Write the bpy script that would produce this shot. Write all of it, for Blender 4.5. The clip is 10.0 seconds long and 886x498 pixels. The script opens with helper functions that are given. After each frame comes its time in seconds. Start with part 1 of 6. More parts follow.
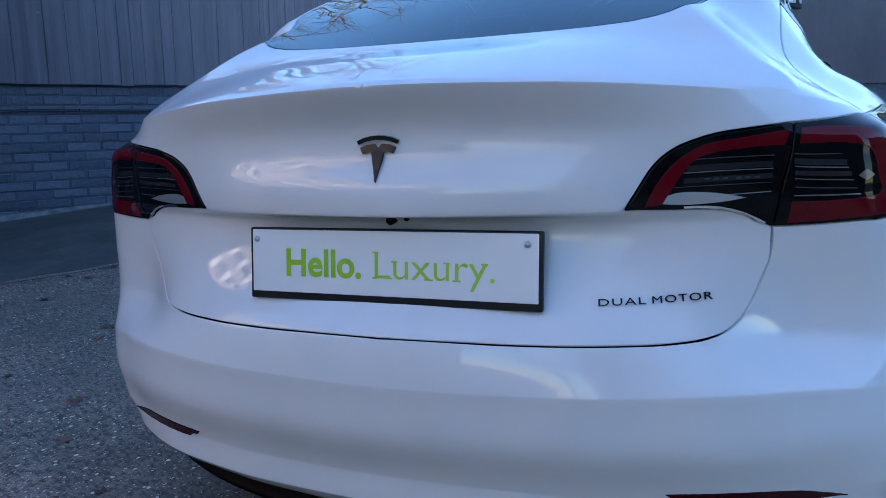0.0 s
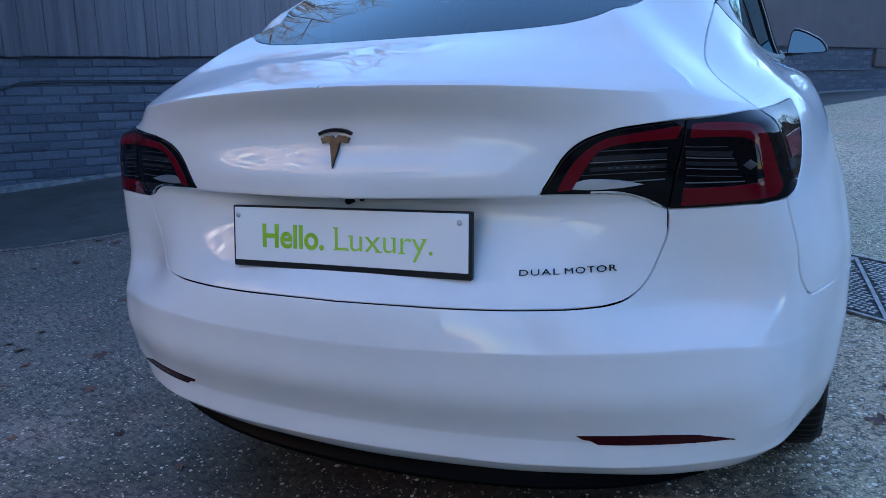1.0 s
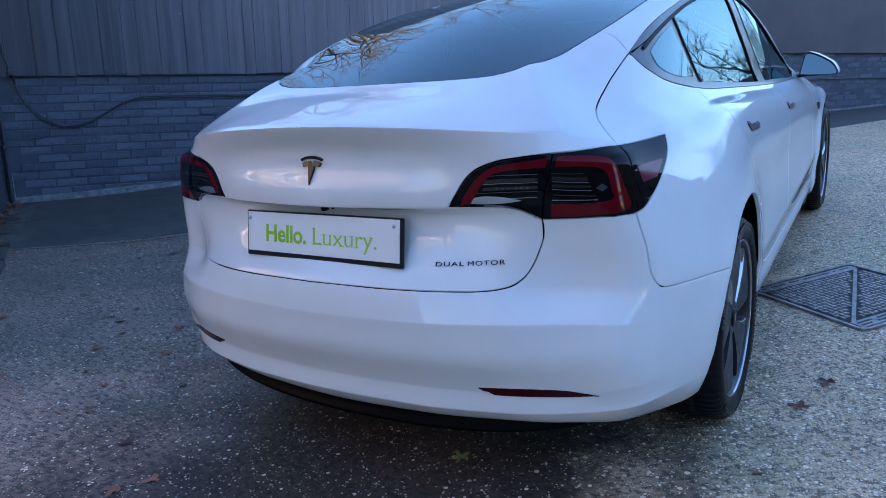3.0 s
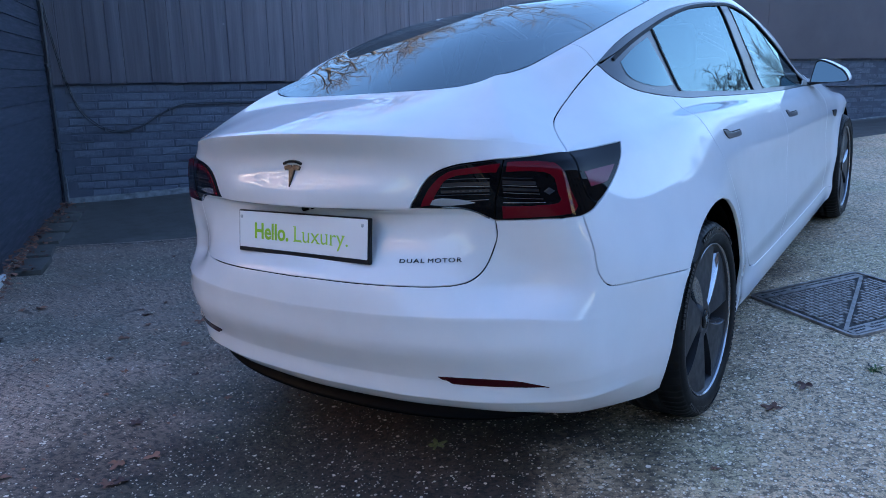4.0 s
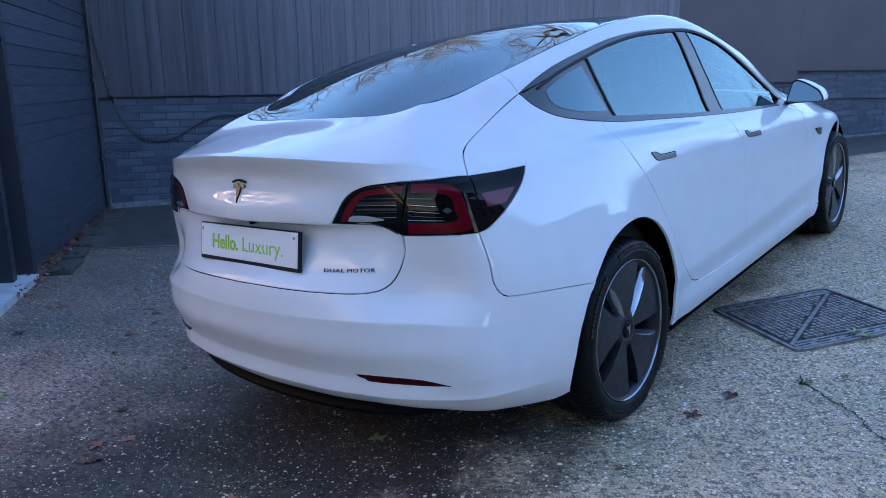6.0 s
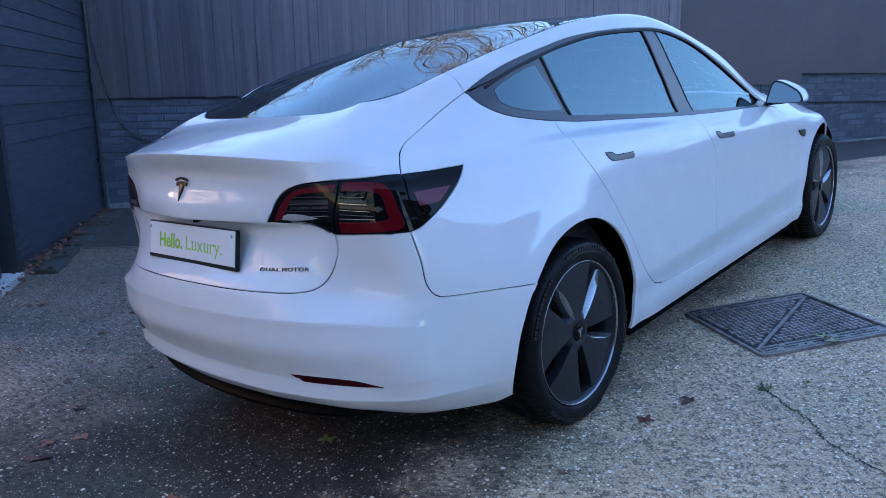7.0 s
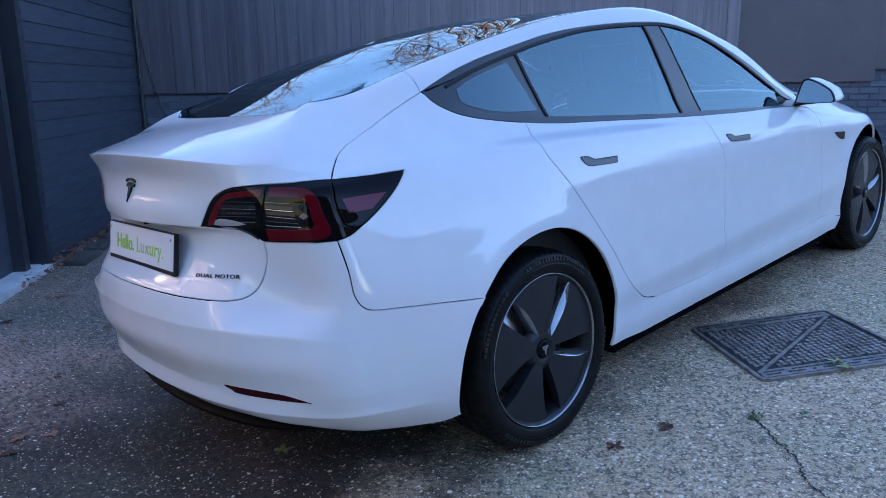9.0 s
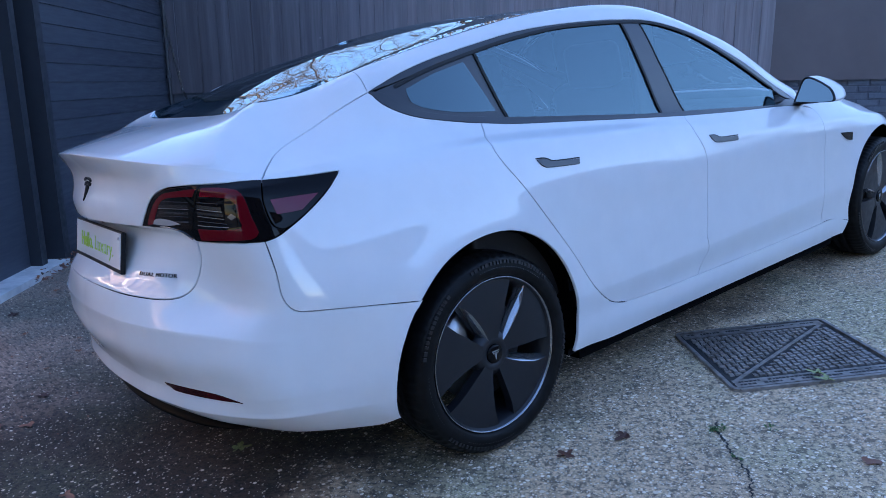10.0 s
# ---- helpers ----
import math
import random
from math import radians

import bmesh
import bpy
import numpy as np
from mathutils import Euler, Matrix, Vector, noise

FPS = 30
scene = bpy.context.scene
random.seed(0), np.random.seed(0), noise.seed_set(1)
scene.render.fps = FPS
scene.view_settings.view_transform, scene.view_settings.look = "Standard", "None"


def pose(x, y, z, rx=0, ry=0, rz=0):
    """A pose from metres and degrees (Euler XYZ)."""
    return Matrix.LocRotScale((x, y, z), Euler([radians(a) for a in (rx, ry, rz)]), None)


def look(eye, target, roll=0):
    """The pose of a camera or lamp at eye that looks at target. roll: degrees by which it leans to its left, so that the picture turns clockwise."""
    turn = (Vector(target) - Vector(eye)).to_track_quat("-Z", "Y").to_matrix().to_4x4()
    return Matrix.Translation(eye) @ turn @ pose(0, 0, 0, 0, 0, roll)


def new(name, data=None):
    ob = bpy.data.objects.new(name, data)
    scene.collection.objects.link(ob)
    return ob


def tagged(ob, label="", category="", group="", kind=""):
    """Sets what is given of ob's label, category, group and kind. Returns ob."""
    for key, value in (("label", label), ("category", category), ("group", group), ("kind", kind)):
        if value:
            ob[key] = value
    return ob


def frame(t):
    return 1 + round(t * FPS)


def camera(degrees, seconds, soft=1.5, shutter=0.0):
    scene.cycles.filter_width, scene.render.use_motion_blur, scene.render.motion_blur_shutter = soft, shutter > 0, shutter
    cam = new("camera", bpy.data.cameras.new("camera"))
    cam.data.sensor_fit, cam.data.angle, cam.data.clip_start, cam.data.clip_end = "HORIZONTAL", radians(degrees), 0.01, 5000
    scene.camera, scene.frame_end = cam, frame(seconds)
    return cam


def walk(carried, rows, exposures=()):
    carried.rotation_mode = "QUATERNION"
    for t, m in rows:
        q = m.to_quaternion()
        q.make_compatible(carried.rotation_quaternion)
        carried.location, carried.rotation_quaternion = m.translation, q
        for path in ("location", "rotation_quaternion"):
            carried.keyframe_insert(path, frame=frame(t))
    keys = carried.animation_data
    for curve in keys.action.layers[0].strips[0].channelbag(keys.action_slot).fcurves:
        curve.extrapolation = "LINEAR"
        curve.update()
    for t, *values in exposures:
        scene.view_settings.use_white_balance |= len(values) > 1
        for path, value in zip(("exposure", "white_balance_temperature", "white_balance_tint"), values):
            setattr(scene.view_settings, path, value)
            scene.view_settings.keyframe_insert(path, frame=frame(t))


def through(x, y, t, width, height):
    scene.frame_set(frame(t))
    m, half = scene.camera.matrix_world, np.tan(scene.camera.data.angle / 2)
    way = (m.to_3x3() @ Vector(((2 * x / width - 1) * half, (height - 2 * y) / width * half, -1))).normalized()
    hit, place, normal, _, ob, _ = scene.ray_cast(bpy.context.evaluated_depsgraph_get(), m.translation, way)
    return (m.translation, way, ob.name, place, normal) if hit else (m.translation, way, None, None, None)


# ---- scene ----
cam = camera(62.1, 10.0, soft=0.9)
# The yard slopes: UP is the plumb line as seen in the car's own axes (x right, y ahead, z up from its wheels).
UP = Vector((0.048, 0.068, 1.0)).normalized()
SLOPE = UP.rotation_difference(Vector((0, 0, 1))).to_matrix().to_4x4()
EXPOSURES = [(0.0, 2.22, 5140, 22), (1.0, 2.29, 5160, 23), (2.5, 2.39, 5240, 25), (5.5, 2.42, 5340, 28), (9.0, 2.42, 5400, 30), (10.0, 2.42, 5410, 31)]
PATH = [
    (0, (0.52, -0.974, 1.09), (-0.187, 0.833, 0.604), -4.0),
    (0.5, (0.608, -1.039, 1.127), (-0.142, 0.733, 0.58), -4.2),
    (1, (0.736, -1.091, 1.149), (-0.046, 0.659, 0.578), -4.3),
    (1.5, (0.866, -1.137, 1.177), (0.017, 0.581, 0.606), -4.6),
    (2, (1.001, -1.202, 1.192), (0.067, 0.475, 0.631), -4.9),
    (2.5, (1.147, -1.288, 1.217), (0.168, 0.366, 0.664), -5.0),
    (3, (1.29, -1.336, 1.24), (0.257, 0.29, 0.7), -5.1),
    (4.3, (1.632, -1.318, 1.24), (0.447, 0.211, 0.732), -5.4),
    (4.5, (1.677, -1.313, 1.244), (0.474, 0.204, 0.739), -5.4),
    (5, (1.8, -1.306, 1.254), (0.566, 0.189, 0.763), -5.5),
    (5.5, (1.907, -1.292, 1.278), (0.646, 0.183, 0.794), -5.5),
    (5.7, (1.949, -1.28, 1.283), (0.681, 0.189, 0.799), -5.5),
    (7, (2.173, -1.08, 1.238), (0.86, 0.354, 0.768), -5.4),
    (7.5, (2.21, -0.994, 1.226), (0.869, 0.414, 0.758), -5.4),
    (8, (2.241, -0.926, 1.22), (0.873, 0.455, 0.753), -5.3),
    (8.5, (2.288, -0.81, 1.218), (0.877, 0.529, 0.754), -5.4),
    (9, (2.347, -0.721, 1.214), (0.895, 0.574, 0.75), -5.4),
    (9.5, (2.424, -0.594, 1.199), (0.939, 0.664, 0.735), -5.4),
    (10, (2.535, -0.466, 1.189), (0.995, 0.726, 0.734), -5.6),
]
walk(cam, [(t, SLOPE @ look(eye, target, roll)) for t, eye, target, roll in PATH], exposures=EXPOSURES)


# ---- sky and sun: a clear winter day, the yard shaded by unseen blocks ----
SUN_TURN, SUN_HIGH = 74.0, 6.5
world = bpy.data.worlds.new("world")
scene.world = world
world.use_nodes = True
nt = world.node_tree
sky = nt.nodes.new("ShaderNodeTexSky")
sky.sky_type, sky.sun_disc = "NISHITA", False
sky.sun_elevation, sky.sun_rotation = radians(SUN_HIGH), radians(SUN_TURN)
sky.dust_density, sky.air_density, sky.ozone_density = 0.0, 1.0, 1.6
nt.nodes["Background"].inputs[1].default_value = 0.15
nt.links.new(sky.outputs[0], nt.nodes["Background"].inputs[0])
sun_from = Vector((math.sin(radians(SUN_TURN)) * math.cos(radians(SUN_HIGH)), math.cos(radians(SUN_TURN)) * math.cos(radians(SUN_HIGH)), math.sin(radians(SUN_HIGH))))
sun = new("sun", bpy.data.lights.new("sun", "SUN"))
sun.data.energy, sun.data.angle, sun.data.color = 5.0, radians(0.5), (1.0, 0.82, 0.58)
sun.matrix_world = look(sun_from * 60, (0, 0, 0))


# ---- materials ----
def material(name, colour, rough=0.5, metal=0.0, coat=0.0, spec=0.5):
    m = bpy.data.materials.new(name)
    m.use_nodes = True
    b = m.node_tree.nodes["Principled BSDF"]
    b.inputs["Base Color"].default_value = (*colour, 1)
    b.inputs["Roughness"].default_value, b.inputs["Metallic"].default_value = rough, metal
    b.inputs["Coat Weight"].default_value, b.inputs["Coat Roughness"].default_value = coat, 0.02
    b.inputs["Specular IOR Level"].default_value = spec
    return m


class Nodes:
    """Short hand for building node trees."""

    def __init__(self, m):
        self.t = m.node_tree
        self.b = self.t.nodes["Principled BSDF"]

    def node(self, kind, **values):
        n = self.t.nodes.new(kind)
        for k, v in values.items():
            n.inputs[k.replace("_", " ")].default_value = v
        return n

    def coords(self, what="Object"):
        return self.t.nodes.new("ShaderNodeTexCoord").outputs[what]

    def noise(self, co, scale, detail=4.0, rough=0.55, stretch=None):
        if stretch:
            mp = self.t.nodes.new("ShaderNodeMapping")
            mp.inputs["Scale"].default_value = stretch
            self.t.links.new(co, mp.inputs[0])
            co = mp.outputs[0]
        n = self.node("ShaderNodeTexNoise", Scale=scale, Detail=detail, Roughness=rough)
        self.t.links.new(co, n.inputs["Vector"])
        return n.outputs[0]

    def voronoi(self, co, scale, feature="F1", random=1.0):
        n = self.node("ShaderNodeTexVoronoi", Scale=scale, Randomness=random)
        n.feature = feature
        self.t.links.new(co, n.inputs["Vector"])
        return n

    def ramp(self, fac, stops):
        n = self.t.nodes.new("ShaderNodeValToRGB")
        e = n.color_ramp.elements
        while len(e) < len(stops):
            e.new(0.5)
        for el, (pos, col) in zip(e, stops):
            el.position = pos
            el.color = (*col, 1) if isinstance(col, tuple) else (col, col, col, 1)
        self.t.links.new(fac, n.inputs[0])
        return n.outputs[0]

    def mix(self, fac, a, b, how="MIX"):
        n = self.t.nodes.new("ShaderNodeMix")
        n.data_type, n.blend_type = "RGBA", how
        for sock, val in ((n.inputs[0], fac), (n.inputs[6], a), (n.inputs[7], b)):
            if isinstance(val, (int, float)):
                sock.default_value = val if sock.type == "VALUE" else (val, val, val, 1)
            elif isinstance(val, tuple):
                sock.default_value = (*val, 1)
            else:
                self.t.links.new(val, sock)
        return n.outputs[2]

    def math(self, op, a, b=0.0, c=0.0):
        n = self.t.nodes.new("ShaderNodeMath")
        n.operation = op
        for sock, val in zip(n.inputs, (a, b, c)):
            if isinstance(val, (int, float)):
                sock.default_value = val
            else:
                self.t.links.new(val, sock)
        return n.outputs[0]

    def bump(self, height, strength=0.3, distance=0.01, after=None):
        n = self.node("ShaderNodeBump", Strength=strength, Distance=distance)
        self.t.links.new(height, n.inputs["Height"])
        if after is not None:
            self.t.links.new(after, n.inputs["Normal"])
        return n.outputs[0]

    def put(self, **links):
        for k, v in links.items():
            self.t.links.new(v, self.b.inputs[k.replace("_", " ")])
        return self


PAINT = material("white_paint", (0.74, 0.74, 0.75), 0.42, 0, 1.0, 0.05)
n = Nodes(PAINT)
co = n.coords()
n.put(Base_Color=n.ramp(n.noise(co, 9, 5), [(0.3, (0.72, 0.72, 0.73)), (0.7, (0.755, 0.755, 0.765))]), Roughness=n.ramp(n.noise(co, 3.0, 4), [(0.3, 0.38), (0.7, 0.46)]))
n.put(Coat_Normal=n.bump(n.noise(co, 160, 1), 0.015, 0.0004))
n.b.inputs["Coat IOR"].default_value = 1.55
def pane(name, tint, ior, through):
    """Dark tinted glass: a clear dark body under a mirror film whose strength follows Fresnel's law."""
    m = bpy.data.materials.new(name)
    m.use_nodes = True
    t = m.node_tree
    t.nodes.remove(t.nodes["Principled BSDF"])
    clear, gloss, both, law = [t.nodes.new(k) for k in ("ShaderNodeBsdfTransparent", "ShaderNodeBsdfGlossy", "ShaderNodeMixShader", "ShaderNodeFresnel")]
    clear.inputs[0].default_value, gloss.inputs[0].default_value = (*through, 1), (*tint, 1)
    gloss.inputs["Roughness"].default_value, law.inputs["IOR"].default_value = 0.004, ior
    t.links.new(law.outputs[0], both.inputs[0])
    t.links.new(clear.outputs[0], both.inputs[1])
    t.links.new(gloss.outputs[0], both.inputs[2])
    t.links.new(both.outputs[0], t.nodes["Material Output"].inputs[0])
    return m


GLASS = pane("tinted_glass", (0.80, 0.94, 1.0), 1.55, (0.16, 0.18, 0.19))
SIDE_GLASS = pane("side_glass", (0.68, 0.93, 1.0), 2.1, (0.30, 0.34, 0.35))
VALANCE = material("gloss_black_plastic", (0.0012, 0.0012, 0.0015), 0.4, spec=0.04)
INNER = material("dark_inner", (0.004, 0.004, 0.0045), 0.95, spec=0.02)
TRIM = material("satin_black_trim", (0.022, 0.023, 0.026), 0.32, 0, 0.3)
SEAL = material("black_rubber_seal", (0.008, 0.008, 0.008), 0.7)
PLASTIC = material("black_plastic", (0.008, 0.008, 0.009), 0.42, spec=0.25)
n = Nodes(PLASTIC)
n.put(Normal=n.bump(n.noise(n.coords(), 700, 2), 0.25, 0.0005), Roughness=n.ramp(n.noise(n.coords(), 14, 4), [(0.3, 0.35), (0.7, 0.55)]))
LAMP_BLACK = material("lamp_black", (0.003, 0.003, 0.004), 0.03, 0, 0.0, 0.15)
LAMP_RED = material("lamp_red", (0.10, 0.0012, 0.006), 0.06, 0, 0.0, 0.22)
LAMP_PINK = material("lamp_side_red", (0.12, 0.014, 0.034), 0.15, 0, 0.0, 0.3)
LAMP_GREY = material("lamp_grey_bar", (0.07, 0.07, 0.08), 0.25, 0.5, 0.3)
LAMP_BAR = material("lamp_bright_bar", (0.30, 0.30, 0.31), 0.2, 0.7)
LAMP_DIM = material("lamp_dim_bar", (0.020, 0.020, 0.024), 0.25, 0.4)
LAMP_SKY_SHEEN = material("lamp_sky_sheen", (0.50, 0.51, 0.53), 0.15, 0.7)
REFLECTOR = material("reflector_red", (0.035, 0.001, 0.003), 0.2, 0, 0.0, 0.2)
CHROME = material("chrome", (0.75, 0.76, 0.78), 0.09, 1.0)
BADGE = material("dark_chrome", (0.016, 0.016, 0.018), 0.14, 0.5)
HANDLE = material("handle_grey", (0.045, 0.047, 0.053), 0.30, 0.3, 0.2)
SCREW = material("zinc", (0.45, 0.46, 0.48), 0.35, 0.9)
PLATE_WHITE = material("plate_white", (0.80, 0.81, 0.82), 0.28, 0, 1.0)
GREEN_BOLD = material("print_green", (0.32, 0.55, 0.012), 0.4)
GREEN_THIN = material("print_light_green", (0.38, 0.62, 0.05), 0.4)
RUBBER = material("tyre_rubber", (0.006, 0.006, 0.0065), 0.5, spec=0.14)
n = Nodes(RUBBER)
co = n.coords()
n.put(Base_Color=n.ramp(n.noise(co, 22, 6), [(0.35, (0.0045, 0.0045, 0.005)), (0.75, (0.011, 0.0107, 0.0105))]), Normal=n.bump(n.noise(co, 260, 3), 0.3, 0.001), Roughness=n.ramp(n.noise(co, 9, 4), [(0.3, 0.30), (0.7, 0.55)]))
SIDEWALL = material("moulded_rubber", (0.015, 0.015, 0.016), 0.32, spec=0.5)
RIM_DARK = material("satin_grey_wheel", (0.012, 0.013, 0.017), 0.42, 0.2, 0.05)
n = Nodes(RIM_DARK)
n.put(Roughness=n.ramp(n.noise(n.coords(), 30, 5), [(0.3, 0.33), (0.7, 0.50)]))
RIM_GLOSS = material("gloss_grey_wheel", (0.36, 0.37, 0.39), 0.10, 0.85, 0.8)
RIM_EDGE = material("machined_rim", (0.34, 0.35, 0.37), 0.22, 0.95)
MIRROR = material("mirror_silver", (0.20, 0.25, 0.255), 0.01, 1.0)
LINING = material("pale_lining", (0.46, 0.45, 0.43), 0.8)
SEAT = material("black_seat", (0.020, 0.020, 0.022), 0.6)

# painted masonry, weathered sheet, boards
def random_tint(n, low, high):
    """A shade between two colours for each object or loose piece."""
    r = n.t.nodes.new("ShaderNodeObjectInfo").outputs["Random"]
    g = n.t.nodes.new("ShaderNodeNewGeometry").outputs["Random Per Island"]
    return n.mix(n.math("FRACT", n.math("ADD", r, g)), low, high)


BRICK = material("painted_brick", (0.044, 0.049, 0.061), 0.42)
n = Nodes(BRICK)
co = n.coords("Generated")
wide = n.coords("Object")
tint = random_tint(n, (0.075, 0.087, 0.116), (0.130, 0.146, 0.182))
worn = n.ramp(n.noise(wide, 11, 6, 0.65), [(0.62, 0.0), (0.80, 1.0)])
n.put(Base_Color=n.mix(worn, tint, (0.120, 0.128, 0.150)), Roughness=n.ramp(n.noise(wide, 30, 4), [(0.3, 0.34), (0.7, 0.62)]))
n.put(Normal=n.bump(n.noise(wide, 75, 5, 0.6), 0.7, 0.005, n.bump(n.noise(wide, 14, 4), 0.7, 0.02)))
MORTAR = material("painted_mortar", (0.070, 0.079, 0.100), 0.6)
n = Nodes(MORTAR)
n.put(Normal=n.bump(n.noise(n.coords(), 120, 4), 0.5, 0.003), Base_Color=n.ramp(n.noise(n.coords(), 6, 5), [(0.3, (0.062, 0.072, 0.096)), (0.7, (0.095, 0.108, 0.138))]))
SHEET = material("weathered_dark_sheet", (0.084, 0.076, 0.082), 0.5)
n = Nodes(SHEET)
co = n.coords()
streak = n.noise(co, 6.5, 7, 0.68, (1.6, 1.6, 0.07))
fine = n.noise(co, 26.0, 5, 0.65, (1.5, 1.5, 0.06))
spots = n.ramp(n.voronoi(co, 2.6).outputs["Distance"], [(0.0, 1.0), (0.035, 0.0)])
tone = n.mix(n.ramp(streak, [(0.34, 0.0), (0.70, 1.0)]), random_tint(n, (0.112, 0.104, 0.118), (0.132, 0.122, 0.135)), (0.190, 0.174, 0.186))
tone = n.mix(n.ramp(fine, [(0.45, 0.0), (0.75, 0.55)]), tone, (0.094, 0.085, 0.096))
# the corner's shade put into the colour: sheets darken towards it, brighten away
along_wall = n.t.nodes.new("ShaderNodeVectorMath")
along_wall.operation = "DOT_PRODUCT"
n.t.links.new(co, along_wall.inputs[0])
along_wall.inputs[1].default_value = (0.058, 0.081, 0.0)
corner_light = n.ramp(n.math("ADD", along_wall.outputs["Value"], n.math("MULTIPLY", streak, 0.16)), [(0.0, 0.0), (0.30, 1.0)])
tone = n.mix(corner_light, n.mix(1.0, tone, (0.62, 0.62, 0.66), "MULTIPLY"), n.mix(1.0, tone, (1.55, 1.52, 1.50), "MULTIPLY"))
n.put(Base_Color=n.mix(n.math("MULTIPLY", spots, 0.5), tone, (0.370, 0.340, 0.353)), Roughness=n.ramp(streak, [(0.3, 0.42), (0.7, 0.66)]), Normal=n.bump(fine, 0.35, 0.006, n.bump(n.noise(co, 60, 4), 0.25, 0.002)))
PLASTER = material("smooth_painted_wall", (0.118, 0.098, 0.102), 0.55)
n = Nodes(PLASTER)
co = n.coords()
n.put(Base_Color=n.ramp(n.noise(co, 1.3, 6, 0.6), [(0.3, (0.111, 0.093, 0.098)), (0.7, (0.144, 0.121, 0.124))]), Roughness=n.ramp(n.noise(co, 4, 5), [(0.3, 0.45), (0.7, 0.65)]), Normal=n.bump(n.noise(co, 40, 4), 0.12, 0.003))
BOARD = material("painted_board", (0.042, 0.048, 0.062), 0.4)
n = Nodes(BOARD)
co = n.coords()
grain = n.noise(co, 14, 6, 0.6, (0.25, 0.25, 3.0))
n.put(Base_Color=n.mix(n.ramp(n.noise(co, 7, 6, 0.7), [(0.60, 0.0), (0.85, 1.0)]), random_tint(n, (0.042, 0.048, 0.066), (0.052, 0.060, 0.080)), (0.085, 0.095, 0.116)), Roughness=n.ramp(grain, [(0.3, 0.34), (0.7, 0.58)]), Normal=n.bump(grain, 0.3, 0.003))
DARK_METAL = material("dark_painted_metal", (0.036, 0.040, 0.050), 0.42, 0.2)
n = Nodes(DARK_METAL)
n.put(Roughness=n.ramp(n.noise(n.coords(), 18, 5), [(0.3, 0.3), (0.7, 0.6)]))
CABLE = material("black_cable", (0.05, 0.053, 0.06), 0.25)
PALE = material("pale_mortar", (0.30, 0.30, 0.29), 0.8)
n = Nodes(PALE)
n.put(Base_Color=n.ramp(n.noise(n.coords(), 16, 6), [(0.3, (0.07, 0.075, 0.075)), (0.7, (0.22, 0.225, 0.225))]))
KERB = material("pale_stone", (0.42, 0.43, 0.44), 0.7)
n = Nodes(KERB)
n.put(Base_Color=n.ramp(n.noise(n.coords(), 9, 6), [(0.3, (0.46, 0.46, 0.46)), (0.7, (0.72, 0.72, 0.71))]), Normal=n.bump(n.noise(n.coords(), 80, 4), 0.4, 0.003))

# the ground: worn asphalt full of pale chippings, damp in patches
ASPHALT = material("wet_asphalt", (0.06, 0.06, 0.06), 0.5, spec=0.3)
n = Nodes(ASPHALT)
co = n.coords()
big = n.noise(co, 0.55, 5, 0.6)
mid = n.noise(co, 3.2, 6, 0.62)
fine = n.noise(co, 95, 5, 0.7)
v1 = n.voronoi(co, 70)
v2 = n.voronoi(co, 150)
v3 = n.voronoi(co, 38)

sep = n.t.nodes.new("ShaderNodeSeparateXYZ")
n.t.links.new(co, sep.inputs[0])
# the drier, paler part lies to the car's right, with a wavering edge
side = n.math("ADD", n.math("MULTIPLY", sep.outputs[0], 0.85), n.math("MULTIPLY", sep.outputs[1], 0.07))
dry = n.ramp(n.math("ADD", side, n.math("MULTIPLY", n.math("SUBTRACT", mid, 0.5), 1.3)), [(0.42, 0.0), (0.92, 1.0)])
# far right, out of view, the pale tone ends to cut bounced light
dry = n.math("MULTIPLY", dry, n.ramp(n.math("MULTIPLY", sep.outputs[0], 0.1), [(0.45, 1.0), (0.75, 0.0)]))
def chips(v, radius, share, few):
    """Round chippings: cells of a pattern, of which only a share is filled, fewer on the damp side."""
    sep = n.t.nodes.new("ShaderNodeSeparateColor")
    n.t.links.new(v.outputs["Color"], sep.inputs[0])
    keep = n.math("LESS_THAN", sep.outputs[0], n.math("MULTIPLY_ADD", dry, share * (1 - few), share * few))
    size = n.math("MULTIPLY", sep.outputs[1], radius)
    return n.math("MULTIPLY", keep, n.math("LESS_THAN", v.outputs["Distance"], n.math("ADD", size, radius * 0.35))), sep.outputs[2]


c1, k1 = chips(v1, 0.34, 0.46, 0.22)
c2, k2 = chips(v2, 0.42, 0.39, 0.30)
c3, k3 = chips(v3, 0.24, 0.26, 0.12)
# dark band: damp with the car's shade painted in; paler left stands for sheen
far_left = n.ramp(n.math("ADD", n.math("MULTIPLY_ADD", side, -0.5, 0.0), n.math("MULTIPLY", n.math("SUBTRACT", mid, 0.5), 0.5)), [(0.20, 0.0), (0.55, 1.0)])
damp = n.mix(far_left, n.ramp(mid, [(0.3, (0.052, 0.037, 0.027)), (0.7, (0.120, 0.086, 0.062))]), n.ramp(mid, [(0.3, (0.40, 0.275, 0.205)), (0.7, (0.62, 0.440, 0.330))]))
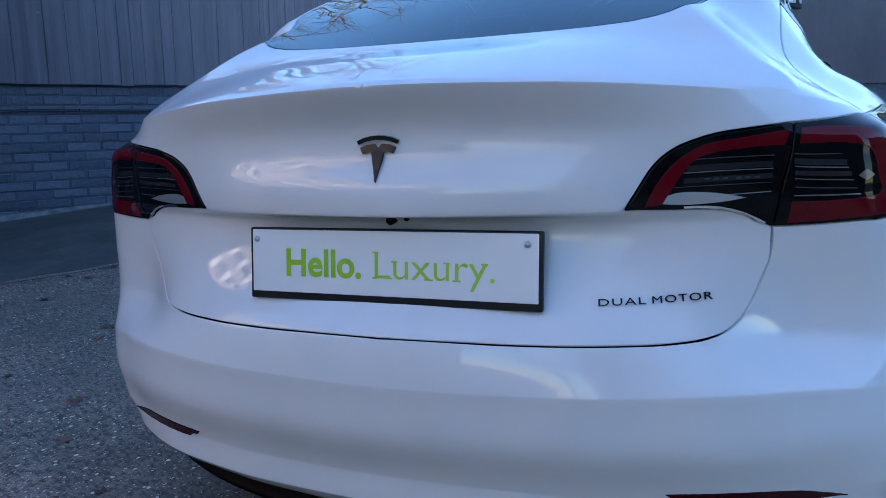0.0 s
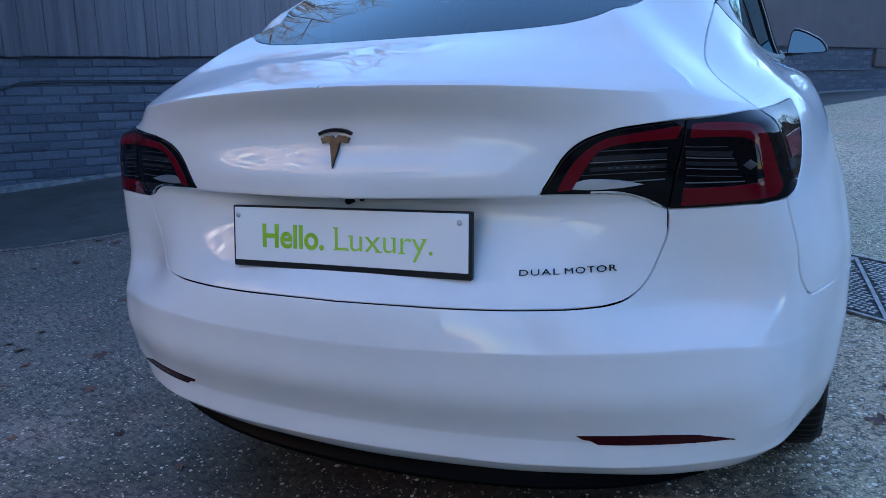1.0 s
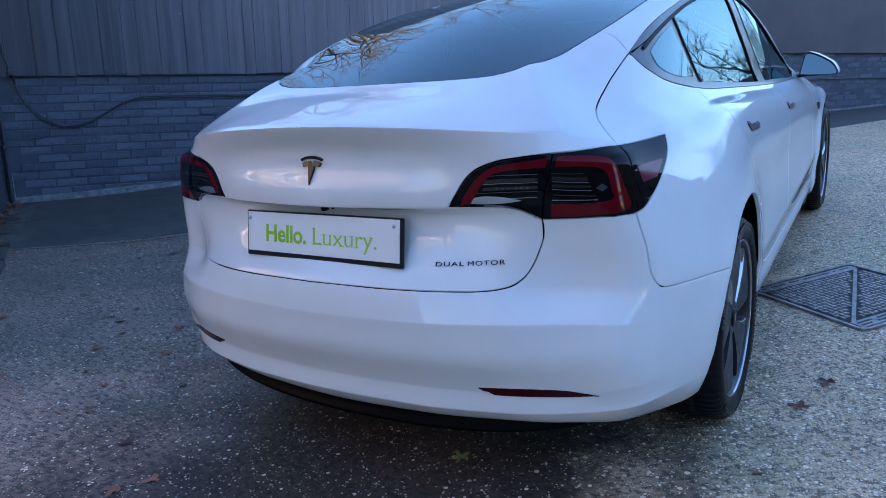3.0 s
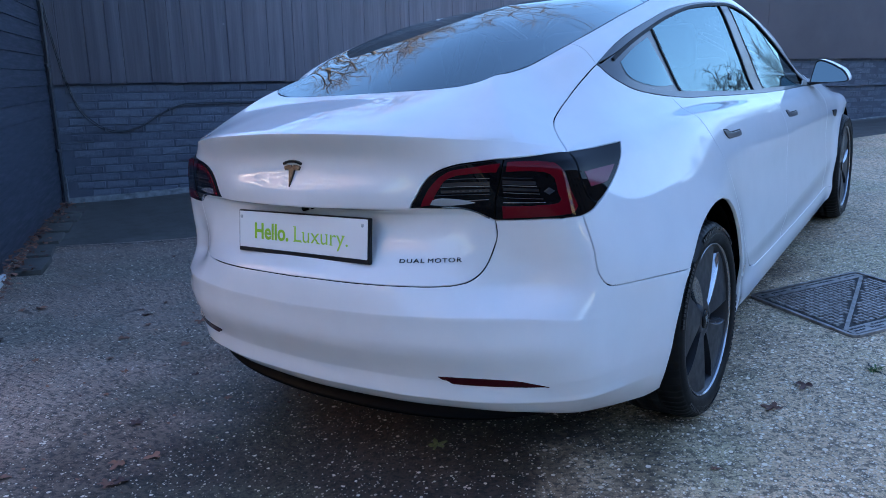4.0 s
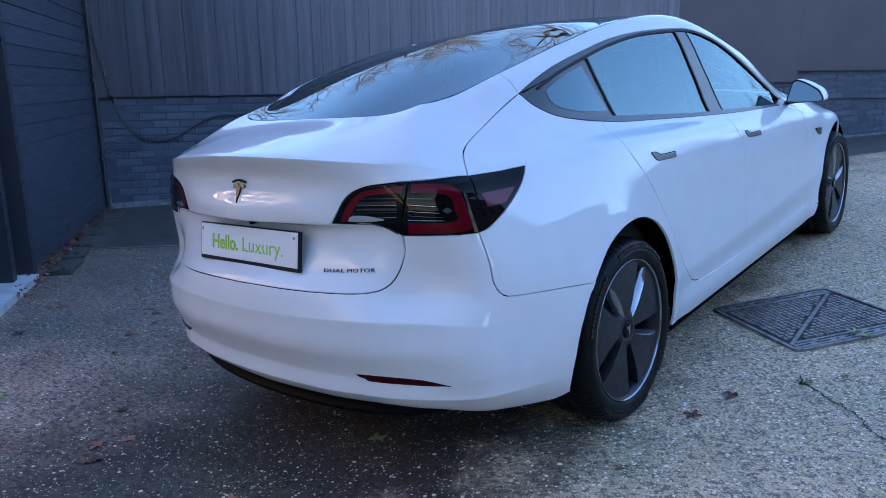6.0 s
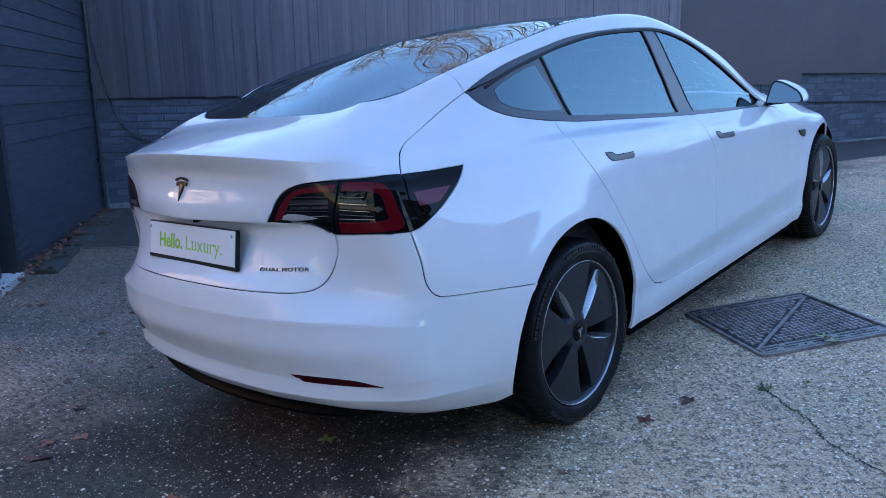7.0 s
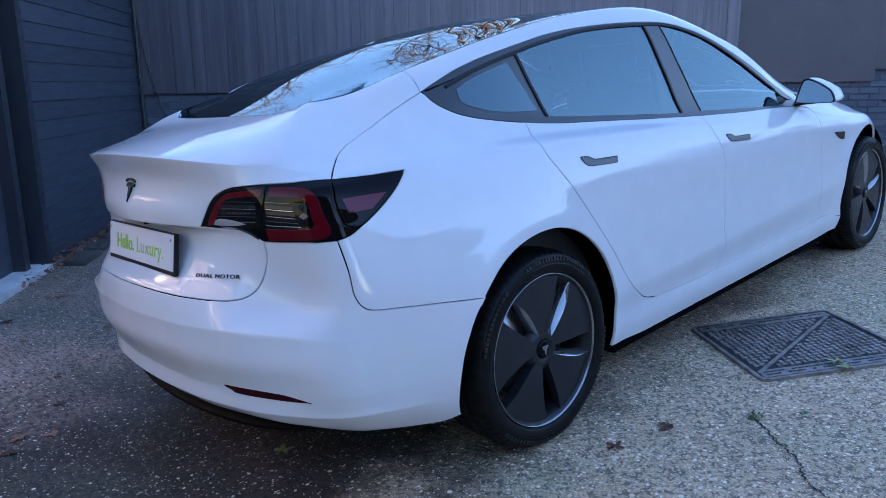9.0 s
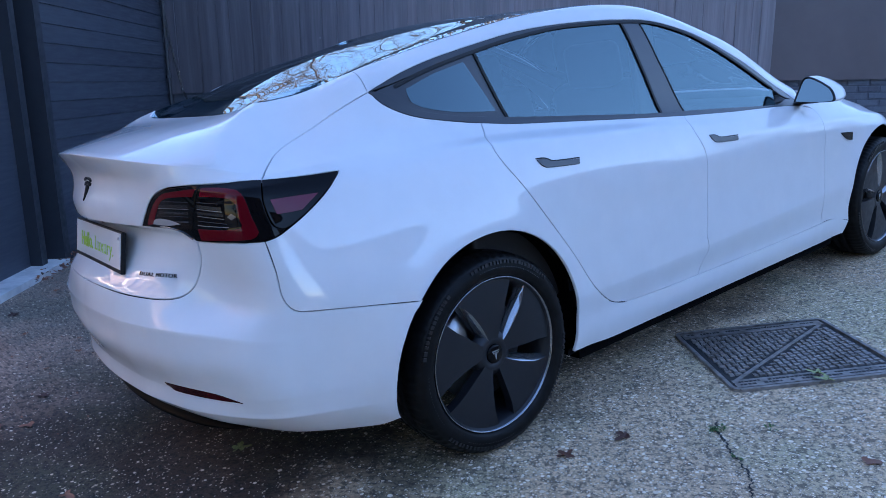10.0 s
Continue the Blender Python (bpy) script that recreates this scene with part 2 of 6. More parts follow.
# towards the walls: damp grime, with the corner's shade put into the colour
by_wall = n.math("ADD", n.math("MULTIPLY", sep.outputs[0], -0.5), n.math("MULTIPLY", sep.outputs[1], 0.6))
by_wall = n.ramp(n.math("MULTIPLY", n.math("ADD", by_wall, n.math("MULTIPLY", n.math("SUBTRACT", mid, 0.5), 1.6)), 0.4), [(0.46, 0.0), (0.92, 0.75)])
damp = n.mix(by_wall, damp, (0.21, 0.158, 0.128))
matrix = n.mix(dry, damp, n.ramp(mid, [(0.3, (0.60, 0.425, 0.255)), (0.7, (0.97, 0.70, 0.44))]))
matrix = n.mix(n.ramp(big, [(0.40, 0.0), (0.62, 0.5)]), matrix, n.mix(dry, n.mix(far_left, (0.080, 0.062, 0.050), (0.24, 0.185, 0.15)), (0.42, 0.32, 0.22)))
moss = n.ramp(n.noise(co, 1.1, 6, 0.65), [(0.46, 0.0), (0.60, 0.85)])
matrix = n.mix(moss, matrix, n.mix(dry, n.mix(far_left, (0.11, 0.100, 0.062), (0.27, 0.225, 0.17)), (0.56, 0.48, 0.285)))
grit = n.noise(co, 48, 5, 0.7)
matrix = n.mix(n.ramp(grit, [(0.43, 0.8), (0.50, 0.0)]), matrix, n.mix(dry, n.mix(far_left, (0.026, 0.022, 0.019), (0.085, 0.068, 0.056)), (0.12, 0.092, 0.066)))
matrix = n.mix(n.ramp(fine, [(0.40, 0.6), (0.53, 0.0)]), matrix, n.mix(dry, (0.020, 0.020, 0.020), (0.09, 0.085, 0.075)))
stone = lambda k: n.ramp(k, [(0.0, (0.46, 0.37, 0.27)), (0.4, (0.80, 0.68, 0.52)), (0.8, (0.97, 0.87, 0.71))])
col = n.mix(n.math("MULTIPLY", c2, 0.75), matrix, stone(k2))
col = n.mix(n.math("MULTIPLY", c1, 0.9), col, stone(k1))
col = n.mix(n.math("MULTIPLY", c3, 0.9), col, stone(k3))
wet = n.math("MULTIPLY", n.ramp(n.noise(co, 1.7, 5, 0.6), [(0.42, 0.0), (0.60, 1.0)]), n.math("SUBTRACT", 1.0, dry))
rough = n.mix(wet, n.ramp(mid, [(0.3, 0.55), (0.7, 0.80)]), n.ramp(mid, [(0.3, 0.22), (0.7, 0.42)]))
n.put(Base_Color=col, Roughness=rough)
h = n.math("ADD", n.math("MULTIPLY", c1, 0.6), n.math("ADD", n.math("MULTIPLY", c3, 0.8), fine))
n.put(Normal=n.bump(h, 0.55, 0.004, n.bump(mid, 0.35, 0.03)))
APRON = material("damp_concrete", (0.05, 0.05, 0.05), 0.4)
n = Nodes(APRON)
co = n.coords()
mid = n.noise(co, 2.4, 7, 0.65)
n.put(Base_Color=n.mix(n.ramp(n.noise(co, 5.0, 9, 0.75), [(0.42, 0.0), (0.66, 0.9)]), n.ramp(mid, [(0.3, (0.056, 0.052, 0.048)), (0.7, (0.105, 0.098, 0.088))]), (0.044, 0.043, 0.031)), Roughness=n.ramp(mid, [(0.3, 0.52), (0.7, 0.75)]), Normal=n.bump(n.noise(co, 120, 5), 0.3, 0.002, n.bump(mid, 0.3, 0.02)))
IRON = material("cast_iron", (0.12, 0.127, 0.15), 0.36, 0.5)
n = Nodes(IRON)
co = n.coords()
n.put(Base_Color=n.ramp(n.noise(co, 25, 6), [(0.30, (0.11, 0.095, 0.082)), (0.5, (0.25, 0.228, 0.212)), (0.72, (0.36, 0.335, 0.32))]), Roughness=n.ramp(n.noise(co, 40, 5), [(0.3, 0.26), (0.7, 0.5)]))
IRON_LOW = material("iron_grime", (0.020, 0.020, 0.021), 0.7)
BARK = material("bark", (0.09, 0.07, 0.055), 0.85)
LEAF_BROWN = material("dead_leaf", (0.13, 0.060, 0.035), 0.55)
n = Nodes(LEAF_BROWN)
n.put(Base_Color=random_tint(n, (0.065, 0.028, 0.022), (0.34, 0.15, 0.085)))
LEAF_GREEN = material("green_leaf", (0.30, 0.34, 0.12), 0.5)
n = Nodes(LEAF_GREEN)
n.put(Base_Color=n.ramp(n.noise(n.coords(), 90, 4), [(0.35, (0.17, 0.22, 0.07)), (0.65, (0.38, 0.40, 0.16))]))
WEED = material("weed_green", (0.075, 0.15, 0.035), 0.55)
STONE = material("loose_chipping", (0.6, 0.6, 0.58), 0.55)
n = Nodes(STONE)
n.put(Base_Color=random_tint(n, (0.38, 0.33, 0.26), (0.88, 0.80, 0.66)))
FACADE = material("brown_brick_facade", (0.34, 0.235, 0.16), 0.8)
FACADE_DARK = material("dark_brick_facade", (0.165, 0.120, 0.096), 0.8)
FACADE_PALE = material("pale_balcony", (0.86, 0.76, 0.58), 0.6)
SIGN_BLACK = material("sign_black", (0.02, 0.02, 0.022), 0.4)
SIGN_WHITE = material("sign_white", (0.75, 0.75, 0.75), 0.4)


# ---- the setting ----
def mesh_object(name, verts, faces, mat, parent=None, smooth=False):
    me = bpy.data.meshes.new(name)
    me.from_pydata([tuple(map(float, v)) for v in verts], [], [tuple(map(int, f)) for f in faces])
    me.materials.append(mat)
    if smooth:
        me.shade_smooth()
    ob = new(name, me)
    ob.parent = parent
    return ob


def yard(x, y, z=0.0):
    """A place in the car's axes, in the world."""
    return SLOPE @ Vector((x, y, z))


CORNER = yard(-5.75, 2.30, 0.15)
CORNER.z = 0.0
BACK = (SLOPE.to_3x3() @ Vector((0.5807, 0.8141, 0))).to_2d().to_3d().normalized()
LEFT = Vector((BACK.y, -BACK.x, 0))  # along the left wall, away from the corner


def base_height(s):
    """The ground's height at the foot of the back wall, s metres from the corner."""
    return 0.03 + 0.047 * s if s < 13 else 0.64


def ground_z(x, y):
    """The height of the ground at a place in the world's plan."""
    a, b, c = (SLOPE @ Vector((0, 0, 1, 0))).to_3d()
    z = -(a * x + b * y) / c
    z = 1.6 * math.tanh(z / 1.6)
    rel = Vector((x - CORNER.x, y - CORNER.y, 0))
    s, far, far_left = rel.dot(BACK), rel.dot(LEFT), rel.dot(BACK)
    smooth = lambda t: max(0.0, min(1.0, t)) ** 2 * (3 - 2 * max(0.0, min(1.0, t)))
    w = smooth(1 - far / 2.4) if far > 0 else 1.0
    z = z * (1 - w) + base_height(max(0, s)) * w
    w = smooth(1 - far_left / 2.2) if far_left > 0 else 1.0
    if far < 12:
        z = z * (1 - w) + 0.012 * w
    return z


def on_ground(x, y, lift=0.0):
    """A place of the car's plan, put on the ground."""
    p = yard(x, y)
    return Vector((p.x, p.y, ground_z(p.x, p.y) + lift))


steps = np.concatenate([[-400, -200, -100, -60, -40, -28, -20, -15], np.arange(-12, 16.01, 0.35), [18, 22, 28, 40, 60, 100, 200, 400]])
gv = [(x, y, ground_z(x, y)) for x in steps for y in steps]
m_ = len(steps)
gf = [(i * m_ + j, (i + 1) * m_ + j, (i + 1) * m_ + j + 1, i * m_ + j + 1) for i in range(m_ - 1) for j in range(m_ - 1)]
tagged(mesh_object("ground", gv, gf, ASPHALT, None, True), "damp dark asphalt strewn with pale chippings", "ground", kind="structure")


def at_wall(s, out, z):
    """s along the back wall from the corner, out from it into the yard."""
    p = CORNER + BACK * s + LEFT * out
    return Vector((p.x, p.y, z))


def at_left(s, out, z):
    p = CORNER + LEFT * s + BACK * out
    return Vector((p.x, p.y, z))


def slab(name, place, s0, s1, o0, o1, z0, z1, mat, parent=None, bevel=0.0):
    """A box in a wall's own axes."""
    v = [place(s, o, z) for z in (z0, z1) for s, o in ((s0, o0), (s1, o0), (s1, o1), (s0, o1))]
    f = [(0, 1, 5, 4), (1, 2, 6, 5), (2, 3, 7, 6), (3, 0, 4, 7), (4, 5, 6, 7), (3, 2, 1, 0)]
    ob = mesh_object(name, v, f, mat, parent)
    return ob


STEP_S = 8.45
wall_back = tagged(slab("wall_back", at_wall, -0.3, 24.0, -0.30, -0.0055, -0.4, 1.40, MORTAR), "dark navy painted brick plinth of the back wall", "wall", kind="structure")
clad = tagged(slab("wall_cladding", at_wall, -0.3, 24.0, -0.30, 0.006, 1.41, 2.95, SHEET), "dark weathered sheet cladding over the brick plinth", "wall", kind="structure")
wall_left = tagged(slab("wall_left", at_left, 0.0, 3.0, -0.30, -0.03, -0.4, 2.95, DARK_METAL), "dark blue boarded wall beside the yard", "wall", kind="structure")
wall_side = tagged(slab("wall_side", at_left, 3.0, 4.45, -0.45, -0.14, -0.4, 2.95, BOARD), "dark blue painted wall with a recessed doorway", "wall", kind="structure")
# vertical sheets, each a little proud of the next
s, rnd = 0.0, random.Random(3)
while s < 6.6:
    w = rnd.choice((0.10, 0.13, 0.16, 0.19, 0.24))
    d = rnd.uniform(0.034, 0.044)
    v = [at_wall(s + 0.002, 0.004, 1.172 + rnd.uniform(-0.006, 0.008)), at_wall(s + w - 0.002, 0.004, 1.172 + rnd.uniform(-0.006, 0.008))]
    z0 = v[0].z
    pts = [(s, d - 0.005), (s + 0.005, d), (s + w * 0.5, d + rnd.uniform(-0.004, 0.006)), (s + w - 0.005, d + rnd.uniform(-0.003, 0.003)), (s + w, d - 0.005)]
    vv = [at_wall(a, b, z) for z in (z0, 2.93) for a, b in pts]
    k = len(pts)
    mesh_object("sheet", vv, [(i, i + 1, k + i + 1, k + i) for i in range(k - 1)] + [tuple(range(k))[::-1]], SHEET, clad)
    s += w
slab("sheet", at_wall, 6.6, STEP_S, 0.006, 0.040, 1.228, 2.93, PLASTER, clad)
slab("sheet", at_wall, STEP_S, 15.6, 0.006, 0.042, 1.365, 2.93, PLASTER, clad)
slab("sheet", at_wall, -0.02, 0.0, 0.006, 0.05, 1.17, 2.93, SHEET, clad)

# horizontal boards of the left wall
z, k = -0.05, 0
while z < 2.80:
    lean = 0.007
    v = [at_left(0.06, 0.002, z), at_left(2.93, 0.002, z), at_left(2.93, 0.002, z + 0.1345), at_left(0.06, 0.002, z + 0.1345), at_left(0.06, -0.028, z), at_left(2.93, -0.028, z), at_left(2.93, -0.016, z + 0.1345), at_left(0.06, -0.016, z + 0.1345)]
    v[2], v[3] = at_left(2.93, 0.002 - lean, z + 0.1325), at_left(0.06, 0.002 - lean, z + 0.1325)
    mesh_object("board", v, [(0, 1, 2, 3)[::-1], (4, 5, 1, 0)[::-1], (3, 2, 6, 7)[::-1], (0, 3, 7, 4)[::-1], (1, 5, 6, 2)[::-1]], BOARD, wall_left)
    z += 0.135
post = tagged(slab("post", at_left, 2.94, 3.03, -0.12, 0.045, -0.2, 2.90, DARK_METAL), "dark steel post at the end of the boards", "post", kind="structure")
tagged(slab("door_frame", at_left, 3.16, 3.24, -0.14, -0.02, -0.2, 2.90, DARK_METAL), "dark door frame in the side wall", "door frame", kind="structure")
tagged(slab("door_1", at_left, 3.24, 4.3, -0.14, -0.10, 0.02, 2.4, BOARD), "dark blue painted steel door", "door", kind="structure")
tagged(slab("trim", at_left, 0.0, 0.06, -0.03, 0.035, -0.2, 2.90, DARK_METAL), "dark corner strip between the walls", "trim", kind="structure")
tagged(slab("threshold", at_left, 3.03, 4.45, -0.10, 0.075, -0.2, 0.055, KERB), "pale stone threshold strip", "kerb", kind="structure")

# pale mortar fillet at the foot of the back wall
fv, ff = [], []
for i in range(60):
    s = 0.02 + i * 0.26
    h = base_height(s)
    j = 0.012 * noise.noise((s * 3, 0, 0))
    fv += [at_wall(s, -0.01, h + 0.035 + j), at_wall(s, 0.022 + j, h + 0.018), at_wall(s, 0.05 + j, h - 0.03)]
    if i:
        b = 3 * i
        ff += [(b - 3, b - 2, b + 1, b), (b - 2, b - 1, b + 2, b + 1)]
tagged(mesh_object("skirting", fv, ff, PALE), "pale mortar fillet along the wall's foot", "skirting", kind="structure")

# concrete apron along the back wall
av, af, na, nb = [], [], 60, 10
for i in range(na + 1):
    for j in range(nb + 1):
        p = at_wall(-0.02 + 16 * i / na, 2.20 * j / nb + (0.02 * math.sin(i * 1.7) if j == nb else 0), 0)
        av.append((p.x, p.y, ground_z(p.x, p.y) + (0.010 if j < nb else -0.02)))
af = [(i * (nb + 1) + j, i * (nb + 1) + j + 1, (i + 1) * (nb + 1) + j + 1, (i + 1) * (nb + 1) + j) for i in range(na) for j in range(nb)]
tagged(mesh_object("pavement", av, af, APRON, None, True), "smooth damp concrete apron along the wall", "pavement", kind="structure")


def tube(name, points, radius, mat, parent=None, sides=8, even_step=None):
    p = np.array([tuple(q) for q in points], float)
    t = np.gradient(p, axis=0)
    t /= np.maximum(np.linalg.norm(t, axis=1, keepdims=True), 1e-9)
    up = np.where(np.abs(t[:, 2:]) > 0.9, np.array((1.0, 0, 0)), np.array((0, 0, 1.0)))
    a = np.cross(t, up)
    a /= np.linalg.norm(a, axis=1, keepdims=True)
    b = np.cross(t, a)
    r = np.broadcast_to(np.asarray(radius, float), (len(p),))[:, None]
    rings = [p + r * (math.cos(k) * a + math.sin(k) * b) for k in np.linspace(0, 2 * math.pi, sides, endpoint=False)]
    v = np.stack(rings, 1).reshape(-1, 3)
    f = [(i * sides + j, i * sides + (j + 1) % sides, (i + 1) * sides + (j + 1) % sides, (i + 1) * sides + j) for i in range(len(p) - 1) for j in range(sides)]
    return mesh_object(name, v, f, mat, parent, True)


# the rough brick plinth: bricks near the corner one by one, the rest together
BRICK_L, BRICK_H = 0.272, 0.078


def brick_shape(w, h, d, seed):
    r = random.Random(seed)
    j = lambda k=0.0022: r.uniform(-k, k)
    e = 0.005
    v = [(0.003 + j(), 0, 0.003 + j()), (w - 0.006 + j(), 0, 0.003 + j()), (w - 0.006 + j(), 0, h - 0.006 + j()), (0.003 + j(), 0, h - 0.006 + j())]
    f = [(x + (e if x < w / 2 else -e), d + j(0.0035), z + (e if z < h / 2 else -e)) for x, _, z in v]
    return v + f, [(4, 5, 6, 7), (0, 1, 5, 4), (1, 2, 6, 5), (2, 3, 7, 6), (3, 0, 4, 7)]


def to_wall(v, s, z):
    return [at_wall(s + x, -0.014 + d, z + h) for x, d, h in v]


brick_meshes = []
for k in range(10):
    v, f = brick_shape(BRICK_L - 0.004, BRICK_H, 0.012 + 0.0025 * (k % 4), k)
    me = bpy.data.meshes.new("brick")
    rel = [tuple(BACK * x + LEFT * d + Vector((0, 0, h))) for x, d, h in v]
    me.from_pydata(rel, [], f)
    me.materials.append(BRICK)
    brick_meshes.append(me)


# ---- the car's skin: feature lines drawn from the rear centre round to the nose, blended upwards ----
# Every line is a list of (x, y, z): x to the car's right, y forward from the rear, z up from its ground.


def rear_line(y0, y2, y4, z0, z2, z4, stops=(0.0, 0.28, 0.48, 0.62)):
    """A line across the tail: y and z as even polynomials of x."""
    return [(x, y0 + y2 * x**2 + y4 * x**4, z0 + z2 * x**2 + z4 * x**4) for x in stops]


def body_side(xs, zs, ys=(0.66, 0.98, 1.5, 2.12, 2.8, 3.4, 3.85)):
    return [(x, y, z) for x, y, z in zip(xs, ys, zs)]


LINES = [
    # lower edge: bumper hem, sill
    rear_line(0.108, 0.249, 0.076, 0.290, 0.023, -0.062) + [(0.740, 0.370, 0.245)]
    + body_side((0.850, 0.890, 0.868, 0.868, 0.868, 0.866, 0.865), (0.212, 0.20, 0.19, 0.19, 0.19, 0.19, 0.20)) + [(0.70, 4.38, 0.22), (0.50, 4.60, 0.22), (0.0, 4.66, 0.22)],
    # the ledge under the reflectors
    rear_line(0.053, 0.165, 0.30, 0.345, 0.0, -0.03) + [(0.800, 0.325, 0.330)]
    + body_side((0.885, 0.900, 0.882, 0.883, 0.883, 0.880, 0.880), (0.30, 0.28, 0.260, 0.260, 0.260, 0.262, 0.28)) + [(0.73, 4.37, 0.30), (0.50, 4.62, 0.30), (0.0, 4.68, 0.30)],
    # under the reflectors, rocker
    rear_line(0.057, 0.155, 0.30, 0.400, 0.0, -0.03) + [(0.806, 0.330, 0.390)]
    + body_side((0.905, 0.905, 0.884, 0.881, 0.880, 0.880, 0.887), (0.39, 0.36, 0.322, 0.322, 0.322, 0.328, 0.36)) + [(0.74, 4.36, 0.38), (0.50, 4.63, 0.38), (0.0, 4.69, 0.38)],
    # the bumper's crease, the doors' lower crease
    rear_line(0.017, 0.155, 0.413, 0.585, 0.045, -0.13) + [(0.815, 0.325, 0.552)]
    + body_side((0.918, 0.918, 0.896, 0.897, 0.897, 0.895, 0.895), (0.53, 0.46, 0.405, 0.415, 0.435, 0.455, 0.47)) + [(0.75, 4.34, 0.47), (0.50, 4.63, 0.47), (0.0, 4.69, 0.47)],
    # the boot lid's lower seam
    rear_line(0.034, 0.206, 0.734, 0.665, -0.029, -0.004) + [(0.818, 0.345, 0.645)]
    + body_side((0.922, 0.922, 0.893, 0.893, 0.893, 0.892, 0.895), (0.63, 0.60, 0.53, 0.52, 0.51, 0.52, 0.58)) + [(0.75, 4.32, 0.56), (0.50, 4.61, 0.55), (0.0, 4.67, 0.55)],
    # the flat under the number plate
    rear_line(0.090, 0.140, 0.580, 0.720, -0.010, 0.0) + [(0.812, 0.355, 0.715)]
    + body_side((0.902, 0.918, 0.889, 0.888, 0.889, 0.886, 0.891), (0.715, 0.72, 0.66, 0.64, 0.62, 0.63, 0.68)) + [(0.74, 4.29, 0.64), (0.50, 4.57, 0.62), (0.0, 4.63, 0.62)],
    # under the lid's overhang
    rear_line(0.138, 0.130, 0.190, 0.836, -0.010, 0.0) + [(0.792, 0.362, 0.810)]
    + body_side((0.880, 0.905, 0.890, 0.890, 0.890, 0.890, 0.880), (0.805, 0.81, 0.78, 0.75, 0.73, 0.72, 0.735)) + [(0.73, 4.24, 0.70), (0.50, 4.50, 0.68), (0.0, 4.57, 0.68)],
    # the overhang's edge
    rear_line(0.074, 0.440, -0.220, 0.860, -0.010, 0.0) + [(0.784, 0.366, 0.850)]
    + body_side((0.860, 0.888, 0.878, 0.876, 0.877, 0.877, 0.862), (0.86, 0.87, 0.855, 0.83, 0.81, 0.785, 0.768)) + [(0.71, 4.18, 0.745), (0.48, 4.42, 0.73), (0.0, 4.48, 0.73)],
    # the upper face of the lid, the shoulder
    rear_line(0.105, 0.190, 0.320, 0.992, -0.11, 0.0) + [(0.760, 0.380, 0.925)]
    + body_side((0.824, 0.836, 0.846, 0.846, 0.850, 0.845, 0.810), (0.942, 0.964, 0.936, 0.90, 0.865, 0.835, 0.800)) + [(0.68, 4.11, 0.765), (0.46, 4.33, 0.775), (0.0, 4.39, 0.775)],
    # the lid's lip, the side's upper shoulder
    rear_line(0.060, 0.273, 0.657, 1.066, -0.12, -0.064) + [(0.712, 0.388, 0.982)]
    + body_side((0.768, 0.768, 0.776, 0.802, 0.828, 0.815, 0.765), (0.997, 1.001, 0.978, 0.938, 0.900, 0.870, 0.828)) + [(0.66, 4.03, 0.80), (0.43, 4.23, 0.82), (0.0, 4.29, 0.82)],
    # just over the lip, the belt
    rear_line(0.080, 0.273, 0.591, 1.074, -0.12, -0.064) + [(0.672, 0.412, 1.008)]
    + body_side((0.704, 0.714, 0.735, 0.782, 0.816, 0.790, 0.72), (1.037, 1.046, 1.013, 0.962, 0.915, 0.897, 0.848)) + [(0.62, 3.97, 0.825), (0.40, 4.13, 0.85), (0.0, 4.19, 0.85)],
    # the middle of the deck, of the side glass
    rear_line(0.24, 0.16, 0.40, 1.103, -0.05, -0.13, (0.0, 0.26, 0.44, 0.555)) + [(0.615, 0.480, 1.054)]
    + [(0.655, 0.715, 1.098), (0.670, 1.01, 1.147), (0.690, 1.5, 1.146), (0.724, 2.12, 1.135), (0.752, 2.8, 1.045), (0.73, 3.37, 0.928), (0.64, 3.78, 0.880)] + [(0.55, 3.8, 0.885), (0.36, 3.87, 0.90), (0.0, 3.9, 0.90)],
    # the rear window's foot, the roof rail
    rear_line(0.46, -0.092, 0.201, 1.138, 0.041, 0.078, (0.0, 0.20, 0.36, 0.455)) + [(0.503, 0.610, 1.170)]
    + [(0.572, 0.800, 1.224), (0.619, 1.10, 1.272), (0.634, 1.5, 1.315), (0.646, 2.12, 1.338), (0.690, 2.70, 1.195), (0.66, 3.30, 0.965), (0.52, 3.50, 0.945)] + [(0.42, 3.55, 0.95), (0.28, 3.60, 0.96), (0.0, 3.62, 0.96)],
    # up the glass
    [(0.0, 0.78, 1.262), (0.17, 0.78, 1.258), (0.31, 0.80, 1.252), (0.39, 0.82, 1.246), (0.43, 0.86, 1.249)]
    + [(0.480, 0.97, 1.282), (0.530, 1.20, 1.335), (0.548, 1.52, 1.382), (0.552, 2.12, 1.402), (0.600, 2.62, 1.275), (0.50, 3.12, 1.105), (0.38, 3.25, 1.085)] + [(0.30, 3.30, 1.085), (0.18, 3.32, 1.085), (0.0, 3.33, 1.085)],
    # the spine of the roof
    [(0.0, y, 1.443 - 0.0405 * (2.28 - y) ** 2 - 0.0165 * (2.28 - y) ** 4 if y < 2.28 else 1.443 - 0.20 * (y - 2.28) ** 2) for y in (1.10, 1.13, 1.17, 1.22, 1.28, 1.37, 1.48, 1.66, 2.10, 2.55, 2.84, 2.92, 2.96, 2.98, 3.0)],
]


